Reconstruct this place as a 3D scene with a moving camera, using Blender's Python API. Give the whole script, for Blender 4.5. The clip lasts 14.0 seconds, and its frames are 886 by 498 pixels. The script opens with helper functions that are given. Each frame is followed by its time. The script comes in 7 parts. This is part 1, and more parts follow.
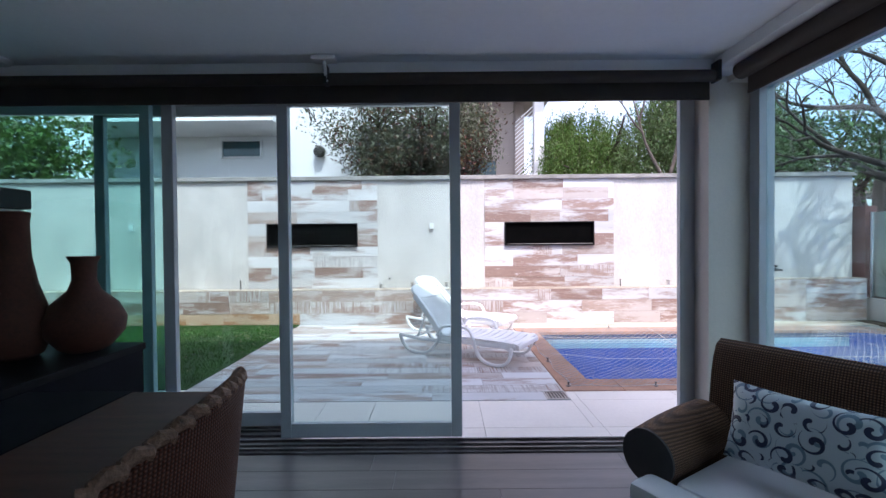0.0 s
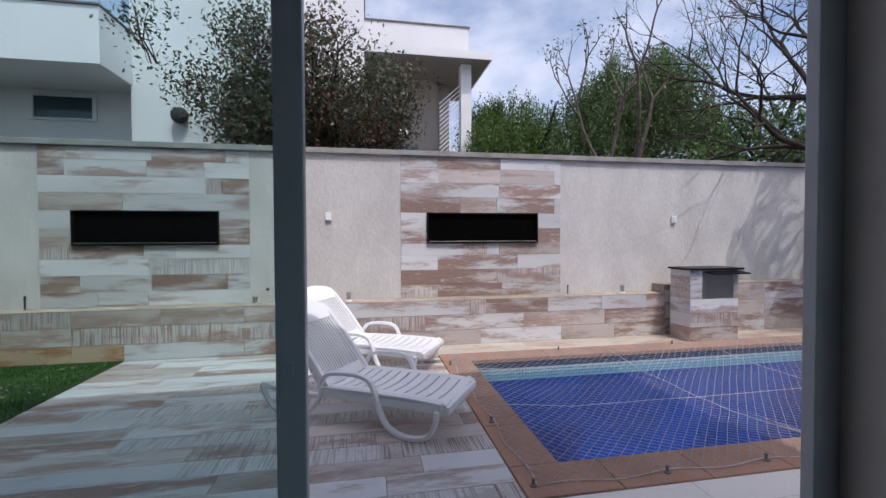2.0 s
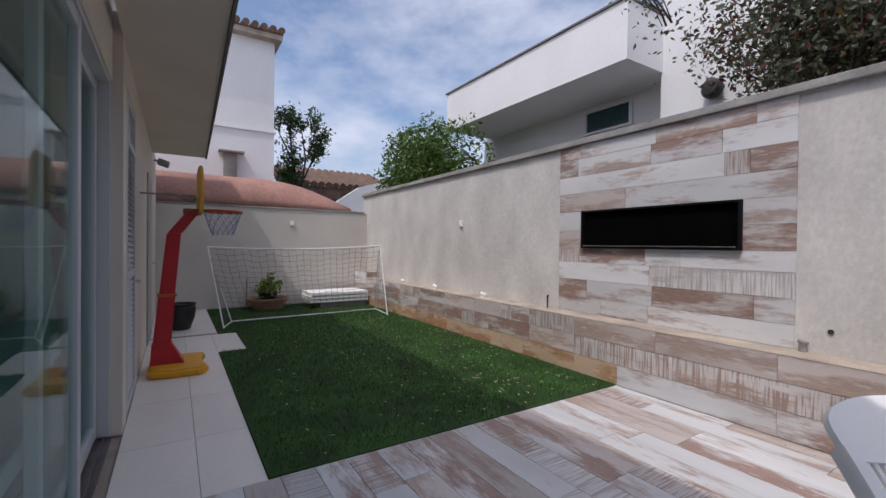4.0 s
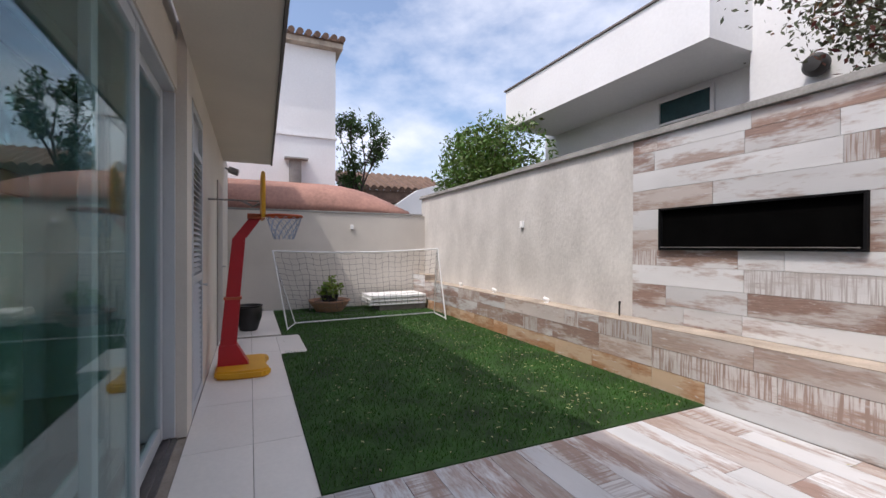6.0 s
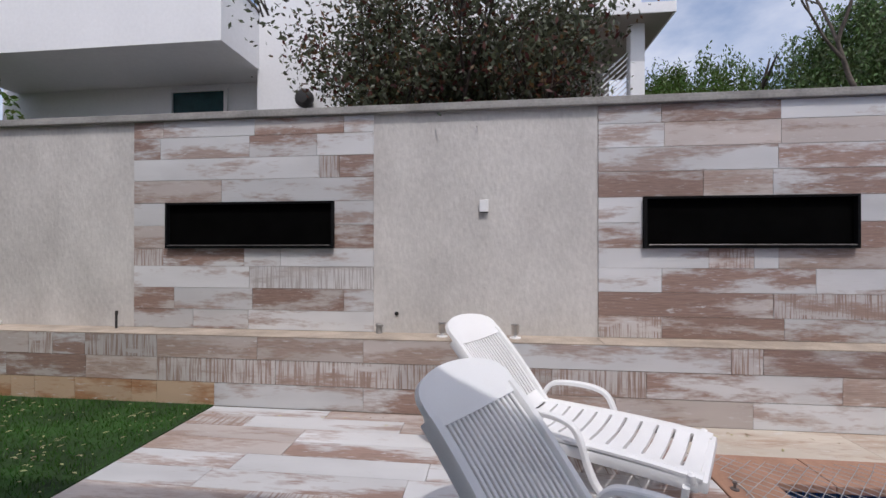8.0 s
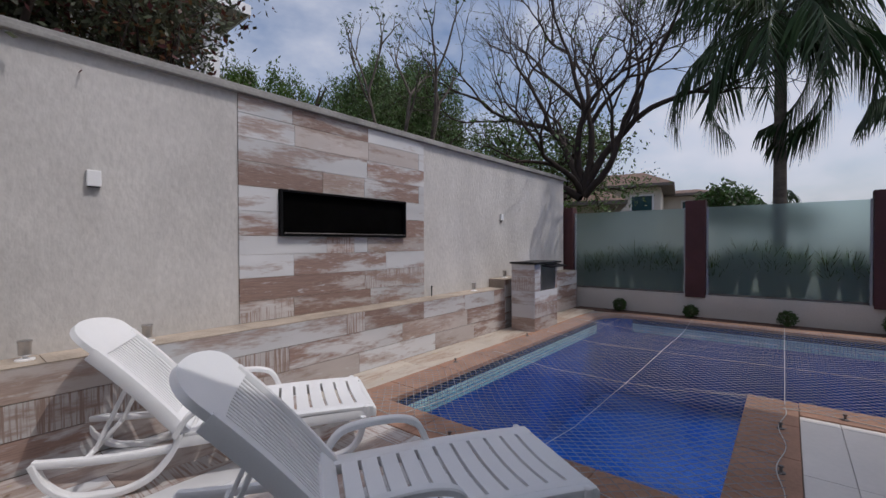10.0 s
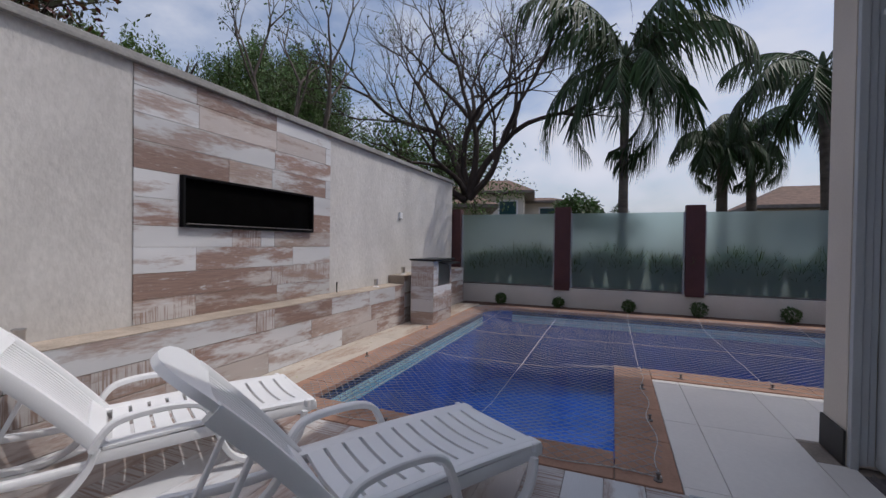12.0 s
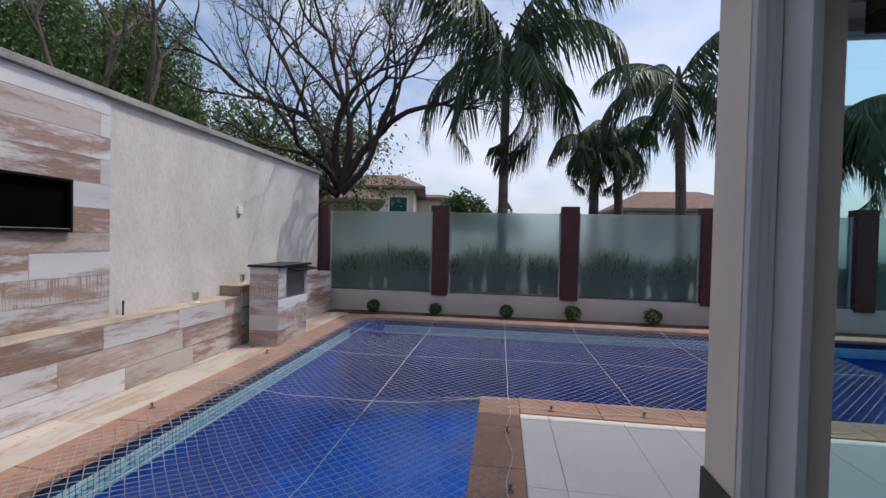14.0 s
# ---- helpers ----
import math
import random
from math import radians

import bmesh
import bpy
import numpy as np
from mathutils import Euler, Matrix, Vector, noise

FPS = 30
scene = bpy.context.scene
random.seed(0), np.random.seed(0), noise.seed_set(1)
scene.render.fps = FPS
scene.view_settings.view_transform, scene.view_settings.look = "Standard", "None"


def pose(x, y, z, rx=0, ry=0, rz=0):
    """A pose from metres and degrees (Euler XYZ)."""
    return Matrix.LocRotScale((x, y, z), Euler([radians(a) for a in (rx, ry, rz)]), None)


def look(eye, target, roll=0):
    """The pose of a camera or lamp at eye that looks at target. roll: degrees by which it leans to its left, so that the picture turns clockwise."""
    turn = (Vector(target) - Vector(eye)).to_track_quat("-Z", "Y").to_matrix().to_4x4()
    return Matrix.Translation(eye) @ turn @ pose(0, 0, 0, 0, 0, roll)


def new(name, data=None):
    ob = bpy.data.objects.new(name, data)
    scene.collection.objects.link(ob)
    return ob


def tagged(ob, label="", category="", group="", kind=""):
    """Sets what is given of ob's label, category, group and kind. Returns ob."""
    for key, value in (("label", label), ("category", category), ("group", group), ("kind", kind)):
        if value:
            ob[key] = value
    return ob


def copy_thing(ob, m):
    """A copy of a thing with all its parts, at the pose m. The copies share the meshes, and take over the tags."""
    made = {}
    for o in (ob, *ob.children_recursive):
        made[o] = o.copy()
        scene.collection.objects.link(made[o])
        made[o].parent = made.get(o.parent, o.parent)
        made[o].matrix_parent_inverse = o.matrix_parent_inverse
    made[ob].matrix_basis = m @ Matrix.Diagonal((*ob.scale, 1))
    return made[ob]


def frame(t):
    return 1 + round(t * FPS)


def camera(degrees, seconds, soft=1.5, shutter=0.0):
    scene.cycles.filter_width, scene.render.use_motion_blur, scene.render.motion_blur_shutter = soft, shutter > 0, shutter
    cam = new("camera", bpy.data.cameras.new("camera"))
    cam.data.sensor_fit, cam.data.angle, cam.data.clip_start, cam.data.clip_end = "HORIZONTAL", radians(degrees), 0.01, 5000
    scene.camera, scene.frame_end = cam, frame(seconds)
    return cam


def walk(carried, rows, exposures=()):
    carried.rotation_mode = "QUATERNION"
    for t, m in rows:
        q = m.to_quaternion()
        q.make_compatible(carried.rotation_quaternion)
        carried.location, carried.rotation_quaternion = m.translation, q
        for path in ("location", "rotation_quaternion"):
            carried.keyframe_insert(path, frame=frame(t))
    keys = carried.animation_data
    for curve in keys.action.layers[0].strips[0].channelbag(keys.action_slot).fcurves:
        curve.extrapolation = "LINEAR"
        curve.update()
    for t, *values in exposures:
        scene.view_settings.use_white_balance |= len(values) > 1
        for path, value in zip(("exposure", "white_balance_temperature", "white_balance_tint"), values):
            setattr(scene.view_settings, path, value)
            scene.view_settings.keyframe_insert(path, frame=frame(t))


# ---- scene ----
cam = camera(92.8, 14.0)
PATH = [
    (0, (0.984, 1.227, 1.397), (0.981, 3.226, 1.368), -0.5),
    (0.5, (1.029, 1.626, 1.342), (1.239, 3.615, 1.323), -0.5),
    (1.2, (1.126, 2.256, 1.311), (1.485, 4.223, 1.293), -0.4),
    (1.7, (1.155, 2.739, 1.37), (1.526, 4.704, 1.327), -0.2),
    (2.2, (1.346, 3.274, 1.403), (1.656, 5.25, 1.356), -0.4),
    (2.6, (1.438, 3.729, 1.386), (1.455, 5.729, 1.355), -0.4),
    (3, (1.483, 4.107, 1.378), (0.938, 6.031, 1.362), -0.2),
    (3.5, (1.309, 4.499, 1.397), (0.064, 6.064, 1.371), 0.1),
    (4, (1.057, 4.806, 1.358), (-0.63, 5.879, 1.339), 0.6),
    (6.3, (0.829, 4.953, 1.364), (-0.99, 5.784, 1.353), 0.2),
    (6.5, (0.813, 5.009, 1.344), (-0.933, 5.985, 1.33), 0.5),
    (7, (0.857, 5.132, 1.333), (-0.579, 6.524, 1.331), 0.2),
    (7.5, (0.928, 5.204, 1.356), (-0.001, 6.975, 1.347), 0.2),
    (8, (0.831, 5.123, 1.325), (0.607, 7.11, 1.329), -0.0),
    (8.5, (0.691, 4.998, 1.352), (1.082, 6.96, 1.326), 0.0),
    (9, (0.444, 4.987, 1.298), (1.373, 6.758, 1.294), -0.0),
    (9.2, (0.34, 5.015, 1.298), (1.45, 6.679, 1.292), -0.1),
    (11.3, (-0.226, 5.468, 1.196), (1.568, 6.351, 1.175), 0.5),
    (11.5, (-0.282, 5.479, 1.204), (1.534, 6.316, 1.188), 0.7),
    (12, (-0.284, 5.498, 1.236), (1.57, 6.247, 1.209), 0.8),
    (12.5, (-0.187, 5.48, 1.254), (1.704, 6.13, 1.226), 0.8),
    (13, (0.023, 5.421, 1.324), (1.963, 5.905, 1.284), 1.2),
    (13.5, (0.36, 5.379, 1.317), (2.326, 5.74, 1.281), 1.1),
    (14, (0.745, 5.312, 1.341), (2.725, 5.592, 1.301), 1.3),
]
walk(cam, [(t, look(eye, target, roll)) for t, eye, target, roll in PATH],
     exposures=[(t, stops, kelvin, tint) for t, stops, kelvin, tint in (
         (0.0, 0.90, 6000, 20), (1.0, 0.23, 6000, 18), (2.0, -0.30, 6100, 15), (2.5, -0.30, 6150, 15), (3.0, -0.40, 6200, 15), (4.0, -0.45, 6250, 14), (6.5, 0.08, 6500, 13),
         (7.5, -0.18, 6350, 13), (8.2, -0.62, 6200, 13), (9.0, -0.85, 6250, 13), (11.5, -0.82, 6200, 12), (13.0, -0.60, 6200, 12), (14.0, -0.42, 6200, 12))])

# ---- world, sun, light ----
SUN_WAY = Vector((-0.38, 1.0, -1.85)).normalized()   # the way the sunlight travels
world = bpy.data.worlds.new("sky_world")
scene.world = world
world.use_nodes = True
wn, wl = world.node_tree.nodes, world.node_tree.links
wn.clear()
w_out = wn.new("ShaderNodeOutputWorld")
w_bg = wn.new("ShaderNodeBackground")
w_sky = wn.new("ShaderNodeTexSky")
w_sky.sky_type = "NISHITA"
w_sky.sun_disc = False
w_sky.sun_elevation = math.asin(-SUN_WAY.z)
w_sky.sun_rotation = math.atan2(-SUN_WAY.x, -SUN_WAY.y)
w_sky.dust_density = 3.5
w_sky.ozone_density = 1.6
w_co = wn.new("ShaderNodeTexCoord")
w_map = wn.new("ShaderNodeMapping")
w_map.inputs["Scale"].default_value = (1.0, 1.0, 1.9)
w_map.inputs["Location"].default_value = (0.35, 0.2, 0.0)
w_cl = wn.new("ShaderNodeTexNoise")
w_cl.inputs["Scale"].default_value = 2.6
w_cl.inputs["Detail"].default_value = 7.0
w_cl.inputs["Roughness"].default_value = 0.55
w_ramp = wn.new("ShaderNodeValToRGB")
w_ramp.color_ramp.elements[0].position = 0.39
w_ramp.color_ramp.elements[1].position = 0.69
w_mix = wn.new("ShaderNodeMixRGB")
w_mix.inputs[2].default_value = (5.0, 5.1, 5.6, 1)
wl.new(w_co.outputs["Generated"], w_map.inputs["Vector"])
wl.new(w_map.outputs["Vector"], w_cl.inputs["Vector"])
wl.new(w_cl.outputs["Fac"], w_ramp.inputs["Fac"])
wl.new(w_ramp.outputs["Color"], w_mix.inputs[0])
wl.new(w_sky.outputs["Color"], w_mix.inputs[1])
wl.new(w_mix.outputs["Color"], w_bg.inputs["Color"])
w_bg.inputs["Strength"].default_value = 0.23
wl.new(w_bg.outputs["Background"], w_out.inputs["Surface"])

sun_data = bpy.data.lights.new("sun", "SUN")
sun_data.energy = 2.4
sun_data.angle = radians(0.6)
sun_data.color = (1.0, 0.95, 0.88)
sun = new("sun", sun_data)
sun.matrix_world = Matrix.Translation((0, 0, 12)) @ SUN_WAY.to_track_quat("-Z", "Y").to_matrix().to_4x4()

# ---- materials ----
def mat(name, color, rough=0.6, metal=0.0, spread=0.12, scale=6.0, fine=60.0, bump=0.0, bump_scale=None, stretch=(1, 1, 1), coat=0.0, spec=0.5, rand=0.0):
    """A surface whose colour varies at two scales, with fine relief."""
    m = bpy.data.materials.new(name)
    m.use_nodes = True
    n, l = m.node_tree.nodes, m.node_tree.links
    b = n["Principled BSDF"]
    b.inputs["Roughness"].default_value = rough
    b.inputs["Metallic"].default_value = metal
    b.inputs["Coat Weight"].default_value = coat
    b.inputs["Specular IOR Level"].default_value = spec
    co = n.new("ShaderNodeTexCoord")
    mp = n.new("ShaderNodeMapping")
    mp.inputs["Scale"].default_value = stretch
    l.new(co.outputs["Object"], mp.inputs["Vector"])
    big = n.new("ShaderNodeTexNoise")
    big.inputs["Scale"].default_value = scale
    big.inputs["Detail"].default_value = 5
    small = n.new("ShaderNodeTexNoise")
    small.inputs["Scale"].default_value = fine
    small.inputs["Detail"].default_value = 4
    l.new(mp.outputs["Vector"], big.inputs["Vector"])
    l.new(mp.outputs["Vector"], small.inputs["Vector"])
    add = n.new("ShaderNodeMath")
    add.operation = "MULTIPLY_ADD"
    add.inputs[1].default_value = 0.35
    l.new(small.outputs["Fac"], add.inputs[0])
    half = n.new("ShaderNodeMath")
    half.operation = "MULTIPLY"
    half.inputs[1].default_value = 0.65
    l.new(big.outputs["Fac"], half.inputs[0])
    l.new(half.outputs[0], add.inputs[2])
    ramp = n.new("ShaderNodeValToRGB")
    lo = [max(0, c * (1 - spread * 1.6)) for c in color]
    hi = [min(1, c * (1 + spread)) for c in color]
    ramp.color_ramp.elements[0].color = (*lo, 1)
    ramp.color_ramp.elements[1].color = (*hi, 1)
    ramp.color_ramp.elements[0].position = 0.32
    ramp.color_ramp.elements[1].position = 0.68
    l.new(add.outputs[0], ramp.inputs["Fac"])
    last = ramp.outputs["Color"]
    if rand:
        info = n.new("ShaderNodeObjectInfo")
        hsv = n.new("ShaderNodeHueSaturation")
        mr = n.new("ShaderNodeMapRange")
        mr.inputs["To Min"].default_value = 1 - rand
        mr.inputs["To Max"].default_value = 1 + rand
        l.new(info.outputs["Random"], mr.inputs["Value"])
        l.new(mr.outputs["Result"], hsv.inputs["Value"])
        l.new(last, hsv.inputs["Color"])
        last = hsv.outputs["Color"]
    l.new(last, b.inputs["Base Color"])
    if bump:
        bp = n.new("ShaderNodeBump")
        bp.inputs["Strength"].default_value = bump
        bp.inputs["Distance"].default_value = 0.01
        src = small
        if bump_scale:
            src = n.new("ShaderNodeTexNoise")
            src.inputs["Scale"].default_value = bump_scale
            src.inputs["Detail"].default_value = 6
            l.new(mp.outputs["Vector"], src.inputs["Vector"])
        l.new(src.outputs["Fac"], bp.inputs["Height"])
        l.new(bp.outputs["Normal"], b.inputs["Normal"])
    return m


def plank_mat(name, base, worn, amount, stripes=0.0):
    """Whitewashed wood-look porcelain: a base wash, worn patches along the grain, and saw marks across it."""
    m = bpy.data.materials.new(name)
    m.use_nodes = True
    n, l = m.node_tree.nodes, m.node_tree.links
    b = n["Principled BSDF"]
    b.inputs["Roughness"].default_value = 0.55
    co = n.new("ShaderNodeTexCoord")
    info = n.new("ShaderNodeObjectInfo")
    shift = n.new("ShaderNodeVectorMath")
    shift.operation = "MULTIPLY_ADD"
    shift.inputs[1].default_value = (37.0, 53.0, 11.0)
    l.new(info.outputs["Random"], shift.inputs[0])
    l.new(co.outputs["Object"], shift.inputs[2])

    def noise_at(sx, sy, detail, rough=0.6):
        mp = n.new("ShaderNodeMapping")
        mp.inputs["Scale"].default_value = (sx, sy, 1.0)
        l.new(shift.outputs[0], mp.inputs["Vector"])
        t = n.new("ShaderNodeTexNoise")
        t.inputs["Scale"].default_value = 1.0
        t.inputs["Detail"].default_value = detail
        t.inputs["Roughness"].default_value = rough
        l.new(mp.outputs["Vector"], t.inputs["Vector"])
        return t

    def ramp_of(sock, a, c):
        r = n.new("ShaderNodeMapRange")
        r.inputs["From Min"].default_value = a
        r.inputs["From Max"].default_value = c
        l.new(sock, r.inputs["Value"])
        return r.outputs["Result"]

    def mix(fac, c1, c2):
        x = n.new("ShaderNodeMixRGB")
        l.new(fac, x.inputs[0])
        for i, c in ((1, c1), (2, c2)):
            if isinstance(c, tuple):
                x.inputs[i].default_value = (*c, 1)
            else:
                l.new(c, x.inputs[i])
        return x.outputs["Color"]

    patch = noise_at(1.25, 5.6, 8, 0.58)
    chips = noise_at(11.0, 46.0, 6, 0.66)
    grain = noise_at(9.0, 140.0, 4)
    tone = noise_at(1.1, 3.0, 2)
    rough_edge = n.new("ShaderNodeMath")
    rough_edge.operation = "MULTIPLY_ADD"
    rough_edge.inputs[1].default_value = 0.22
    half = n.new("ShaderNodeMath")
    half.operation = "MULTIPLY"
    half.inputs[1].default_value = 0.78
    l.new(patch.outputs["Fac"], half.inputs[0])
    l.new(chips.outputs["Fac"], rough_edge.inputs[0])
    l.new(half.outputs[0], rough_edge.inputs[2])
    wash = mix(ramp_of(tone.outputs["Fac"], 0.3, 0.7), tuple(c * 0.88 for c in base), tuple(min(1, c * 1.07) for c in base))
    worn_c = mix(ramp_of(grain.outputs["Fac"], 0.3, 0.75), tuple(c * 0.74 for c in worn), tuple(min(1, c * 1.25) for c in worn))
    lo = 0.62 - amount * 0.25
    col = mix(ramp_of(rough_edge.outputs[0], lo - 0.026, lo + 0.060), wash, worn_c)
    scuff = noise_at(8.0, 38.0, 7, 0.72)
    col = mix(ramp_of(scuff.outputs["Fac"], 0.59, 0.69), col, (0.63, 0.625, 0.63))
    fine = mix(ramp_of(grain.outputs["Fac"], 0.60, 0.74), (0.0, 0.0, 0.0), (0.2, 0.2, 0.2))
    col = mix(fine, col, tuple(c * 0.8 for c in worn))
    if stripes:
        saw = noise_at(80.0, 3.0, 4, 0.55)
        gate = noise_at(1.3, 6.0, 3)
        mul = n.new("ShaderNodeMath")
        mul.operation = "MULTIPLY"
        l.new(ramp_of(saw.outputs["Fac"], 0.48, 0.60), mul.inputs[0])
        l.new(ramp_of(gate.outputs["Fac"], 0.60 - stripes * 0.3, 0.66 - stripes * 0.3), mul.inputs[1])
        col = mix(mul.outputs[0], col, tuple(c * 0.85 for c in worn))
    hsv = n.new("ShaderNodeHueSaturation")
    mr = n.new("ShaderNodeMapRange")
    mr.inputs["To Min"].default_value = 0.88
    mr.inputs["To Max"].default_value = 1.10
    l.new(info.outputs["Random"], mr.inputs["Value"])
    l.new(mr.outputs["Result"], hsv.inputs["Value"])
    l.new(col, hsv.inputs["Color"])
    l.new(hsv.outputs["Color"], b.inputs["Base Color"])
    bp = n.new("ShaderNodeBump")
    bp.inputs["Strength"].default_value = 0.25
    bp.inputs["Distance"].default_value = 0.004
    l.new(grain.outputs["Fac"], bp.inputs["Height"])
    l.new(bp.outputs["Normal"], b.inputs["Normal"])
    return m


def glass_mat(name, tint, gloss_min=0.035, rough=0.0):
    """A thin pane: clear through, with a mirror-like gloss that grows at grazing angles."""
    m = bpy.data.materials.new(name)
    m.use_nodes = True
    n, l = m.node_tree.nodes, m.node_tree.links
    n.remove(n["Principled BSDF"])
    tr = n.new("ShaderNodeBsdfTransparent")
    tr.inputs["Color"].default_value = (*tint, 1)
    gl = n.new("ShaderNodeBsdfGlossy")
    gl.inputs["Roughness"].default_value = rough
    gl.inputs["Color"].default_value = (0.9, 0.95, 0.95, 1)
    lw = n.new("ShaderNodeLayerWeight")
    pw = n.new("ShaderNodeMath")
    pw.operation = "POWER"
    pw.inputs[1].default_value = 3.2
    l.new(lw.outputs["Facing"], pw.inputs[0])
    ma = n.new("ShaderNodeMath")
    ma.operation = "MULTIPLY_ADD"
    ma.inputs[1].default_value = 0.38
    ma.inputs[2].default_value = gloss_min
    l.new(pw.outputs[0], ma.inputs[0])
    mx = n.new("ShaderNodeMixShader")
    l.new(ma.outputs[0], mx.inputs[0])
    l.new(tr.outputs[0], mx.inputs[1])
    l.new(gl.outputs[0], mx.inputs[2])
    l.new(mx.outputs[0], n["Material Output"].inputs["Surface"])
    return m


def leaf_mat(name, color, hue=0.03, val=0.35):
    """Foliage: every leaf differs a little, and lets some light through."""
    m = bpy.data.materials.new(name)
    m.use_nodes = True
    n, l = m.node_tree.nodes, m.node_tree.links
    b = n["Principled BSDF"]
    b.inputs["Roughness"].default_value = 0.5
    geo = n.new("ShaderNodeNewGeometry")
    hsv = n.new("ShaderNodeHueSaturation")
    hsv.inputs["Color"].default_value = (*color, 1)
    for key, a, c in (("Hue", 0.5 - hue, 0.5 + hue), ("Value", 1 - val, 1 + val)):
        mr = n.new("ShaderNodeMapRange")
        mr.inputs["To Min"].default_value = a
        mr.inputs["To Max"].default_value = c
        l.new(geo.outputs["Random Per Island"], mr.inputs["Value"])
        l.new(mr.outputs["Result"], hsv.inputs[key])
    l.new(hsv.outputs["Color"], b.inputs["Base Color"])
    tl = n.new("ShaderNodeBsdfTranslucent")
    l.new(hsv.outputs["Color"], tl.inputs["Color"])
    mx = n.new("ShaderNodeMixShader")
    mx.inputs[0].default_value = 0.3
    l.new(b.outputs[0], mx.inputs[1])
    l.new(tl.outputs[0], mx.inputs[2])
    l.new(mx.outputs[0], n["Material Output"].inputs["Surface"])
    return m


def water_mat():
    m = bpy.data.materials.new("pool_water")
    m.use_nodes = True
    n, l = m.node_tree.nodes, m.node_tree.links
    n.remove(n["Principled BSDF"])
    tr = n.new("ShaderNodeBsdfTransparent")
    tr.inputs["Color"].default_value = (0.66, 0.88, 0.98, 1)
    gl = n.new("ShaderNodeBsdfGlossy")
    gl.inputs["Roughness"].default_value = 0.05
    gl.inputs["Color"].default_value = (0.9, 0.9, 0.95, 1)
    co = n.new("ShaderNodeTexCoord")
    nz = n.new("ShaderNodeTexNoise")
    nz.inputs["Scale"].default_value = 3.5
    nz.inputs["Detail"].default_value = 3
    l.new(co.outputs["Object"], nz.inputs["Vector"])
    bp = n.new("ShaderNodeBump")
    bp.inputs["Strength"].default_value = 0.25
    bp.inputs["Distance"].default_value = 0.05
    l.new(nz.outputs["Fac"], bp.inputs["Height"])
    l.new(bp.outputs["Normal"], gl.inputs["Normal"])
    fr = n.new("ShaderNodeFresnel")
    fr.inputs["IOR"].default_value = 1.33
    l.new(bp.outputs["Normal"], fr.inputs["Normal"])
    mx = n.new("ShaderNodeMixShader")
    dim = n.new("ShaderNodeMath")
    dim.operation = "MULTIPLY"
    dim.inputs[1].default_value = 0.08
    l.new(fr.outputs["Fac"], dim.inputs[0])
    l.new(dim.outputs[0], mx.inputs[0])
    l.new(tr.outputs[0], mx.inputs[1])
    l.new(gl.outputs[0], mx.inputs[2])
    l.new(mx.outputs[0], n["Material Output"].inputs["Surface"])
    return m


def frosted_mat():
    m = bpy.data.materials.new("frosted_glass")
    m.use_nodes = True
    n, l = m.node_tree.nodes, m.node_tree.links
    b = n["Principled BSDF"]
    b.inputs["Base Color"].default_value = (0.60, 0.74, 0.72, 1)
    b.inputs["Roughness"].default_value = 0.37
    b.inputs["Transmission Weight"].default_value = 0.88
    b.inputs["IOR"].default_value = 1.15
    nz = n.new("ShaderNodeTexNoise")
    nz.inputs["Scale"].default_value = 90.0
    bp = n.new("ShaderNodeBump")
    bp.inputs["Strength"].default_value = 0.05
    l.new(nz.outputs["Fac"], bp.inputs["Height"])
    l.new(bp.outputs["Normal"], b.inputs["Normal"])
    return m


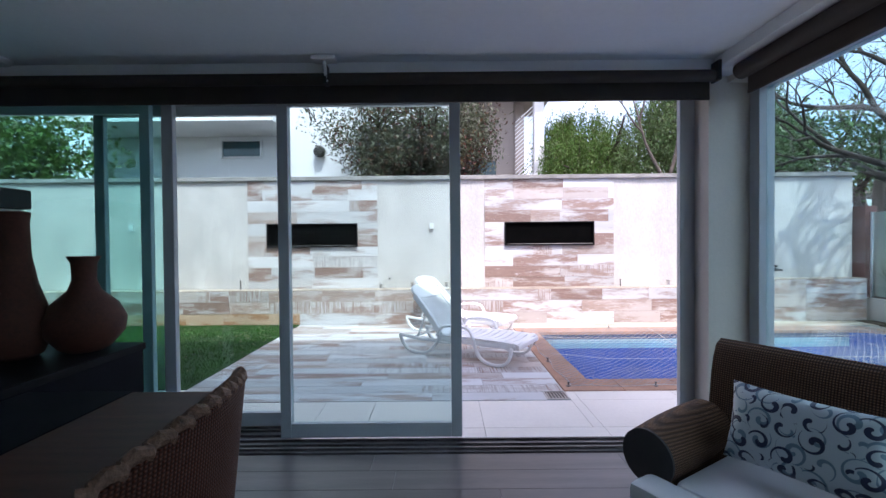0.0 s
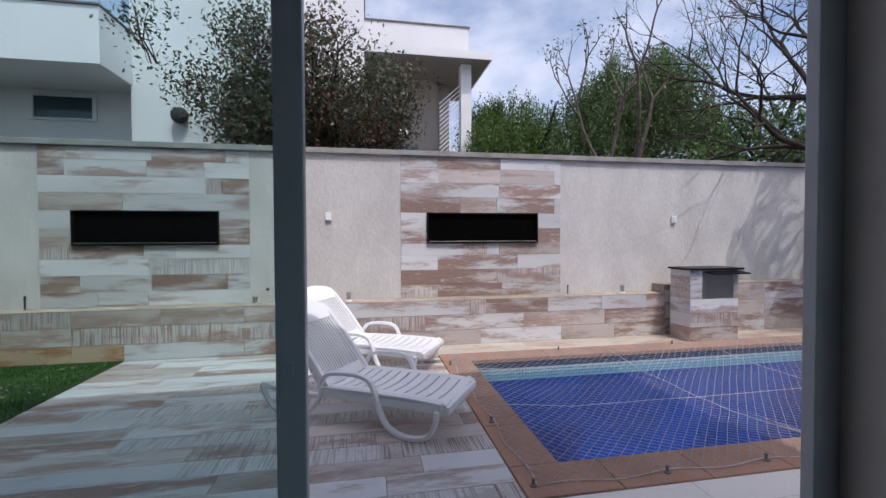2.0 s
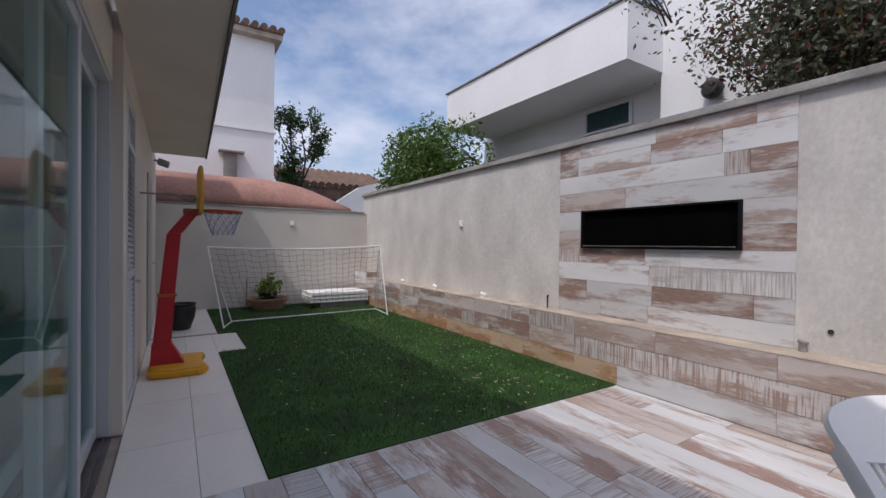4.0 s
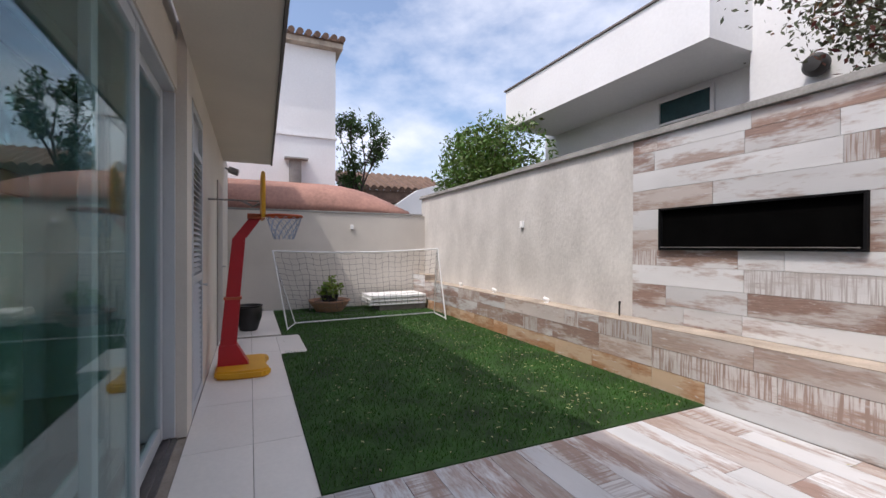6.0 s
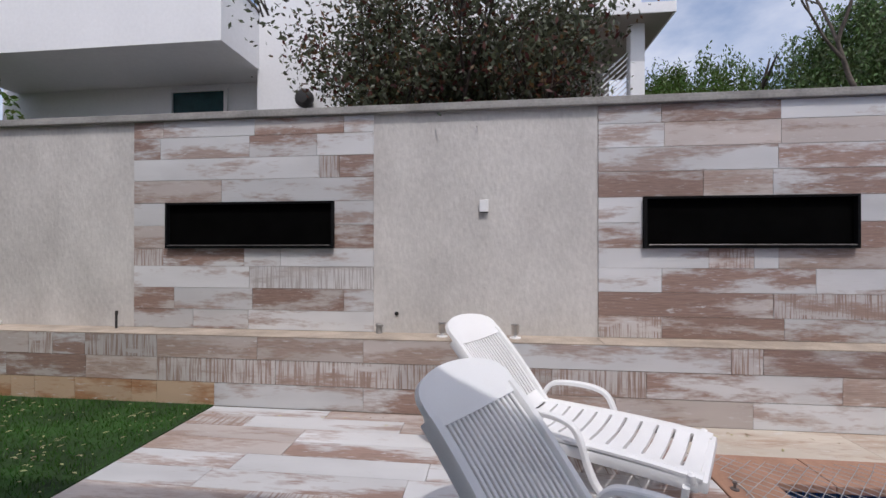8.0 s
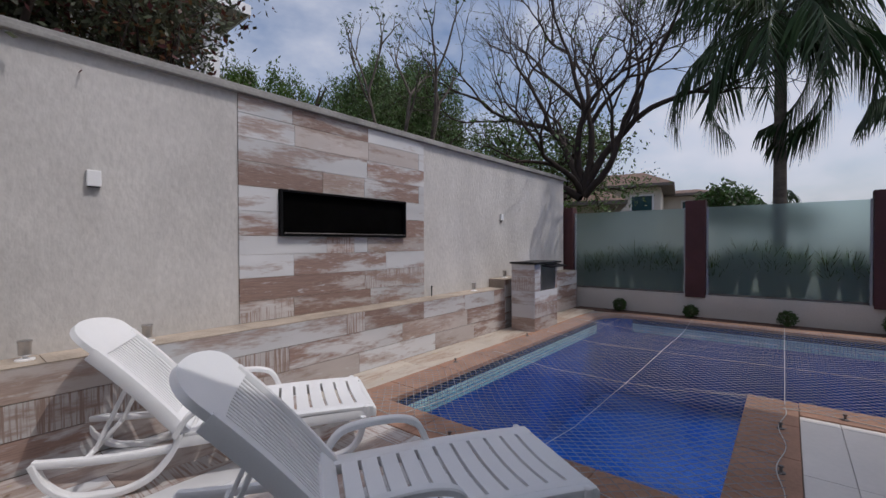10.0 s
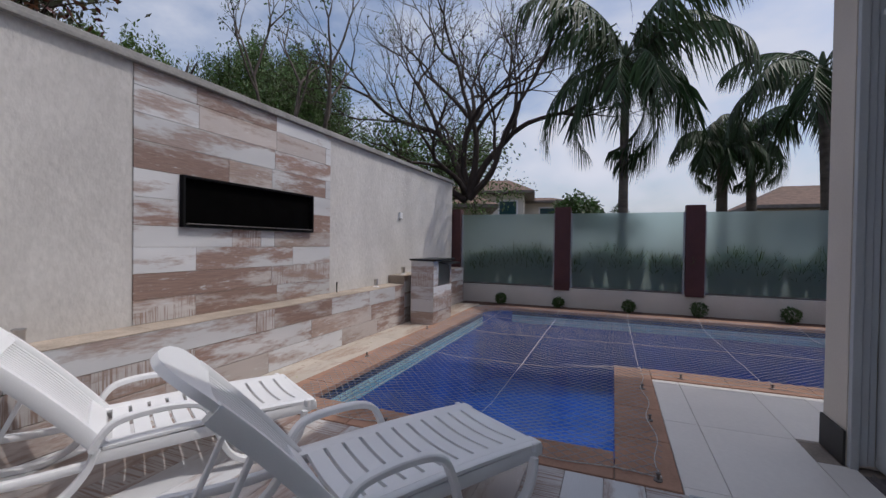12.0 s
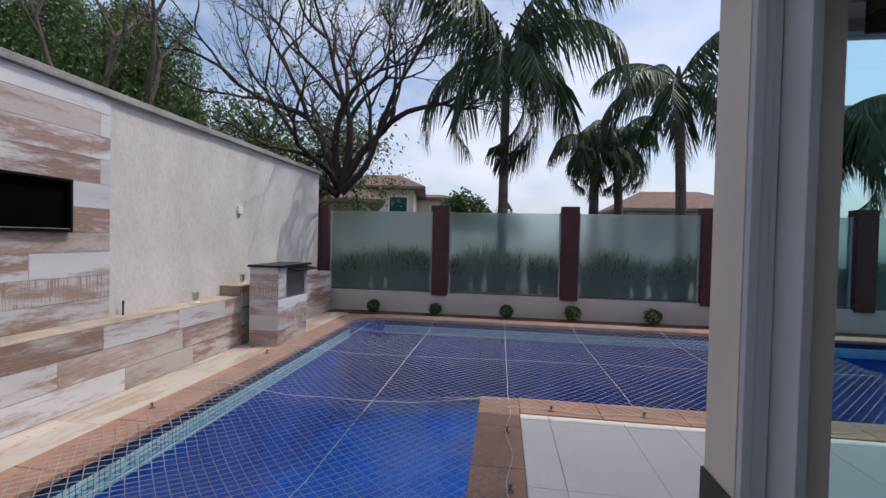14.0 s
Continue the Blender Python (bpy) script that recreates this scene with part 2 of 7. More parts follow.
def scroll_mat():
    """Pale satin printed with navy and slate-blue curling scrolls."""
    m = bpy.data.materials.new("scroll_fabric")
    m.use_nodes = True
    n, l = m.node_tree.nodes, m.node_tree.links
    b = n["Principled BSDF"]
    b.inputs["Roughness"].default_value = 0.34

    def calc(op, a, c=None, clamp=False):
        x = n.new("ShaderNodeMath")
        x.operation = op
        x.use_clamp = clamp
        for i, v in enumerate((a, c)):
            if v is None:
                continue
            if isinstance(v, (int, float)):
                x.inputs[i].default_value = v
            else:
                l.new(v, x.inputs[i])
        return x.outputs[0]

    co = n.new("ShaderNodeTexCoord")
    base = n.new("ShaderNodeMixRGB")
    base.inputs[0].default_value = 0.0
    base.inputs[1].default_value = (0.50, 0.58, 0.59, 1)
    col = base.outputs["Color"]
    for scale, turns, shift, width, ink in ((11.0, 2.3, 0.37, 0.46, (0.15, 0.24, 0.30)), (12.5, 2.1, 0.0, 0.50, (0.020, 0.028, 0.070))):
        mp = n.new("ShaderNodeMapping")
        mp.inputs["Location"].default_value = (shift, 0, shift)
        mp.inputs["Scale"].default_value = (1, 0, 1)
        l.new(co.outputs["Object"], mp.inputs["Vector"])
        vo = n.new("ShaderNodeTexVoronoi")
        vo.inputs["Scale"].default_value = scale
        vo.inputs["Randomness"].default_value = 0.55
        l.new(mp.outputs["Vector"], vo.inputs["Vector"])
        loc = n.new("ShaderNodeVectorMath")
        loc.operation = "SUBTRACT"
        l.new(mp.outputs["Vector"], loc.inputs[0])
        l.new(vo.outputs["Position"], loc.inputs[1])
        xyz = n.new("ShaderNodeSeparateXYZ")
        l.new(loc.outputs[0], xyz.inputs[0])
        rgb = n.new("ShaderNodeSeparateColor")
        l.new(vo.outputs["Color"], rgb.inputs[0])
        hand = calc("SIGN", calc("SUBTRACT", rgb.outputs[0], 0.5))
        ang = calc("MULTIPLY", calc("DIVIDE", calc("ARCTAN2", xyz.outputs[2], xyz.outputs[0]), 6.28319), hand)
        dist = vo.outputs["Distance"]
        turn = calc("FRACT", calc("ADD", calc("ADD", calc("MULTIPLY", dist, turns), ang), rgb.outputs[1]))
        off = calc("ABSOLUTE", calc("SUBTRACT", turn, 0.5))
        swell = calc("MULTIPLY", calc("SUBTRACT", 0.72, dist), width)
        line = calc("MULTIPLY", calc("SUBTRACT", swell, off), 30.0, True)
        gate = calc("MULTIPLY", calc("SUBTRACT", 0.70, dist), 30.0, True)
        mx = n.new("ShaderNodeMixRGB")
        l.new(calc("MULTIPLY", line, gate), mx.inputs[0])
        l.new(col, mx.inputs[1])
        mx.inputs[2].default_value = (*ink, 1)
        col = mx.outputs["Color"]
    l.new(col, b.inputs["Base Color"])
    return m


def wicker_mat(name, dark, light, scale, ways="XZ"):
    m = bpy.data.materials.new(name)
    m.use_nodes = True
    n, l = m.node_tree.nodes, m.node_tree.links
    b = n["Principled BSDF"]
    b.inputs["Roughness"].default_value = 0.6
    b.inputs["Specular IOR Level"].default_value = 0.2
    co = n.new("ShaderNodeTexCoord")
    outs = []
    for d in ways:
        w = n.new("ShaderNodeTexWave")
        w.bands_direction = d
        w.inputs["Scale"].default_value = scale
        w.inputs["Distortion"].default_value = 0.6
        w.inputs["Detail"].default_value = 1.0
        l.new(co.outputs["Object"], w.inputs["Vector"])
        outs.append(w)
    mu = n.new("ShaderNodeMath")
    mu.operation = "MULTIPLY"
    l.new(outs[0].outputs["Fac"], mu.inputs[0])
    l.new(outs[1].outputs["Fac"], mu.inputs[1])
    r = n.new("ShaderNodeValToRGB")
    r.color_ramp.elements[0].color = (*dark, 1)
    r.color_ramp.elements[1].color = (*light, 1)
    l.new(mu.outputs[0], r.inputs["Fac"])
    l.new(r.outputs["Color"], b.inputs["Base Color"])
    bp = n.new("ShaderNodeBump")
    bp.inputs["Strength"].default_value = 0.8
    bp.inputs["Distance"].default_value = 0.006
    l.new(mu.outputs[0], bp.inputs["Height"])
    l.new(bp.outputs["Normal"], b.inputs["Normal"])
    return m


def grass_mat():
    m = mat("grass_ground", (0.022, 0.068, 0.008), 0.9, spread=0.5, scale=2.2, fine=45, bump=0.6)
    return m


PLASTER = mat("cream_textured_plaster", (0.60, 0.577, 0.55), 0.9, spread=0.13, scale=2.2, fine=38, bump=0.62, bump_scale=34, stretch=(1, 1, 0.6))
PLASTER_W = mat("grey_cream_plaster", (0.60, 0.56, 0.51), 0.9, spread=0.08, scale=1.1, fine=50, bump=0.3, bump_scale=40)
HOUSE_WALL = mat("house_cream_paint", (0.66, 0.60, 0.53), 0.85, spread=0.05, scale=1.5, fine=60, bump=0.12, bump_scale=90)
WHITE_PAINT = mat("white_paint", (0.80, 0.80, 0.80), 0.7, spread=0.04, scale=0.8, fine=40, bump=0.08, bump_scale=60)
CEILING_W = mat("ceiling_white", (0.86, 0.86, 0.87), 0.85, spread=0.03, scale=1.0, fine=30)
COPING_WALL = mat("grey_wall_coping", (0.31, 0.30, 0.285), 0.85, spread=0.25, scale=3, fine=40, bump=0.2)
PL_WHITE = plank_mat("plank_whitewashed", (0.625, 0.625, 0.63), (0.40, 0.315, 0.28), 0.33)
PL_WORN = plank_mat("plank_worn_white", (0.60, 0.595, 0.595), (0.325, 0.222, 0.185), 0.50)
PL_BROWN = plank_mat("plank_brown", (0.54, 0.50, 0.475), (0.305, 0.205, 0.168), 0.69)
PL_SANDY = plank_mat("plank_sand_stained", (0.54, 0.40, 0.28), (0.40, 0.21, 0.11), 0.52)
PL_BEIGE = plank_mat("plank_beige", (0.53, 0.475, 0.445), (0.385, 0.295, 0.25), 0.47)
PL_CREAM = plank_mat("plank_cream", (0.56, 0.50, 0.42), (0.44, 0.33, 0.25), 0.42)
PL_PALE_SAW = plank_mat("plank_pale_saw_marked", (0.60, 0.59, 0.585), (0.45, 0.41, 0.39), 0.30, 0.95)
PL_SAW = plank_mat("plank_saw_marked", (0.555, 0.525, 0.51), (0.37, 0.265, 0.22), 0.36, 0.9)
GROUT = mat("grout", (0.34, 0.28, 0.23), 0.95, spread=0.2, scale=5)
SANDSTONE = mat("bench_top_sandstone", (0.44, 0.37, 0.30), 0.85, spread=0.25, scale=4, fine=60, bump=0.2)
TILE = mat("cream_floor_tile", (0.83, 0.77, 0.71), 0.38, spread=0.05, scale=1.5, fine=30, rand=0.03)
TERRA = mat("terracotta_coping_stone", (0.41, 0.235, 0.16), 0.8, spread=0.16, scale=3, fine=60, bump=0.2, rand=0.06)
POOL_BLUE = mat("pool_blue_mosaic", (0.006, 0.095, 0.43), 0.4, spread=0.25, scale=1.2, fine=40)
# aqua tile, its colour brightened to carry the glow along the water's edge
MOSAIC_L = mat("mosaic_pale_aqua", (0.42, 0.70, 0.72), 0.3, spread=0.15, scale=9, rand=0.25)
MOSAIC_D = mat("mosaic_navy", (0.03, 0.06, 0.12), 0.3, spread=0.2, scale=9, rand=0.3)
WATER = water_mat()
NET = mat("net_cord", (0.37, 0.365, 0.37), 0.8, spread=0.1)
ROPE = mat("white_rope", (0.58, 0.57, 0.55), 0.85, spread=0.15, fine=300)
PLASTIC = mat("white_resin_plastic", (0.87, 0.87, 0.87), 0.42, spread=0.04, scale=2, fine=200, bump=0.05, bump_scale=300)
BLACK = mat("matt_black_steel", (0.006, 0.006, 0.007), 0.7, spread=0.2, spec=0.15)
DEEP_BLACK = mat("black_lining", (0.0025, 0.0025, 0.0025), 0.95, spread=0.3, spec=0.03)
GRANITE = mat("black_granite", (0.014, 0.014, 0.016), 0.38, spread=0.4, scale=90, fine=200, spec=0.22)
SATIN_BLK = mat("satin_black_top", (0.006, 0.006, 0.008), 0.6, spread=0.3, spec=0.12)
CHROME = mat("brushed_steel", (0.55, 0.55, 0.56), 0.3, metal=1.0, spread=0.1)
ALU = mat("white_aluminium", (0.48, 0.50, 0.52), 0.4, spread=0.04, scale=3)
ALU_D = mat("dark_track_aluminium", (0.20, 0.18, 0.175), 0.45, metal=0.6, spread=0.2)
GLASS = glass_mat("clear_green_glass", (0.82, 0.92, 0.91))
GLASS_W = glass_mat("side_window_glass", (0.77, 0.92, 0.92))
GLASS_T = glass_mat("green_tinted_glass", (0.74, 0.93, 0.92))
FROST = frosted_mat()
WINE = mat("wine_painted_plaster", (0.085, 0.030, 0.030), 0.75, spread=0.15, scale=3, bump=0.15)
GRASS_G = grass_mat()
BLADE = leaf_mat("grass_blade", (0.040, 0.112, 0.010), 0.02, 0.38)
SOIL = mat("red_brown_mulch", (0.10, 0.055, 0.04), 0.95, spread=0.5, scale=20, fine=90, bump=0.8)
BASEBOARD = mat("dark_baseboard", (0.03, 0.028, 0.027), 0.6, spread=0.15)
FLOOR_IN = mat("dark_polished_floor", (0.15, 0.125, 0.12), 0.28, spread=0.2, scale=2, fine=30, stretch=(0.4, 6, 1), rand=0.12)
NAVY = mat("black_lacquer", (0.006, 0.006, 0.010), 0.7, spread=0.2, spec=0.1)
BLIND = mat("brown_blind_fabric", (0.050, 0.038, 0.032), 0.75, spread=0.1, scale=8)
WOOD = mat("red_brown_tabletop", (0.085, 0.033, 0.019), 0.5, spread=0.25, scale=3, fine=40, stretch=(1, 9, 9), bump=0.1, spec=0.15)
WICKER = wicker_mat("dark_brown_wicker", (0.035, 0.017, 0.009), (0.24, 0.13, 0.07), 30)
WICKER_ARM = wicker_mat("dark_brown_wicker_arm", (0.05, 0.024, 0.012), (0.30, 0.165, 0.09), 30, "YZ")
RATTAN = wicker_mat("red_brown_rattan", (0.04, 0.012, 0.006), (0.16, 0.052, 0.028), 34, "YZ")
BRAID = mat("pale_rattan_braid", (0.20, 0.10, 0.06), 0.6, spread=0.4, scale=60, fine=150, bump=0.5)
CUSHION = mat("off_white_cushion", (0.66, 0.68, 0.69), 0.85, spread=0.04, scale=3, fine=250, bump=0.12, bump_scale=350)
SCROLL = scroll_mat()
CLAY = mat("burnt_clay", (0.085, 0.027, 0.015), 0.8, spread=0.25, scale=5, bump=0.1)
RED = mat("red_plastic", (0.44, 0.010, 0.018), 0.4, spread=0.08, scale=3)
YELLOW = mat("yellow_plastic", (0.72, 0.36, 0.015), 0.42, spread=0.08, scale=3)
ORANGE = mat("orange_rim_plastic", (0.42, 0.085, 0.03), 0.45, spread=0.1)
BLUE_NET = mat("blue_white_cord", (0.32, 0.38, 0.5), 0.8, spread=0.2)
POT_BLK = mat("black_glazed_pot", (0.010, 0.010, 0.010), 0.35, spread=0.2)
GREY_DOOR = mat("grey_metal_door", (0.36, 0.33, 0.31), 0.35, spread=0.08)
ROOF_RED = mat("faded_red_sheet_roof", (0.36, 0.19, 0.15), 0.75, spread=0.25, scale=1.2, fine=14, bump=0.1)
ROOF_TILE = mat("clay_roof_tiles", (0.17, 0.105, 0.075), 0.85, spread=0.3, scale=4, fine=25, bump=0.3)
NEIGH = mat("neighbour_white_wall", (0.78, 0.78, 0.79), 0.8, spread=0.05, scale=0.7, fine=20, bump=0.06, bump_scale=40)
NEIGH_DK = mat("dark_drip_edge", (0.16, 0.14, 0.13), 0.8, spread=0.2)
PORCH = mat("porch_taupe_paint", (0.42, 0.37, 0.34), 0.85, spread=0.06, scale=1)
LEAF_DK = leaf_mat("leaf_olive_dark", (0.088, 0.096, 0.054), 0.03, 0.65)
LEAF_RED = leaf_mat("leaf_reddish", (0.12, 0.045, 0.025), 0.05, 0.5)
LEAF_LT = leaf_mat("leaf_bright_green", (0.085, 0.145, 0.025), 0.03, 0.5)
LEAF_MID = leaf_mat("leaf_mid_green", (0.055, 0.10, 0.025), 0.03, 0.5)
LEAF_WEEP = leaf_mat("leaf_weeping_green", (0.105, 0.160, 0.052), 0.03, 0.6)
LEAF_PALM = leaf_mat("palm_leaflet", (0.045, 0.075, 0.028), 0.03, 0.45)
BARK = mat("brown_bark", (0.055, 0.040, 0.032), 0.95, spread=0.35, scale=4, fine=30, stretch=(1, 1, 0.3), bump=0.7, bump_scale=25)
BARK_G = mat("grey_palm_trunk", (0.14, 0.115, 0.095), 0.95, spread=0.3, scale=3, fine=20, stretch=(1, 1, 3), bump=0.5, bump_scale=12)
EARTH = mat("distant_ground", (0.10, 0.09, 0.06), 0.95, spread=0.3, scale=0.2)

# ---- building helpers ----
def box(bm, x0, x1, y0, y1, z0, z1, bevel=0.0, m=None):
    """A box, its edges rounded where bevel is given."""
    vs = [bm.verts.new(p) for p in ((x0, y0, z0), (x1, y0, z0), (x1, y1, z0), (x0, y1, z0), (x0, y0, z1), (x1, y0, z1), (x1, y1, z1), (x0, y1, z1))]
    fs = [bm.faces.new([vs[i] for i in f]) for f in ((0, 3, 2, 1), (4, 5, 6, 7), (0, 1, 5, 4), (1, 2, 6, 5), (2, 3, 7, 6), (3, 0, 4, 7))]
    if bevel:
        es = list({e for f in fs for e in f.edges})
        r = bmesh.ops.bevel(bm, geom=es, offset=bevel, segments=2, affect="EDGES", profile=0.6)
        vs = list({v for f in r["faces"] for v in f.verts} | {v for v in vs if v.is_valid})
    if m is not None:
        bmesh.ops.transform(bm, matrix=m, verts=[v for v in vs if v.is_valid])
    return bm


def tube(bm, pts, r, seg=8, close=False, r1=None):
    """A round rod along points; r1: the radius at its end."""
    pts = [Vector(p) for p in pts]
    n = len(pts)
    rings = []
    up = Vector((0.13, 0.21, 0.97)).normalized()
    for i, p in enumerate(pts):
        a = pts[(i - 1) % n] if (close or i) else p
        c = pts[(i + 1) % n] if (close or i < n - 1) else p
        d = (c - a).normalized()
        u = d.cross(up)
        u = u.normalized() if u.length > 0.05 else d.cross(Vector((1, 0, 0))).normalized()
        w = d.cross(u).normalized()
        rr = r if r1 is None else r + (r1 - r) * i / max(1, n - 1)
        rings.append([bm.verts.new(p + rr * (math.cos(2 * math.pi * k / seg) * u + math.sin(2 * math.pi * k / seg) * w)) for k in range(seg)])
    for i in range(n if close else n - 1):
        A, B = rings[i], rings[(i + 1) % n]
        for k in range(seg):
            bm.faces.new((A[k], A[(k + 1) % seg], B[(k + 1) % seg], B[k]))
    if not close:
        bm.faces.new(list(reversed(rings[0])))
        bm.faces.new(rings[-1])
    return bm


def lathe(bm, profile, seg=32, centre=(0, 0, 0)):
    """A turned shape from (radius, height) pairs."""
    cx, cy, cz = centre
    rings = [[bm.verts.new((cx + r * math.cos(2 * math.pi * k / seg), cy + r * math.sin(2 * math.pi * k / seg), cz + z)) for k in range(seg)] for r, z in profile]
    for A, B in zip(rings, rings[1:]):
        for k in range(seg):
            bm.faces.new((A[k], A[(k + 1) % seg], B[(k + 1) % seg], B[k]))
    bm.faces.new(list(reversed(rings[0])))
    bm.faces.new(rings[-1])
    return bm


def extrude_poly(bm, pts, z0, z1):
    """A flat polygon given a thickness along z."""
    a = [bm.verts.new((x, y, z0)) for x, y in pts]
    b = [bm.verts.new((x, y, z1)) for x, y in pts]
    bm.faces.new(list(reversed(a)))
    bm.faces.new(b)
    n = len(pts)
    for i in range(n):
        bm.faces.new((a[i], a[(i + 1) % n], b[(i + 1) % n], b[i]))
    return bm


def mesh_of(name, bm, material, smooth=False):
    bmesh.ops.recalc_face_normals(bm, faces=bm.faces[:])
    me = bpy.data.meshes.new(name)
    bm.to_mesh(me)
    bm.free()
    me.materials.append(material)
    if smooth:
        me.polygons.foreach_set("use_smooth", [True] * len(me.polygons))
        me.set_sharp_from_angle(angle=radians(40))
    return me


def part(name, bm, material, parent=None, label="", smooth=False):
    """One mesh object, under its thing where one is given."""
    ob = new(name, mesh_of(name, bm, material, smooth))
    if parent:
        ob.parent = parent
    if label:
        ob["label"] = label
    return ob


def thing(name, m, label, category, group="", kind=""):
    """An Empty at a thing's base, which parents its parts."""
    ob = new(name)
    ob.empty_display_size = 0.1
    ob.matrix_basis = m
    return tagged(ob, label, category, group, kind)


def structure(name, bm, material, label, category, smooth=False, kind="structure"):
    return tagged(part(name, bm, material, None, "", smooth), label, category, "", kind)


def boxes(*dims):
    bm = bmesh.new()
    for d in dims:
        box(bm, *d)
    return bm


# ---- ground, yard floor ----
WALL_Y, BENCH_Y, BENCH_Z, WALL_TOP = 8.75, 8.465, 0.602, 2.52
WEST_X, EAST_X = -8.62, 8.34
LAWN_X, DECK_Y = -1.50, 4.93

bm = bmesh.new()
inner = [bm.verts.new((x, y, -0.03)) for x, y in ((-8.75, -4.5), (8.45, -4.5), (8.45, 8.85), (-8.75, 8.85))]
outer = [bm.verts.new((x, y, -0.03)) for x, y in ((-450, -450), (450, -450), (450, 450), (-450, 450))]
for i in range(4):
    bm.faces.new((inner[i], outer[i], outer[(i + 1) % 4], inner[(i + 1) % 4]))
structure("ground", bm, EARTH, "bare earth ground reaching away behind the walls", "ground")

bed = structure("floor_bed", boxes((-8.6, 4.30, -4.5, 5.25, -0.2, -0.012), (-8.6, 2.3, 5.25, 8.6, -0.2, -0.012), (2.3, 4.3, 5.25, 5.4, -0.2, -0.012), (2.3, 8.35, 7.95, 8.6, -0.2, -0.012), (7.95, 8.45, -4.5, 7.95, -0.2, -0.012)), GROUT, "grout bed under the yard paving", "floor")

lawn = structure("lawn", boxes((WEST_X, LAWN_X, 5.6, BENCH_Y - 0.005, -0.01, 0.012), (-4.8, LAWN_X, 5.27, 5.6, -0.01, 0.012), (WEST_X, -6.0, 5.36, 5.6, -0.01, 0.012)), GRASS_G, "green lawn with mown grass and scattered dry leaves", "lawn")

# ---- garden walls ----
structure("wall_north", boxes((-8.82, 8.26, WALL_Y, WALL_Y + 0.18, -0.1, WALL_TOP)), PLASTER, "cream textured plaster garden wall", "wall")
bm = bmesh.new()
box(bm, -8.86, 8.30, WALL_Y - 0.05, WALL_Y + 0.23, WALL_TOP, WALL_TOP + 0.035, 0.006)
box(bm, -8.86, 8.29, WALL_Y - 0.02, WALL_Y + 0.20, WALL_TOP + 0.036, WALL_TOP + 0.075, 0.008)
structure("wall_coping", bm, COPING_WALL, "weathered grey two-step coping on the garden wall", "coping")
structure("wall_west", boxes((WEST_X - 0.18, WEST_X, 4.2, WALL_Y, -0.1, 2.10)), PLASTER_W, "grey-cream plaster end wall of the yard", "wall")
bm = bmesh.new()
box(bm, WEST_X - 0.2, WEST_X + 0.02, 4.2, WALL_Y - 0.06, 2.10, 2.14, 0.006)
structure("wall_west_coping", bm, COPING_WALL, "thin grey coping on the end wall", "coping")

# bench along the garden wall
structure("bench_core", boxes((-7.9, 5.5, BENCH_Y + 0.012, WALL_Y - 0.002, -0.05, BENCH_Z - 0.008), (5.502, 8.24, BENCH_Y + 0.012, WALL_Y - 0.002, -0.05, 0.722), (WEST_X, -7.9, BENCH_Y + 0.012, WALL_Y - 0.002, -0.05, 0.722)), GROUT, "masonry core of the bench along the garden wall", "bench")
bm = bmesh.new()
for x0, x1, z in ((-7.9, 5.5, BENCH_Z - 0.008), (5.5, 8.25, 0.722), (WEST_X, -7.9, 0.722)):
    x = x0
    while x < x1 - 0.05:
        w = min(1.2, x1 - x)
        box(bm, x + 0.002, x + w - 0.002, BENCH_Y - 0.003, WALL_Y - 0.004, z, z + 0.008, 0.003)
        x += w
structure("bench_top", bm, SANDSTONE, "sandy cream stone slabs on top of the wall bench", "bench top")

# ---- the house: facade, column, roofs ----
FAC_Y = 4.50
structure("wall_house_facade", boxes((-8.6, -3.76, 4.25, FAC_Y, 0, 2.95)), HOUSE_WALL, "cream painted facade of the house", "wall")
structure("wall_over_louvre_door", boxes((-3.758, -2.922, 4.25, FAC_Y, 2.52, 2.95)), HOUSE_WALL, "cream painted wall over the louvred door", "wall")
structure("wall_jamb", boxes((-2.92, -2.64, 4.10, FAC_Y, 0, 2.95)), HOUSE_WALL, "cream painted jamb between the doors", "wall")
structure("wall_lintel_outer", boxes((-2.638, -0.1, 3.98, FAC_Y - 0.06, 2.462, 2.95)), HOUSE_WALL, "cream lintel over the sliding doors", "wall")
structure("wall_lintel_inner", boxes((-0.098, 2.702, 3.98, 4.08, 2.44, 2.95)), HOUSE_WALL, "cream lintel over the open doorway", "wall")
structure("column_corner", boxes((2.80, 3.08, 3.99, 4.25, 0, 4.0)), HOUSE_WALL, "cream painted corner column beside the sliding doors", "column")
structure("wall_pier_inner", boxes((2.69, 2.798, 3.945, 4.097, 0, 2.436)), HOUSE_WALL, "cream painted inner pier beside the doorway", "wall")
structure("wall_lintel_east", boxes((2.84, 3.08, -2.6, 3.988, 2.42, 4.0)), HOUSE_WALL, "cream lintel over the side window", "wall")
bm = bmesh.new()
box(bm, 2.792, 3.092, 4.252, 4.265, 0, 0.2, 0.003)
box(bm, 3.082, 3.094, 3.9, 4.250, 0, 0.2, 0.003)
structure("baseboard_column", bm, BASEBOARD, "dark baseboard at the foot of the corner column", "baseboard")
bm = bmesh.new()
extrude_poly(bm, [(-7.1, FAC_Y), (-0.6, FAC_Y), (-0.6, 5.06), (-7.1, 5.235)], 2.78, 2.98)
structure("eave", bm, HOUSE_WALL, "cream painted eave slab over the paved strip", "eave")
bm = bmesh.new()
extrude_poly(bm, [(-7.13, 5.238), (-0.57, 5.063), (-0.57, 5.085), (-7.13, 5.26)], 2.765, 3.05)
structure("eave_edge", bm, NEIGH_DK, "thin dark metal edge of the eave", "eave")
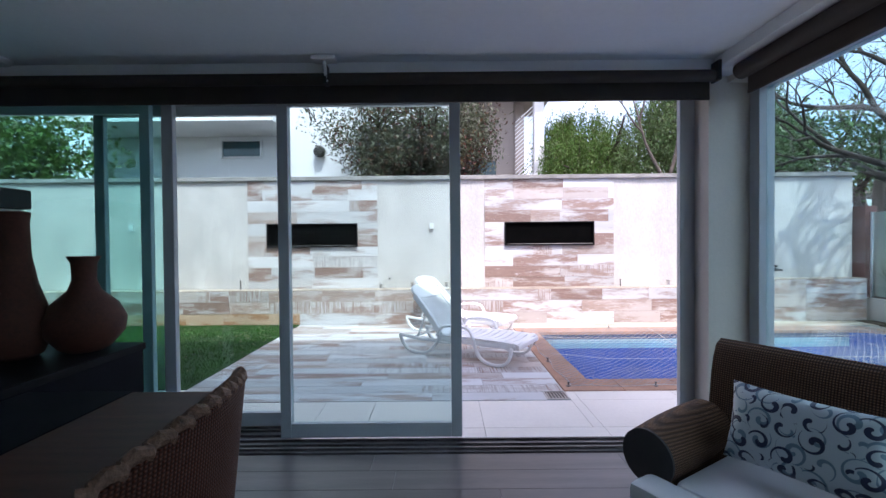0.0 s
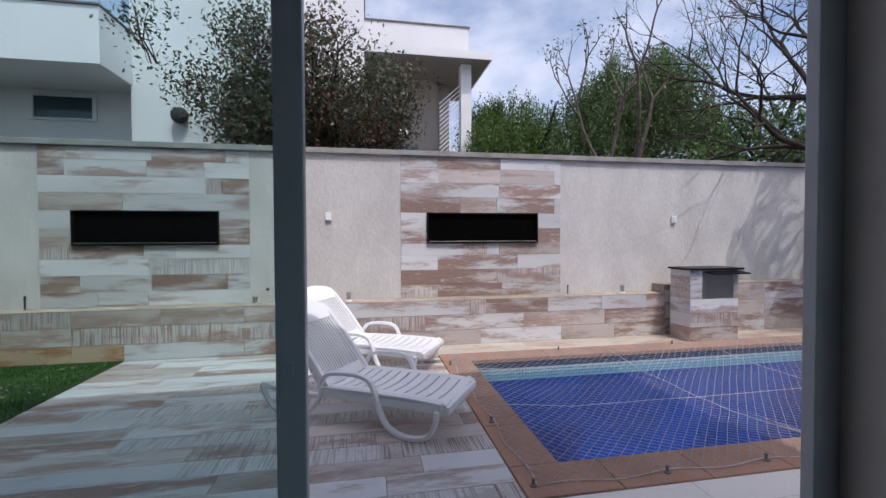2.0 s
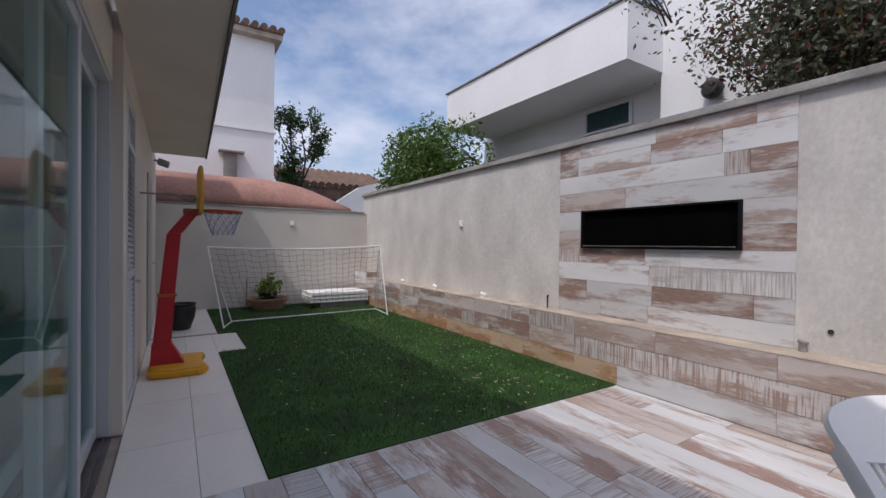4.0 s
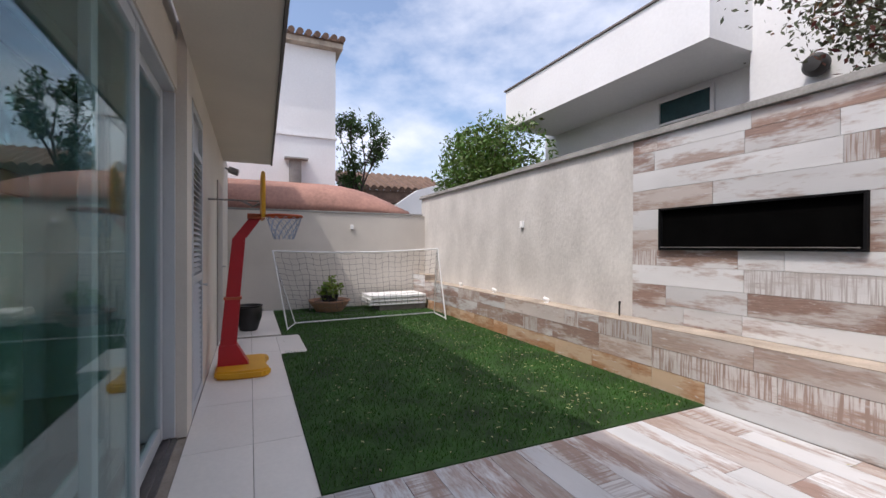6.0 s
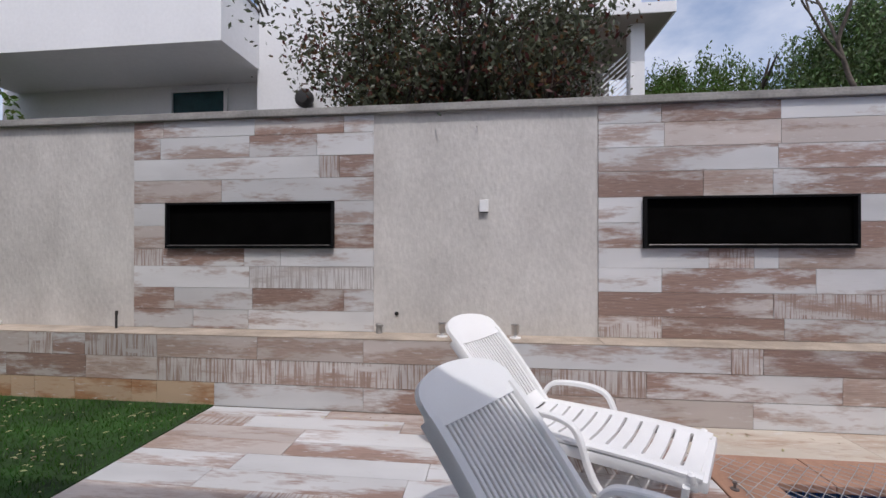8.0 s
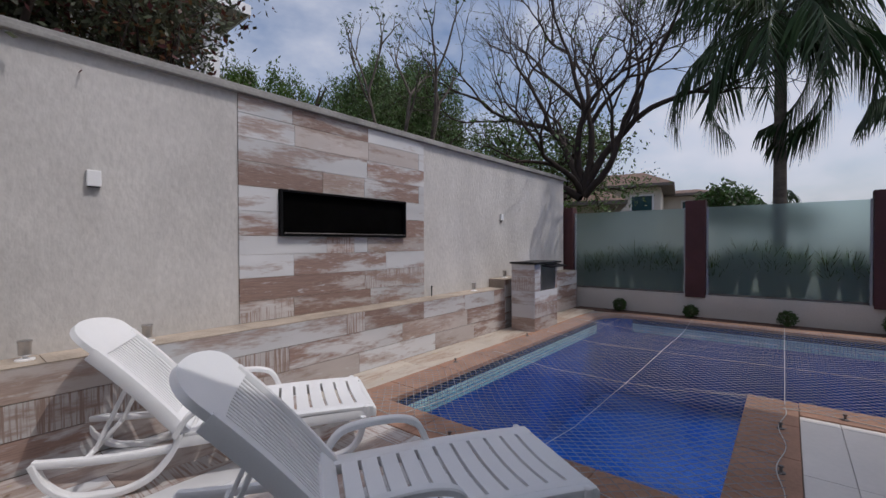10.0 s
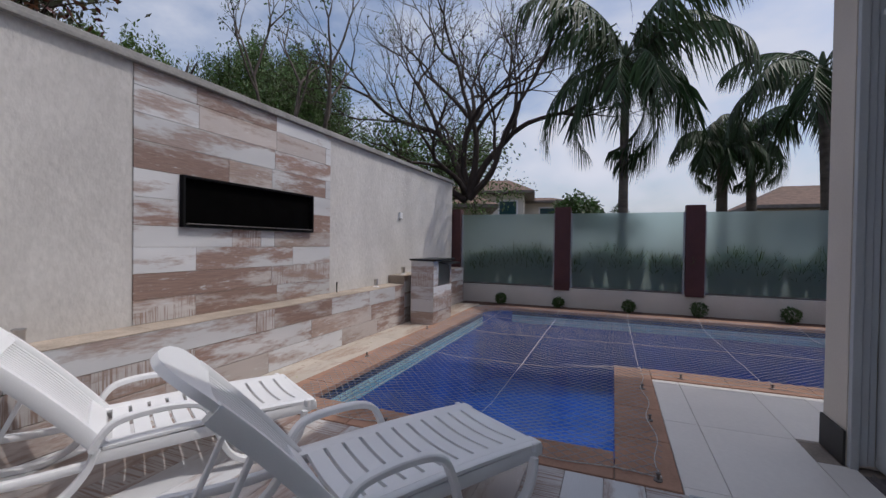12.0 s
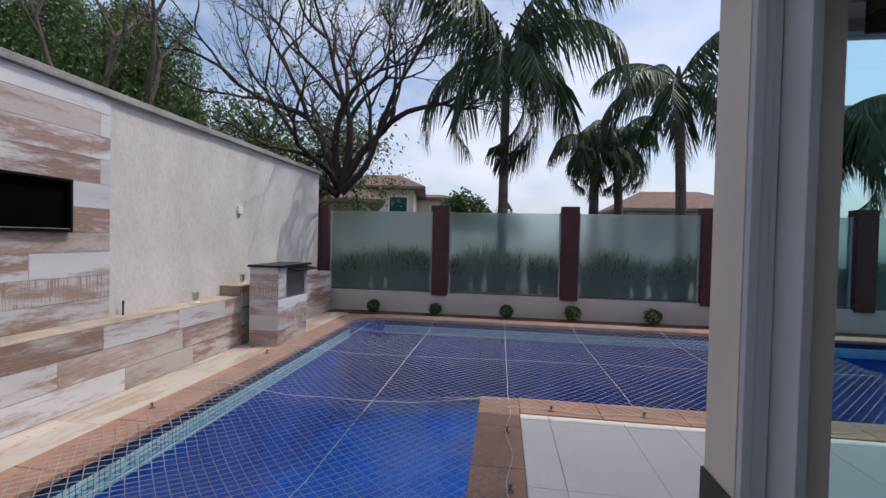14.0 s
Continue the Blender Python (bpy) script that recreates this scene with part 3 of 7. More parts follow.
structure("wall_upper", boxes((-8.6, 3.14, 4.16, 4.36, 2.95, 4.05), (-8.6, -8.4, -4.4, 4.16, 0, 4.05), (2.94, 3.14, -4.4, 3.9, 4.0, 4.05), (-8.4, 3.14, -4.5, -4.3, 0, 4.05)), HOUSE_WALL, "cream upper wall of the house", "wall")
# unseen slab, added so its shadow ends near x 4.0 and y 7.2
structure("roof_slab", boxes((-8.9, 4.85, -4.8, 5.02, 4.06, 4.18)), WHITE_PAINT, "unseen flat white roof slab, sized by its shadow", "roof")

# interior shell
structure("wall_interior_back", boxes((-4.2, 2.9, -2.75, -2.6, 0, 2.6)), CEILING_W, "white interior back wall", "wall")
structure("wall_interior_left", boxes((-4.2, -4.05, -2.6, 4.25, 0, 2.6), (-4.05, -2.64, 4.0, 4.095, 0, 2.6)), CEILING_W, "white interior side wall", "wall")
structure("ceiling", boxes((-4.2, 2.9, -2.6, 3.88, 2.53, 2.62)), CEILING_W, "smooth white interior ceiling", "ceiling")
bm = bmesh.new()
box(bm, -4.05, 2.86, 3.88, 3.978, 2.46, 2.62)
box(bm, 2.68, 2.838, -2.6, 3.878, 2.46, 2.528)
structure("ceiling_fascia", bm, CEILING_W, "white dropped fascia round the ceiling", "trim")

# sliding door tracks
bm = bmesh.new()
box(bm, -2.638, 2.69, 4.02, 4.21, -0.02, 0.004)
box(bm, -2.638, -0.06, 4.21, 4.44, -0.02, 0.004)
for y, x1 in ((4.05, 2.68), (4.11, 2.68), (4.18, 2.68), (4.26, -0.06), (4.34, -0.06), (4.40, -0.06)):
    box(bm, -2.638, x1, y - 0.006, y + 0.006, 0.004, 0.022)
structure("door_track", bm, ALU_D, "dark metal floor track of the sliding doors", "door track")
bm = bmesh.new()
box(bm, 2.758, 2.797, 4.205, 4.246, 0.0, 2.946, 0.004)
box(bm, 2.772, 2.797, 4.165, 4.201, 0.022, 2.946, 0.003)
box(bm, 2.785, 2.797, 4.128, 4.160, 0.022, 2.946, 0.003)
box(bm, 2.600, 2.797, 4.100, 4.122, 0.022, 2.946, 0.004)
box(bm, 2.590, 2.612, 4.096, 4.136, 0.022, 2.946, 0.003)
box(bm, -2.638, -2.60, 4.06, 4.43, 0.02, 2.43, 0.004)
box(bm, -2.60, -0.1, 4.02, 4.43, 2.432, 2.46, 0.004)
box(bm, -0.1, 2.568, 4.085, 4.24, 2.432, 2.46, 0.004)
structure("door_frame", bm, ALU, "white aluminium frame round the sliding doors", "door frame")


def leaf_door(name, x0, x1, y, label, glass=None):
    t = thing(name, pose(x0, y, 0.03), label, "sliding door", "sliding doors", "structure")
    w, h = x1 - x0, 2.40
    for s, (a, b) in enumerate(((0, 0.075), (w - 0.075, w))):
        bm = bmesh.new()
        box(bm, a, b, -0.022, 0.022, 0, h, 0.005)
        part("stile", bm, ALU, t)
    bm = bmesh.new()
    box(bm, 0.075, w - 0.075, -0.02, 0.02, 0, 0.10, 0.004)
    part("bottom_rail", bm, ALU, t)
    bm = bmesh.new()
    box(bm, 0.075, w - 0.075, -0.02, 0.02, h - 0.07, h, 0.004)
    part("top_rail", bm, ALU, t)
    bm = bmesh.new()
    box(bm, 0.07, w - 0.07, -0.004, 0.004, 0.09, h - 0.06)
    g = part("pane", bm, glass or GLASS, t, "faintly green clear glass pane")
    g.visible_shadow = False
    bm = bmesh.new()
    box(bm, w - 0.045, w - 0.03, -0.027, -0.023, 1.03, 1.055, 0.001)
    part("latch_plate", bm, ALU, t)
    return t


leaf_door("door_1", -0.175, 1.105, 4.20, "open sliding glass door leaf in white aluminium")
leaf_door("door_2", -1.62, -0.165, 4.40, "outer sliding glass door leaf slid behind its neighbour")
leaf_door("door_3", -2.58, -0.80, 4.04, "sliding glass door leaf beside the table", GLASS_T)
leaf_door("door_4", -2.59, -1.16, 4.34, "sliding glass door leaf pushed against the jamb")

structure("wall_interior_east", boxes((2.86, 3.06, -2.75, -2.62, 0, 2.418)), HOUSE_WALL, "cream side wall of the room", "wall")

# side window
win = thing("window_1", pose(3.03, 0, 0.0), "tall side window in white aluminium looking on the pool", "window", "", "structure")
for y0, y1 in ((3.90, 3.986), (1.55, 1.63), (-0.75, -0.67), (-2.6, -2.52)):
    bm = bmesh.new()
    box(bm, -0.05, 0.05, y0, y1, 0.0, 2.42, 0.005)
    part("window_post", bm, ALU, win)
for z0, z1 in ((0.0, 0.07), (2.36, 2.419)):
    bm = bmesh.new()
    box(bm, -0.05, 0.05, -2.52, 3.90, z0, z1, 0.004)
    part("window_rail", bm, ALU, win)
for y0, y1 in ((1.63, 3.90), (-0.67, 1.55), (-2.52, -0.75)):
    bm = bmesh.new()
    box(bm, -0.005, 0.005, y0, y1, 0.07, 2.36)
    g = part("pane", bm, GLASS_W, win)
    g.visible_shadow = False

# ---- pool ----
PX0, PX1, PX2, PY0, PY1, PYS = 2.40, 4.37, 7.70, 5.45, 7.72, -3.6
CO = 0.30


def pool_outline(g):
    """The pool's outline, grown by g, its far corner rounded."""
    r = 0.45 + g
    cx, cy = PX2 + g - r, PY1 + g - r
    arc = [(cx + r * math.cos(a), cy + r * math.sin(a)) for a in [math.pi / 2 * i / 8 for i in range(9)]]
    return [(PX0 - g, PY0 - g), (PX1 - g, PY0 - g), (PX1 - g, PYS), (PX2 + g, PYS)] + arc + [(PX0 - g, PY1 + g)]


bm = bmesh.new()
o = pool_outline(0.0)
top = [bm.verts.new((x, y, -0.03)) for x, y in o]
low = [bm.verts.new((x, y, -1.35)) for x, y in o]
bm.faces.new(low)
for i in range(len(o)):
    bm.faces.new((top[i], top[(i + 1) % len(o)], low[(i + 1) % len(o)], low[i]))
me = bpy.data.meshes.new("pool_basin")
bm.to_mesh(me)
bm.free()
me.materials.append(POOL_BLUE)
basin = tagged(new("pool_basin", me), "deep blue mosaic-lined swimming pool basin", "pool", "", "structure")
bm = bmesh.new()
box(bm, PX0 + 0.002, PX0 + 0.45, PY0 + 0.002, PY1 - 0.002, -1.349, -0.75)
box(bm, PX0 + 0.45, PX0 + 0.85, PY0 + 0.002, PY1 - 0.002, -1.349, -1.05)
structure("pool_step", bm, POOL_BLUE, "blue mosaic steps inside the pool", "pool steps")
bm = bmesh.new()
ws = [bm.verts.new((x, y, -0.17)) for x, y in pool_outline(-0.002)]
bm.faces.new(ws)
water = structure("water", bm, WATER, "clear blue pool water under the net", "water")
water.visible_shadow = False


def coping_run(x0, x1, y0, y1, along):
    """Terracotta slabs laid end to end."""
    L = (x1 - x0) if along == "x" else (y1 - y0)
    k = max(1, round(L / 0.62))
    for i in range(k):
        bm = bmesh.new()
        if along == "x":
            a, b = x0 + L * i / k, x0 + L * (i + 1) / k
            box(bm, a + 0.002, b - 0.002, y0, y1, -0.035, 0.012, 0.008)
        else:
            a, b = y0 + L * i / k, y0 + L * (i + 1) / k
            box(bm, x0, x1, a + 0.002, b - 0.002, -0.035, 0.012, 0.008)
        part("coping_slab", bm, TERRA, coping)


coping = thing("pool_coping", pose(0, 0, 0), "terracotta stone slabs round the pool edge", "pool coping", "", "structure")
coping_run(PX0 - CO, PX1 - CO + CO, PY0 - CO, PY0 + 0.02, "x")
coping_run(PX0 - CO, PX0 + 0.02, PY0 + 0.022, PY1, "y")
coping_run(PX0 - CO, PX2 - 0.45, PY1 - 0.02, PY1 + CO, "x")
coping_run(PX1 - CO, PX1 + 0.02, PYS, PY0 - CO - 0.002, "y")
coping_run(PX2 - 0.02, PX2 + CO, PYS, PY1 - 0.45, "y")
r0, r1 = 0.43, 0.45 + CO
for i in range(3):
    a0, a1 = math.pi / 2 * i / 3, math.pi / 2 * (i + 1) / 3
    cx, cy = PX2 - 0.45, PY1 - 0.45
    aa = [a0 + (a1 - a0) * j / 5 + (0.004 if j == 0 else -0.004 if j == 5 else 0) for j in range(6)]
    bm = bmesh.new()
    extrude_poly(bm, [(cx + r0 * math.cos(a), cy + r0 * math.sin(a)) for a in aa] + [(cx + r1 * math.cos(a), cy + r1 * math.sin(a)) for a in reversed(aa)], -0.035, 0.012)
    part("coping_slab", bm, TERRA, coping)

# mosaic waterline band: two rows of navy, then aqua rows paled as lit water edge
def mosaic_band(name, zs, material, label):
    bm = bmesh.new()
    s = 0.036

    def run(p, q, nx, ny):
        L = math.hypot(q[0] - p[0], q[1] - p[1])
        k = int(L / s)
        ux, uy = (q[0] - p[0]) / L, (q[1] - p[1]) / L
        for i in range(k):
            for z in zs:
                a, b = i * s + 0.002, (i + 1) * s - 0.003
                c = [(p[0] + ux * a + nx * 0.006, p[1] + uy * a + ny * 0.006, z), (p[0] + ux * b + nx * 0.006, p[1] + uy * b + ny * 0.006, z),
                     (p[0] + ux * b + nx * 0.006, p[1] + uy * b + ny * 0.006, z - s + 0.005), (p[0] + ux * a + nx * 0.006, p[1] + uy * a + ny * 0.006, z - s + 0.005)]
                bm.faces.new([bm.verts.new(v) for v in c])

    run((PX0, PY1), (PX2 - 0.45, PY1), 0, -1)
    run((PX2, PY1 - 0.45), (PX2, -1.0), -1, 0)
    run((PX0, PY0), (PX0, PY1), 1, 0)
    tagged(part(name, bm, material), label, "tile band", "", "stuff")


mosaic_band("mosaic_tiles_dark", (-0.038, -0.074), MOSAIC_D, "small navy mosaic tiles under the pool coping")
mosaic_band("mosaic_tiles_pale", (-0.110, -0.146, -0.182, -0.218), MOSAIC_L, "small aqua mosaic tiles, paled for the glow at the waterline")

# net over the pool: crossing cords, slightly slack
def inside_pool(x, y, g):
    if PX0 - g <= x <= PX2 + g and PY0 - g <= y <= PY1 + g:
        return True
    return PX1 - g <= x <= PX2 + g and PYS <= y <= PY1


def net_z(x, y):
    inner = min(max(0.0, x - PX0), max(0.0, PX2 - x), max(0.0, PY1 - y), max(0.0, (y - PY0) if x < PX1 else 9.0))
    d = min(1.0, inner / 0.6)
    return 0.022 - 0.075 * d + 0.008 * noise.noise((x * 2.1, y * 2.1, 0.0))


bm = bmesh.new()
GAP, TH = 0.062, 0.0021
for sgn in (1, -1):
    c = -14.0
    while c < 16.0:
        c += GAP * 1.414
        run = []
        for i in range(0, 200):
            x = PX0 - 0.3 + i * 0.08
            if x > PX2 + 0.1:
                break
            y = c + sgn * (x - PX0)
            ok = inside_pool(x, y, 0.25) and y > 1.0
            if ok:
                wob = 0.012 * noise.noise((x * 1.7, y * 1.7, sgn * 3.0))
                run.append((x + wob, y - wob, net_z(x, y)))
            if (not ok or x + 0.08 > PX2 + 0.1) and len(run) > 1:
                px = -sgn * TH * 0.707
                last = None
                for q in run:
                    ring = [bm.verts.new((q[0] + px, q[1] + TH * 0.707, q[2])), bm.verts.new((q[0], q[1], q[2] + 0.003)), bm.verts.new((q[0] - px, q[1] - TH * 0.707, q[2]))]
                    if last:
                        bm.faces.new((last[0], last[1], ring[1], ring[0]))
                        bm.faces.new((last[1], last[2], ring[2], ring[1]))
                    last = ring
                run = []
            elif not ok:
                run = []
tagged(part("pool_net", bm, NET), "white knotted safety net stretched over the pool", "net", "", "stuff")

ropes = thing("net_ropes", pose(0, 0, 0), "white ropes holding the safety net over the pool", "rope")
def rope(p, q):
    bm = bmesh.new()
    pts = []
    for i in range(25):
        f = i / 24
        x, y = p[0] + (q[0] - p[0]) * f, p[1] + (q[1] - p[1]) * f
        pts.append((x, y, net_z(x, y) + 0.008 + 0.006 * noise.noise((x * 3, y * 3, 1))))
    tube(bm, pts, 0.0028, 6)
    part("rope", bm, ROPE, ropes, "", True)


for x0, x1, y in ((PX0 - 0.1, PX2 + 0.15, 7.38), (PX0 - 0.1, PX2 + 0.15, 6.38), (PX1 - 0.16, PX2 + 0.15, 5.23), (PX1 - 0.16, PX2 + 0.15, 4.17), (PX1 - 0.16, PX2 + 0.15, 2.87)):
    rope((x0, y, 0), (x1, y + 0.02, 0))
for x0, x1, y1 in ((6.78, 7.22, 1.2), (5.56, 5.98, 1.2), (4.17, 4.27, PY0 - 0.15)):
    rope((x0, PY1 + 0.1, 0), (x1, y1, 0))
bm = bmesh.new()
edge = []
for i in range(60):
    f = i / 59
    edge.append((PX0 - 0.21 + 0.02 * math.sin(i * 0.37), PY0 - 0.2 + f * (PY1 + 0.2 - PY0), 0.02))
tube(bm, edge, 0.0032, 6)
part("edge_rope", bm, ROPE, ropes, "", True)
bm = bmesh.new()
tube(bm, [(PX0 - 0.21 + (PX1 - PX0) * i / 59, PY0 - 0.21 + 0.02 * math.sin(i * 0.31), 0.02) for i in range(60)], 0.0032, 6)
part("edge_rope", bm, ROPE, ropes, "", True)
bm = bmesh.new()
tube(bm, [(PX1 - 0.24 + 0.025 * math.sin(i * 0.35), PY0 - 0.21 - 2.6 * i / 59, 0.02) for i in range(60)], 0.0032, 6)
part("edge_rope", bm, ROPE, ropes, "", True)
for x, y in ((2.17, 5.26), (2.18, 6.1), (2.2, 6.9), (2.16, 7.6), (3.0, 5.24), (3.7, 5.25), (4.15, 4.9), (4.16, 4.2), (4.17, 3.4), (3.6, 7.93), (5.2, 7.94)):
    bm = bmesh.new()
    lathe(bm, [(0.022, 0.0), (0.022, 0.006), (0.008, 0.010), (0.007, 0.03), (0.012, 0.034), (0.012, 0.042)], 12, (x, y, 0.0125))
    part("anchor", bm, ALU_D, ropes)

# ---- wood-look porcelain planks ----
PL = {"w": PL_WHITE, "m": PL_WORN, "b": PL_BROWN, "e": PL_BEIGE, "s": PL_SAW, "v": PL_PALE_SAW, "c": PL_CREAM, "o": PL_SANDY}
PLANK_MESH = {}


def plank(parent, kind, centre, length, width, face):
    """One plank; face 'z' lies flat, 'y' stands on a wall facing the house, 'x' faces the lawn side."""
    key = (kind, round(length, 2), round(width, 3))
    if key not in PLANK_MESH:
        bm = bmesh.new()
        box(bm, -length / 2 + 0.0015, length / 2 - 0.0015, -width / 2 + 0.0015, width / 2 - 0.0015, -0.006, 0.006, 0.0015)
        PLANK_MESH[key] = mesh_of("plank", bm, PL[kind])
    ob = new("plank", PLANK_MESH[key])
    rot = {"z": (0, 0, 0), "y": (90, 0, 0), "x": (90, 0, -90)}[face]
    ob.parent = parent
    ob.matrix_basis = pose(*centre, *rot)
    return ob


def wall_panel(name, x0, rows, label):
    t = thing(name, pose(x0, WALL_Y - 0.007, 0), label, "wall cladding", "plank panels on the garden wall", "structure")
    for (z0, z1), pieces in rows:
        for a, b, k in pieces:
            plank(t, k, ((a + b) / 2, 0, (z0 + z1) / 2), b - a, z1 - z0, "y")
    return t


Z = [2.516, 2.364, 2.166, 1.968, 1.758, 1.548, 1.338, 1.176, 0.978, 0.780, 0.604]
rz = [(Z[i + 1], Z[i]) for i in range(10)]
NL0, NL1, LW = 0.33, 1.94, 2.31
wall_panel("plank_panel_a", -2.50, [
    (rz[0], [(0, 0.30, "b"), (0.30, 1.20, "w"), (1.20, 2.04, "b"), (2.04, LW, "w")]),
    (rz[1], [(0, 0.27, "m"), (0.27, 1.15, "w"), (1.15, 1.79, "m"), (1.79, LW, "w")]),
    (rz[2], [(0, 1.81, "w"), (1.81, 2.0, "s"), (2.0, LW, "m")]),
    (rz[3], [(0, 0.88, "e"), (0.88, LW, "w")]),
    (rz[4], [(0, NL0, "w"), (NL1, LW, "w")]),
    (rz[5], [(0, NL0, "e"), (NL1, LW, "b")]),
    (rz[6], [(0, 0.30, "s"), (0.30, 1.10, "m"), (1.10, 1.45, "m"), (1.45, LW, "w")]),
    (rz[7], [(0, 1.15, "w"), (1.15, LW, "v")]),
    (rz[8], [(0, 0.41, "b"), (0.41, 1.18, "w"), (1.18, 2.04, "b"), (2.04, LW, "w")]),
    (rz[9], [(0, 0.60, "m"), (0.60, 1.14, "m"), (1.14, LW, "w")]),
], "whitewashed and brown wood-look planks round a black fireplace")
NR0, NR1, RW = 0.353, 1.948, 2.295
wall_panel("plank_panel_b", 1.717, [
    (rz[0], [(0, 0.50, "w"), (0.50, 1.40, "b"), (1.40, RW, "w")]),
    (rz[1], [(0, 0.52, "w"), (0.52, 1.40, "e"), (1.40, 2.2, "e"), (2.2, RW, "w")]),
    (rz[2], [(0, 1.38, "w"), (1.38, RW, "m")]),
    (rz[3], [(0, 0.82, "b"), (0.82, 1.34, "e"), (1.34, 2.2, "m"), (2.2, RW, "w")]),
    (rz[4], [(0, NR0, "w"), (NR1, RW, "w")]),
    (rz[5], [(0, NR0, "m"), (NR1, RW, "b")]),
    (rz[6], [(0, 0.86, "w"), (0.86, 1.2, "s"), (1.2, 1.38, "w"), (1.38, RW, "e")]),
    (rz[7], [(0, 0.5, "w"), (0.5, 1.65, "m"), (1.65, RW, "w")]),
    (rz[8], [(0, 1.34, "b"), (1.34, RW, "s")]),
    (rz[9], [(0, 0.5, "s"), (0.5, 1.42, "b"), (1.42, RW, "m")]),
], "whitewashed and brown wood-look planks round a black fireplace")

# bench front: three rows, joints staggered
rng = random.Random(7)
bench = thing("bench_cladding", pose(0, BENCH_Y + 0.004, 0), "wood-look plank cladding on the bench front", "bench cladding", "", "structure")
HZ = [(0.404, 0.593), (0.202, 0.402), (0.004, 0.200)]
# brown planks at the barbecue end also paint the shade beside it
fixed = {0: [(-2.03, -0.2, "e"), (-0.2, 0.9, "e"), (0.9, 2.6, "w"), (2.6, 2.82, "s"), (2.82, 3.7, "b"), (3.7, 4.5, "m"), (4.5, 5.2, "w"), (5.2, 5.5, "b")],
         1: [(-2.03, -0.95, "s"), (-0.95, 0.1, "s"), (0.1, 1.3, "s"), (1.3, 2.0, "s"), (2.0, 3.35, "m"), (3.35, 4.55, "e"), (4.55, 5.5, "b")],
         2: [(-2.03, -1.5, "o"), (-1.5, -0.2, "w"), (-0.2, 0.8, "m"), (0.8, 2.75, "e"), (2.75, 3.9, "w"), (3.9, 4.7, "e"), (4.7, 5.5, "b")]}
for r, (z0, z1) in enumerate(HZ):
    x = -7.9
    while x < -2.05:
        w = min(rng.choice((0.24, 0.32, 0.4, 0.55, 0.8)), -2.03 - x)
        if -2.03 - (x + w) < 0.15:
            w = -2.03 - x
        plank(bench, rng.choice("emsmewsb" if r < 2 else "oooo"), (x + w / 2, 0, (z0 + z1) / 2 + rng.uniform(-0.002, 0.002)), w, z1 - z0, "y")
        x += w
    for a, b, k in fixed[r]:
        L = b - a
        n = max(1, round(L / 1.2))
        for i in range(n):
            plank(bench, k, (a + L * (i + 0.5) / n, 0, (z0 + z1) / 2), L / n, z1 - z0, "y")
for z0, z1, k in ((0.47, 0.721, "w"), (0.24, 0.468, "m"), (0.004, 0.238, "e")):
    for a, b in ((5.51, 6.3), (6.3, 7.2), (7.2, 8.24)):
        plank(bench, rng.choice("wme"), ((a + b) / 2, 0, (z0 + z1) / 2), b - a, z1 - z0, "y")
    plank(bench, rng.choice("wme"), (-8.26, 0, (z0 + z1) / 2), 0.71, z1 - z0, "y")

# deck
deck = thing("deck", pose(0, 0, 0), "wood-look plank paving between lawn and pool", "deck", "", "structure")
y, r = DECK_Y, 0
while y < BENCH_Y - 0.03:
    w = min(0.198, BENCH_Y - 0.012 - y)
    xr = PX0 - CO - 0.004
    x = LAWN_X + 0.004
    first = rng.uniform(0.35, 1.2)
    while x < xr - 0.01:
        L = min(first, xr - x)
        if xr - (x + L) < 0.12:
            L = xr - x
        plank(deck, rng.choice("wvewwsmevsw" if r % 3 else "ewvmsew"), (x + L / 2, y + w / 2, 0.0 + rng.uniform(-0.0006, 0.0006)), L, w, "z")
        x += L
        first = 1.2
    y += w
    r += 1
# cream planks between bench and pool coping
x = PX0 - CO
while x < 8.0:
    L = min(1.2, 8.0 - x)
    if not 5.4 < x + L / 2 < 6.3:
        plank(deck, "c", (x + L / 2, (PY1 + CO + BENCH_Y) / 2, 0.0), L, BENCH_Y - PY1 - CO - 0.012, "z")
    x += L

# ---- floor tiles ----
tiles = thing("tile_floor", pose(0, 0, 0), "large cream floor tiles along the house", "floor tiles", "", "structure")


def tile_area(x0, x1, y0, y1, ox, oy, sx=0.9, sy=0.9, z=0.0):
    i0 = math.floor((x0 - ox) / sx)
    j0 = math.floor((y0 - oy) / sy)
    for i in range(i0, i0 + 40):
        for j in range(j0, j0 + 40):
            a, b = max(x0, ox + i * sx), min(x1, ox + (i + 1) * sx)
            c, d = max(y0, oy + j * sy), min(y1, oy + (j + 1) * sy)
            if b - a > 0.02 and d - c > 0.02:
                bm = bmesh.new()
                box(bm, a + 0.0018, b - 0.0018, c + 0.0018, d - 0.0018, -0.012 + z, 0.002 + z, 0.0015)
                part("floor_tile", bm, TILE, tiles)


tile_area(-0.05, 2.78, 4.212, 4.385, 3.08, 4.93)
tile_area(LAWN_X, -0.05, 4.442, DECK_Y - 0.003, 3.08, 4.93)
tile_area(-0.05, PX0 - CO, 4.385, DECK_Y - 0.003, 3.08, 4.93)
tile_area(PX0 - CO, PX1 - CO, 4.385, PY0 - CO - 0.003, 3.08, 4.93)
tile_area(3.10, PX1 - CO, -3.0, 4.385, 3.08, 4.93)
tile_area(-6.0, LAWN_X, FAC_Y + 0.002, 5.265, 3.08, 4.93)
tile_area(-6.0, -4.8, 5.265, 5.59, 3.08, 4.93)
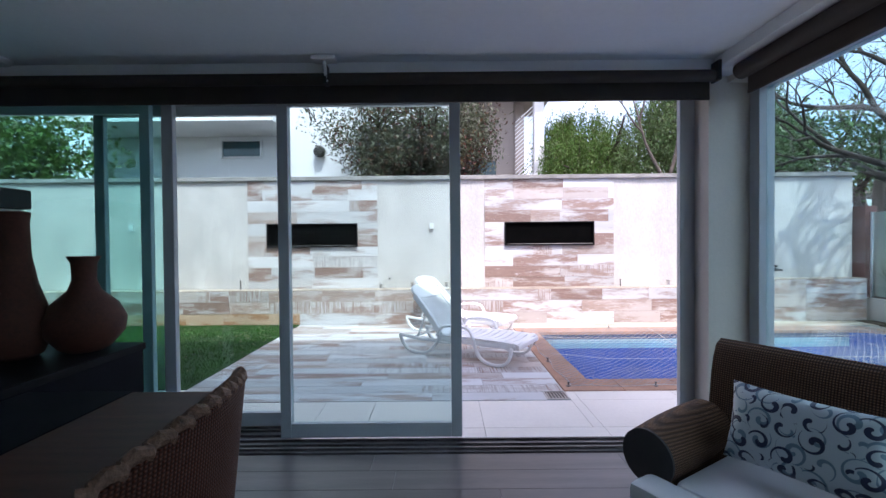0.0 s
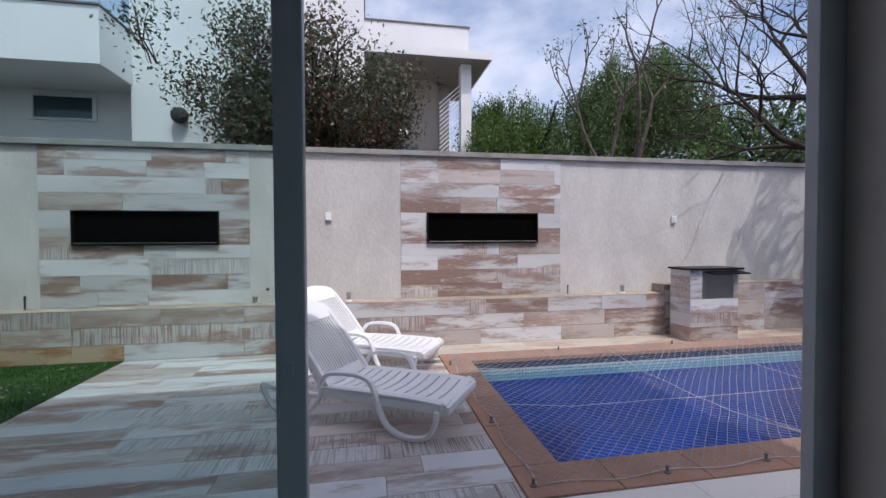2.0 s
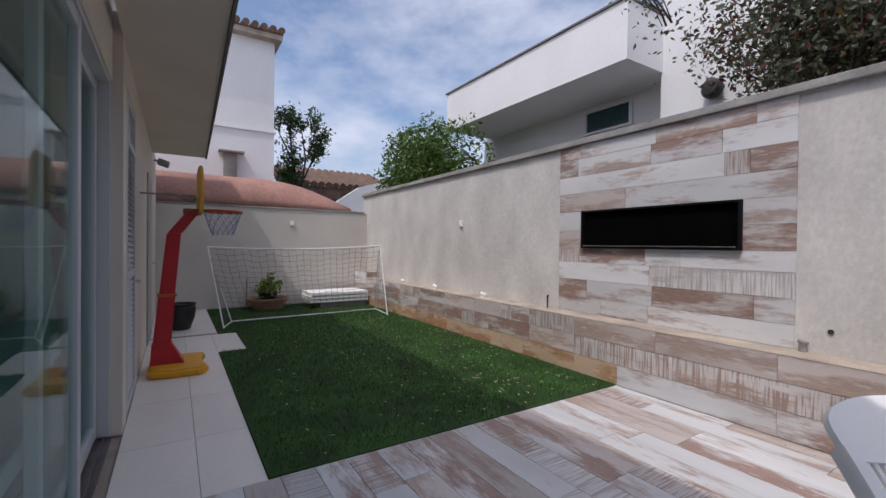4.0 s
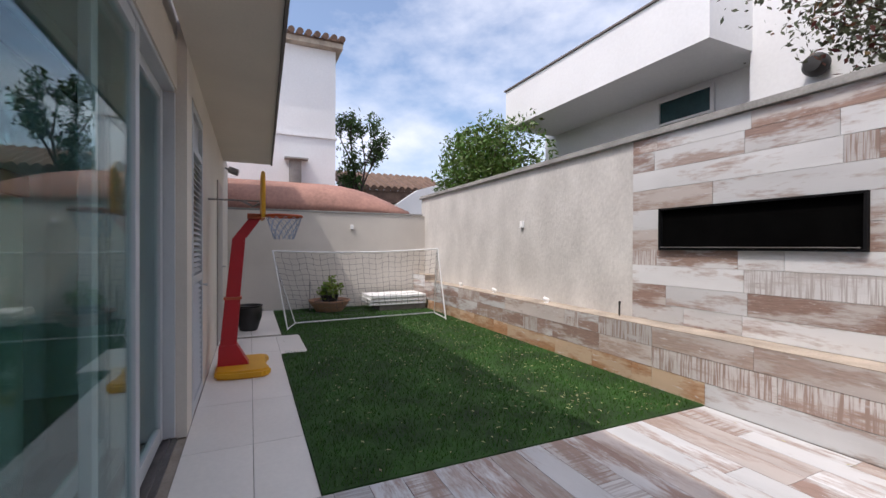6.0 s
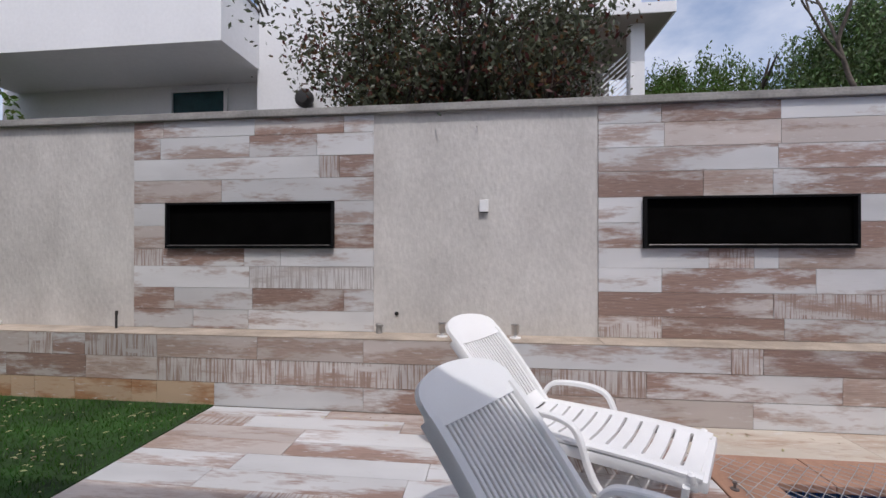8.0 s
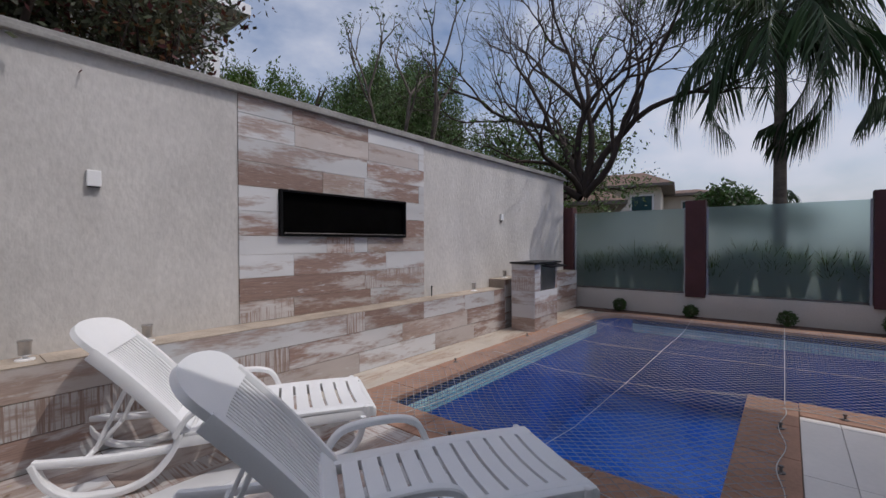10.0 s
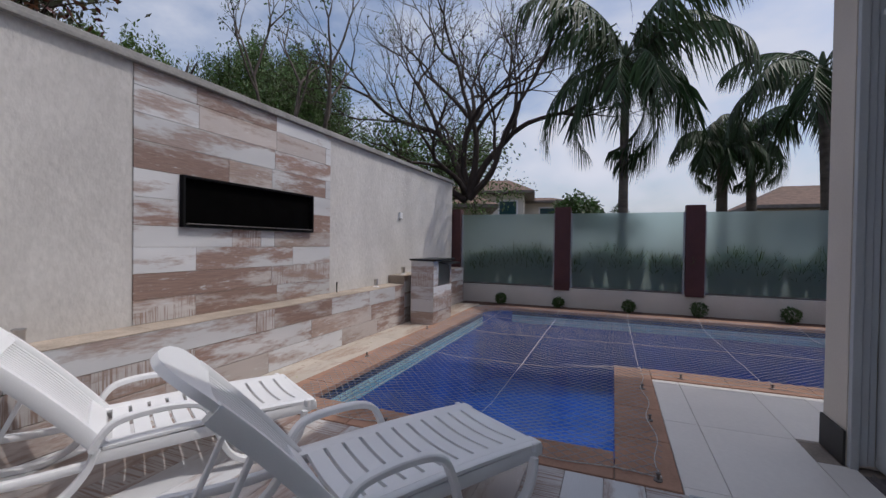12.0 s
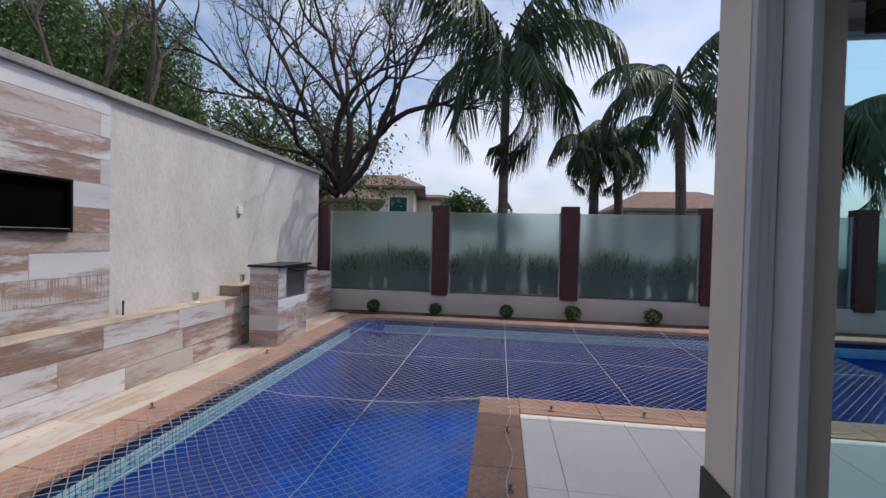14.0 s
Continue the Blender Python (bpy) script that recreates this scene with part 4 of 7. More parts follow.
tile_area(WEST_X, -6.02, FAC_Y + 0.002, 5.34, 3.08, 4.93, 1.3, 0.9, 0.02)
# interior floor
bm = boxes((-4.05, 2.95, -2.6, 4.02, -0.1, -0.012))
structure("floor_interior_bed", bm, GROUT, "bed of the interior floor", "floor")
floor_in = thing("floor_interior", pose(0, 0, 0), "dark polished plank floor of the room", "floor", "", "structure")
y, r = -2.6, 0
while y < 4.0:
    w = min(0.2, 4.018 - y)
    x = -4.05 - rng.uniform(0, 1.2)
    while x < 2.95:
        a, b = max(-4.05, x), min(2.95, x + 1.6)
        if b - a > 0.03:
            bm = bmesh.new()
            box(bm, a + 0.0012, b - 0.0012, y + 0.0012, y + w - 0.0012, -0.012, 0.0, 0.001)
            part("floor_plank", bm, FLOOR_IN, floor_in)
        x += 1.6
    y += w

# ---- fireplaces in the garden wall ----
def fireplace(x0, x1):
    z0, z1 = 1.338, 1.758
    w = x1 - x0
    t = thing("wall_fireplace", pose(x0, WALL_Y, z0), "long black recessed fireplace box in the planked wall", "fireplace", "fireplaces in the garden wall")
    h = z1 - z0
    for a, b, c, d in ((0, w, 0, 0.018), (0, w, h - 0.018, h), (0, 0.02, 0.018, h - 0.018), (w - 0.02, w, 0.018, h - 0.018)):
        bm = bmesh.new()
        box(bm, a, b, -0.055, -0.002, c, d, 0.002)
        part("surround", bm, BLACK, t)
    bm = bmesh.new()
    box(bm, 0.02, w - 0.02, -0.012, -0.004, 0.018, h - 0.018)
    part("back_panel", bm, DEEP_BLACK, t)
    bm = bmesh.new()
    tube(bm, [(0.03, -0.060, 0.028), (w - 0.03, -0.060, 0.028)], 0.004, 8)
    for x in (0.05, w - 0.05):
        tube(bm, [(x, -0.060, 0.028), (x, -0.03, 0.028)], 0.006, 8)
    part("front_rail", bm, ALU_D, t, "thin steel rail")
    return t


fireplace(-2.150, -0.545)
fireplace(2.071, 3.655)


# ---- small fittings on the garden walls ----
def wall_light(m):
    t = thing("wall_light", m, "small white box light on the plastered wall", "wall light", "box lights on the garden walls")
    bm = bmesh.new()
    box(bm, -0.038, 0.038, -0.036, 0, -0.052, 0.052, 0.005)
    part("housing", bm, PLASTIC, t)
    bm = bmesh.new()
    box(bm, -0.032, 0.032, -0.031, -0.004, -0.058, -0.0525)
    part("lens", bm, BASEBOARD, t, "dark lens on the underside")
    return t


wl0 = wall_light(pose(0.775, WALL_Y - 0.001, 1.70))
for m in (pose(-4.574, WALL_Y - 0.001, 1.71), pose(5.85, WALL_Y - 0.001, 1.68), pose(WEST_X + 0.001, 6.985, 1.80, 0, 0, 90)):
    copy_thing(wl0, m)


def bench_spot(m, chrome):
    t = thing("garden_spotlight", m, "small steel garden spotlight standing on the bench" if chrome else "small white garden spotlight lying on the bench", "spotlight", "spotlights on the bench")
    if chrome:
        bm = bmesh.new()
        lathe(bm, [(0.045, 0), (0.045, 0.008), (0.012, 0.012), (0.012, 0.03)], 20)
        part("base_plate", bm, PLASTIC, t, "", True)
        bm = bmesh.new()
        lathe(bm, [(0.024, 0.028), (0.030, 0.034), (0.030, 0.10), (0.034, 0.105), (0.034, 0.115), (0.026, 0.112)], 20)
        part("lamp_head", bm, CHROME, t, "", True)
    else:
        bm = bmesh.new()
        lathe(bm, [(0.035, 0), (0.035, 0.008), (0.010, 0.012), (0.010, 0.022)], 16)
        part("base_plate", bm, PLASTIC, t, "", True)
        bm = bmesh.new()
        lathe(bm, [(0.020, -0.04), (0.026, -0.03), (0.028, 0.04), (0.022, 0.042)], 16)
        h = part("lamp_head", bm, PLASTIC, t, "", True)
        h.matrix_basis = pose(0, 0, 0.045, 70, 0, 30)
    return t


s1 = bench_spot(pose(0.43, 8.62, BENCH_Z, 0, 0, 20), True)
for x in (1.03, 4.92, 5.75):
    copy_thing(s1, pose(x, 8.62, BENCH_Z if x < 5.2 else 0.73, 0, 0, 40))
s2 = bench_spot(pose(-6.41, 8.62, BENCH_Z), False)
for x in (-5.16, -3.81):
    copy_thing(s2, pose(x, 8.60, BENCH_Z, 0, 0, x * 20))


def stub(name, x, y, z, h, r, material, label):
    bm = bmesh.new()
    tube(bm, [(0, 0, 0), (0, 0, h * 0.8)], r, 10)
    tube(bm, [(0, 0, h * 0.78), (0.004, 0, h)], r * 1.3, 10)
    ob = part(name, bm, material, None, "", True)
    ob.matrix_basis = pose(x, y, z)
    tagged(ob, label, "pipe")


stub("pipe_stub", -2.606, 8.66, BENCH_Z, 0.16, 0.010, BASEBOARD, "short dark pipe standing on the bench")
stub("pipe_stub", 4.11, 8.70, BENCH_Z + 0.0, 0.13, 0.008, BASEBOARD, "short dark pipe standing on the bench")
stub("pipe_stub", -0.13, 8.70, BENCH_Z, 0.08, 0.026, COPING_WALL, "short grey pipe end on the bench")
bm = bmesh.new()
lathe(bm, [(0.014, 0), (0.018, 0.004), (0.018, 0.01), (0.010, 0.012)], 14)
ob = part("wall_socket", bm, BASEBOARD)
ob.matrix_basis = pose(0.015, WALL_Y, 0.768, 90, 0, 0)
tagged(ob, "small dark round outlet in the plastered wall", "outlet")

# floor drain
dr = thing("floor_drain", pose(1.99, 5.03, 0.0, 0, 0, 0), "square steel floor drain grate between deck and tiles", "drain")
bm = bmesh.new()
for a, b, c, d in ((-0.1, 0.1, -0.1, -0.085), (-0.1, 0.1, 0.085, 0.1), (-0.1, -0.085, -0.085, 0.085), (0.085, 0.1, -0.085, 0.085)):
    box(bm, a, b, c, d, 0.007, 0.014)
part("rim", bm, CHROME, dr)
# flat black plate: the well's darkness under the bars is painted
bm = bmesh.new()
box(bm, -0.085, 0.085, -0.085, 0.085, 0.0065, 0.008)
part("well", bm, DEEP_BLACK, dr)
for i in range(6):
    bm = bmesh.new()
    x = -0.07 + i * 0.028
    box(bm, x - 0.006, x + 0.006, -0.083, 0.083, 0.0085, 0.0125)
    part("bar", bm, CHROME, dr)

# ---- sun loungers ----
def bar(bm, pts, w, h):
    """A flat bar swept along points in the x-z plane, w wide and h thick."""
    n = len(pts)
    rings = []
    for i, (x, y, z) in enumerate(pts):
        a, c = pts[max(0, i - 1)], pts[min(n - 1, i + 1)]
        d = Vector((c[0] - a[0], 0, c[2] - a[2])).normalized()
        nn = Vector((-d.z, 0, d.x))
        r = []
        for sy, sn in ((-1, -0.6), (-0.75, -1), (0.75, -1), (1, -0.6), (1, 0.6), (0.75, 1), (-0.75, 1), (-1, 0.6)):
            r.append(bm.verts.new((x + nn.x * sn * h / 2, y + sy * w / 2, z + nn.z * sn * h / 2)))
        rings.append(r)
    for A, B in zip(rings, rings[1:]):
        for k in range(8):
            bm.faces.new((A[k], A[(k + 1) % 8], B[(k + 1) % 8], B[k]))
    bm.faces.new(list(reversed(rings[0])))
    bm.faces.new(rings[-1])


def curve_pts(ctrl, y, n=5):
    """Smooth points through control points in the x-z plane."""
    out = []
    P = [ctrl[0]] + list(ctrl) + [ctrl[-1]]
    for i in range(1, len(P) - 2):
        for k in range(n):
            t = k / n
            q = []
            for c in (0, 1):
                a, b, d, e = P[i - 1][c], P[i][c], P[i + 1][c], P[i + 2][c]
                q.append(0.5 * (2 * b + (d - a) * t + (2 * a - 5 * b + 4 * d - e) * t * t + (3 * b - a - 3 * d + e) * t ** 3))
            out.append((q[0], y, q[1]))
    out.append((ctrl[-1][0], y, ctrl[-1][1]))
    return out


def sun_lounger(m):
    t = thing("sun_lounger", m, "white resin sun lounger with raised slatted back", "sun lounger", "pair of sun loungers by the pool")
    W = 0.29
    for s in (-1, 1):
        bm = bmesh.new()
        bar(bm, curve_pts([(-0.05, 0.222), (0.3, 0.226), (0.7, 0.232), (0.98, 0.232)], s * W), 0.030, 0.058)
        part("side_rail", bm, PLASTIC, t, "", True)
        bm = bmesh.new()
        bar(bm, curve_pts([(-0.04, 0.195), (-0.3, 0.188), (-0.56, 0.205), (-0.63, 0.212)], s * W), 0.040, 0.036)
        part("rear_rail", bm, PLASTIC, t, "", True)
        bm = bmesh.new()
        bar(bm, curve_pts([(-0.63, 0.215), (-0.585, 0.11), (-0.49, 0.032), (-0.36, 0.016), (-0.25, 0.022), (-0.14, 0.075), (-0.06, 0.17), (-0.02, 0.27)], s * (W + 0.004)), 0.045, 0.032)
        part("rear_leg", bm, PLASTIC, t, "", True)
        bm = bmesh.new()
        bar(bm, curve_pts([(-0.04, 0.262), (0.01, 0.345), (0.07, 0.385), (0.20, 0.402), (0.33, 0.398), (0.41, 0.365), (0.455, 0.28), (0.49, 0.17), (0.55, 0.07), (0.66, 0.018), (0.78, 0.016), (0.87, 0.05), (0.92, 0.13), (0.935, 0.225)], s * (W + 0.026)), 0.046, 0.030)
        part("arm_and_leg", bm, PLASTIC, t, "", True)
        bm = bmesh.new()
        bar(bm, [(-0.26, s * 0.19, 0.56), (-0.42, s * 0.19, 0.20)], 0.028, 0.020)
        part("back_strut", bm, PLASTIC, t, "", True)
        bm = bmesh.new()
        lathe(bm, [(0.012, -0.03), (0.018, -0.02), (0.018, 0.012), (0.010, 0.018)], 12, (0.955, s * (W + 0.012), 0.268))
        part("end_knob", bm, PLASTIC, t, "", True)
    bm = bmesh.new()
    tube(bm, [(-0.43, -0.27, 0.196), (-0.43, 0.27, 0.196)], 0.013, 8)
    part("cross_bar", bm, PLASTIC, t, "", True)
    bm = bmesh.new()
    tube(bm, [(0.0, -0.28, 0.215), (0.0, 0.28, 0.215)], 0.016, 8)
    part("cross_bar", bm, PLASTIC, t, "", True)
    bm = bmesh.new()
    box(bm, 0.975, 1.02, -0.30, 0.30, 0.205, 0.262, 0.014)
    part("foot_rail", bm, PLASTIC, t, "", True)
    # seat: rims and crosswise slats, dished across
    prof = [(-0.27, 0.010), (-0.20, 0.004), (-0.1, -0.006), (0, -0.010), (0.1, -0.006), (0.20, 0.004), (0.27, 0.010)]

    def seat_z(x):
        return 0.256 + 0.012 * math.sin((x - 0.1) * 3.1) - 0.02 * max(0, x - 0.85)

    def dished(x0, x1, y0=-0.27, y1=0.27):
        b = bmesh.new()
        P = [p for p in prof if y0 <= p[0] <= y1]
        up, dn = [], []
        for x in (x0, x1):
            up.append([b.verts.new((x, y, seat_z(x) + dz + 0.011)) for y, dz in P])
            dn.append([b.verts.new((x, y, seat_z(x) + dz - 0.011)) for y, dz in P])
        for i in range(len(P) - 1):
            b.faces.new((up[0][i], up[1][i], up[1][i + 1], up[0][i + 1]))
            b.faces.new((dn[0][i + 1], dn[1][i + 1], dn[1][i], dn[0][i]))
            for k in (0, 1):
                b.faces.new((up[k][i], up[k][i + 1], dn[k][i + 1], dn[k][i]))
        for e in (0, -1):
            b.faces.new((up[0][e], up[1][e], dn[1][e], dn[0][e]))
        return b

    for i in range(11):
        x0 = 0.035 + i * 0.088
        part("seat_slat", dished(x0, x0 + 0.071), PLASTIC, t, "", True)
    for s in (-1, 1):
        bm = bmesh.new()
        bar(bm, [(0.0 + 0.1 * i, s * 0.262, seat_z(0.1 * i) + 0.008) for i in range(11)], 0.085, 0.024)
        part("seat_rim", bm, PLASTIC, t, "", True)
    # back: cap, side rims, lengthwise slats, in its own tilt
    back = part("backrest", bmesh.new(), PLASTIC, t)
    back.matrix_basis = pose(0.015, 0, 0.262, 0, 48, 0) @ Matrix.Diagonal((-1, 1, 1, 1))
    L = 0.80

    def crown(u, v):
        return 0.03 * (1 - (v / 0.3) ** 2) * -1 + 0.02 * math.sin(u / L * 3.0)

    bm = bmesh.new()
    nu, nv = 10, 14
    grid = []
    for i in range(nu + 1):
        row = []
        for j in range(nv + 1):
            v = -1 + 2 * j / nv
            u = 0.575 + (L - 0.575) * i / nu
            half = 0.285 * (1 - max(0, (u - 0.68) / (L - 0.68)) ** 2.5 * 0.24)
            uu = u - 0.045 * abs(v) ** 2.2 * (i / nu)
            row.append((uu, v * half, crown(uu, v * half)))
        grid.append(row)
    up = [[bm.verts.new((p[0], p[1], p[2] + 0.012)) for p in r] for r in grid]
    dn = [[bm.verts.new((p[0], p[1], p[2] - 0.016)) for p in r] for r in grid]
    for i in range(nu):
        for j in range(nv):
            bm.faces.new((up[i][j], up[i + 1][j], up[i + 1][j + 1], up[i][j + 1]))
            bm.faces.new((dn[i][j + 1], dn[i + 1][j + 1], dn[i + 1][j], dn[i][j]))
    for i in range(nu):
        bm.faces.new((up[i][0], dn[i][0], dn[i + 1][0], up[i + 1][0]))
        bm.faces.new((up[i + 1][nv], dn[i + 1][nv], dn[i][nv], up[i][nv]))
    for j in range(nv):
        bm.faces.new((up[0][j], up[0][j + 1], dn[0][j + 1], dn[0][j]))
        bm.faces.new((up[nu][j + 1], up[nu][j], dn[nu][j], dn[nu][j + 1]))
    part("head_cap", bm, PLASTIC, back, "", True)
    bm = bmesh.new()
    box(bm, 0.0, 0.10, -0.28, 0.28, -0.028, -0.002, 0.008)
    part("lower_band", bm, PLASTIC, back, "", True)
    for s in (-1, 1):
        bm = bmesh.new()
        bar(bm, [(0.0 + 0.062 * i, s * 0.268, crown(0.062 * i, 0.262) - 0.014) for i in range(11)], 0.045, 0.068)
        part("back_rim", bm, PLASTIC, back, "", True)
    for k in range(16):
        v = -0.230 + 0.460 * k / 15
        bm = bmesh.new()
        bar(bm, [(0.095 + 0.07 * i, v, crown(0.095 + 0.07 * i, v) - 0.002) for i in range(8)], 0.0165, 0.014)
        part("back_slat", bm, PLASTIC, back, "", True)
    for u in (0.22, 0.44):
        bm = bmesh.new()
        tube(bm, [(u, -0.25 + 0.05 * i, crown(u, -0.25 + 0.05 * i) - 0.016) for i in range(11)], 0.009, 6)
        part("back_rib", bm, PLASTIC, back, "", True)
    return t


la = sun_lounger(pose(1.10, 6.60, 0.007, 0, 0, -32.7))
copy_thing(la, pose(1.075, 7.925, 0.007, 0, 0, -30))

# ---- masonry barbecue ----
bq = thing("barbecue", pose(5.50, 7.98, 0.0), "plank-clad masonry barbecue with a black granite top", "barbecue")
bm = bmesh.new()
box(bm, 0.012, 0.75, 0.012, 0.378, 0.0, 0.965)
part("body", bm, GROUT, bq)
for i in range(5):
    z0, z1 = 0.004 + 0.1925 * i, 0.004 + 0.1925 * (i + 1) - 0.002
    zc = (z0 + z1) / 2
    plank(bq, "ewwsw"[i], (0.006, 0.189, zc), 0.375, z1 - z0, "x")
    if i < 3:
        plank(bq, "bswmw"[i], (0.375, 0.006, zc), 0.74, z1 - z0, "y")
    else:
        plank(bq, "w", (0.095, 0.006, zc), 0.18, z1 - z0, "y")
        plank(bq, "e", (0.705, 0.006, zc), 0.08, z1 - z0, "y")
bm = bmesh.new()
box(bm, -0.03, 0.79, -0.05, 0.39, 0.968, 0.995, 0.004)
part("granite_top", bm, GRANITE, bq)
bm = bmesh.new()
box(bm, 0.20, 0.78, -0.09, 0.10, 0.0, 0.018, 0.003)
flap = part("flap", bm, GRANITE, bq)
flap.matrix_basis = pose(0.02, -0.05, 0.925, 8, 0, 0)
bm = bmesh.new()
box(bm, 0.19, 0.66, 0.002, 0.010, 0.59, 0.96)
part("steel_door", bm, CHROME, bq)
bm = bmesh.new()
for a, b, c, d in ((0.185, 0.205, 0.585, 0.962), (0.645, 0.665, 0.585, 0.962), (0.205, 0.645, 0.585, 0.603)):
    box(bm, a, b, -0.004, 0.0015, c, d, 0.001)
part("steel_trim", bm, CHROME, bq)

# ---- glass fence on a low wall ----
structure("planter_wall", boxes((EAST_X, EAST_X + 0.16, -4.4, 8.75, -0.05, 0.38)), PLASTER_W, "low cream planter wall under the glass fence", "wall")
structure("planter_soil", boxes((8.03, EAST_X, -4.4, 8.44, -0.05, 0.006), (EAST_X + 0.16, 9.2, -4.4, 8.75, 0.05, 0.34)), SOIL, "red-brown mulch bed beside the pool", "soil")
structure("planter_back", boxes((9.2, 9.3, -4.4, 8.9, -0.1, 0.4)), PLASTER_W, "outer edge of the planted strip", "wall")
fence = thing("glass_fence", pose(EAST_X + 0.06, 0, 0.38), "frosted glass fence between dark wine-red pillars", "fence", "", "structure")
for k in range(7):
    y1 = 8.87 - 2.285 * k
    bm = bmesh.new()
    box(bm, -0.09, 0.12, y1 - 0.297, y1, -0.04 if k else 0.0, 1.60, 0.006)
    part("pillar", bm, WINE, fence, "wine-red plastered pillar")
    if k < 6:
        ya, yb = y1 - 2.285, y1 - 0.297
        bm = bmesh.new()
        box(bm, 0.012, 0.022, ya + 0.03, yb - 0.03, 0.035, 1.48)
        part("frosted_pane", bm, FROST, fence, "frosted glass pane")
        for yy in (ya + 0.003, yb - 0.033):
            bm = bmesh.new()
            box(bm, 0.0, 0.034, yy, yy + 0.03, 0.0, 1.49, 0.003)
            part("side_channel", bm, ALU, fence)
        bm = bmesh.new()
        box(bm, 0.0, 0.034, ya + 0.034, yb - 0.034, 0.003, 0.032, 0.003)
        part("bottom_channel", bm, ALU_D, fence)

# ---- lawn end: goal, basketball hoop, pots, stacked panels ----
goal = thing("football_goal", pose(-6.34, 5.46, 0.012), "white steel football goal with a loose grey net on the lawn", "football goal")
FEET = ((0.0, 0.0), (0.09, 2.76))            # front feet
REAR = ((-0.50, 0.16), (-0.64, 2.84))        # ends of the bar on the ground behind
TOPS = ((-0.16, -0.22, 1.275), (-0.16, 2.70, 1.315))
for (fx, fy), (bx, by), top in zip(FEET, REAR, TOPS):
    bm = bmesh.new()
    tube(bm, [(fx, fy, 0.0), (fx * 0.4 + top[0] * 0.6, fy * 0.4 + top[1] * 0.6, 0.78), top], 0.012, 10)
    part("goal_post", bm, PLASTIC, goal, "", True)
    bm = bmesh.new()
    tube(bm, [top, (top[0] - 0.10, top[1] + 0.02, 1.16), (bx, by, 0.02)], 0.009, 8)
    part("back_stay", bm, PLASTIC, goal, "", True)
    bm = bmesh.new()
    tube(bm, [(fx, fy, 0.02), (bx, by, 0.02)], 0.010, 8)
    part("side_bar", bm, PLASTIC, goal, "", True)
bm = bmesh.new()
A, B = Vector(TOPS[0]), Vector(TOPS[1])
tube(bm, [A.lerp(B, i / 12) - Vector((0, 0, 0.045 * math.sin(math.pi * i / 12))) for i in range(13)], 0.012, 10)
part("crossbar", bm, PLASTIC, goal, "", True)
bm = bmesh.new()
tube(bm, [(*REAR[0], 0.022), (*REAR[1], 0.022)], 0.012, 8)
part("ground_bar", bm, PLASTIC, goal, "", True)
bm = bmesh.new()
C, D = Vector((*REAR[0], 0.03)), Vector((*REAR[1], 0.03))


def net_pt(f, g):
    """f: along the goal, g: from the crossbar down to the bar behind."""
    p = A.lerp(B, f).lerp(C.lerp(D, f), g)
    slack = math.sin(math.pi * g)
    p.x -= 0.07 * slack
    p.z -= 0.06 * slack * (0.6 + 0.4 * math.sin(f * 5)) + (0.045 * math.sin(math.pi * f) + 0.035 * math.sin(math.pi * f * 6) ** 2) * (1 - g)
    return p


for i in range(25):
    tube(bm, [net_pt(i / 24 + 0.004 * math.sin(g * 9 + i), g / 14) for g in range(15)], 0.0027, 4)
for j in range(15):
    tube(bm, [net_pt(f / 40, j / 14 + 0.006 * math.sin(f * 1.3 + j)) for f in range(41)], 0.0027, 4)
for k, (foot, rear, top) in enumerate(zip(FEET, REAR, TOPS)):
    F0, R0, T0 = Vector((*foot, 0.0)), Vector((*rear, 0.0)), Vector(top)
    for j in range(1, 10):
        tube(bm, [F0.lerp(T0, j / 10), R0.lerp(T0, j / 10)], 0.0027, 4)
    for j in range(1, 5):
        tube(bm, [F0.lerp(R0, j / 5), T0.lerp(R0, j / 10)], 0.0027, 4)
part("goal_net", bm, mat("grey_goal_net", (0.13, 0.13, 0.13), 0.85, spread=0.2), goal, "loose grey net")

hoop = thing("basketball_hoop", pose(-4.25, 4.80, 0.003), "toy basketball hoop with red post and yellow base", "basketball hoop")
bm = bmesh.new()
pts = [(-0.30, -0.22), (0.30, -0.22), (0.36, -0.05), (0.36, 0.24), (0.28, 0.32), (0.12, 0.24), (-0.12, 0.24), (-0.28, 0.32), (-0.36, 0.24), (-0.36, -0.05)]
extrude_poly(bm, pts, 0.0, 0.085)
bmesh.ops.bevel(bm, geom=bm.edges[:], offset=0.022, segments=3, affect="EDGES")
part("base", bm, YELLOW, hoop, "rounded yellow plastic base", True)
def post_seg(name, p, q, wx, wy):
    bm = bmesh.new()
    a = [Vector(p) + Vector((sx * wx, sy * wy, 0)) for sx, sy in ((-1, -1), (1, -1), (1, 1), (-1, 1))]
    b = [Vector(q) + Vector((sx * wx * 0.92, sy * wy * 0.92, 0)) for sx, sy in ((-1, -1), (1, -1), (1, 1), (-1, 1))]
    va, vb = [bm.verts.new(v) for v in a], [bm.verts.new(v) for v in b]
    bm.faces.new(list(reversed(va)))
    bm.faces.new(vb)
    for i in range(4):
        bm.faces.new((va[i], va[(i + 1) % 4], vb[(i + 1) % 4], vb[i]))
    bmesh.ops.bevel(bm, geom=bm.edges[:], offset=0.014, segments=2, affect="EDGES")
    part(name, bm, RED, hoop, "", True)


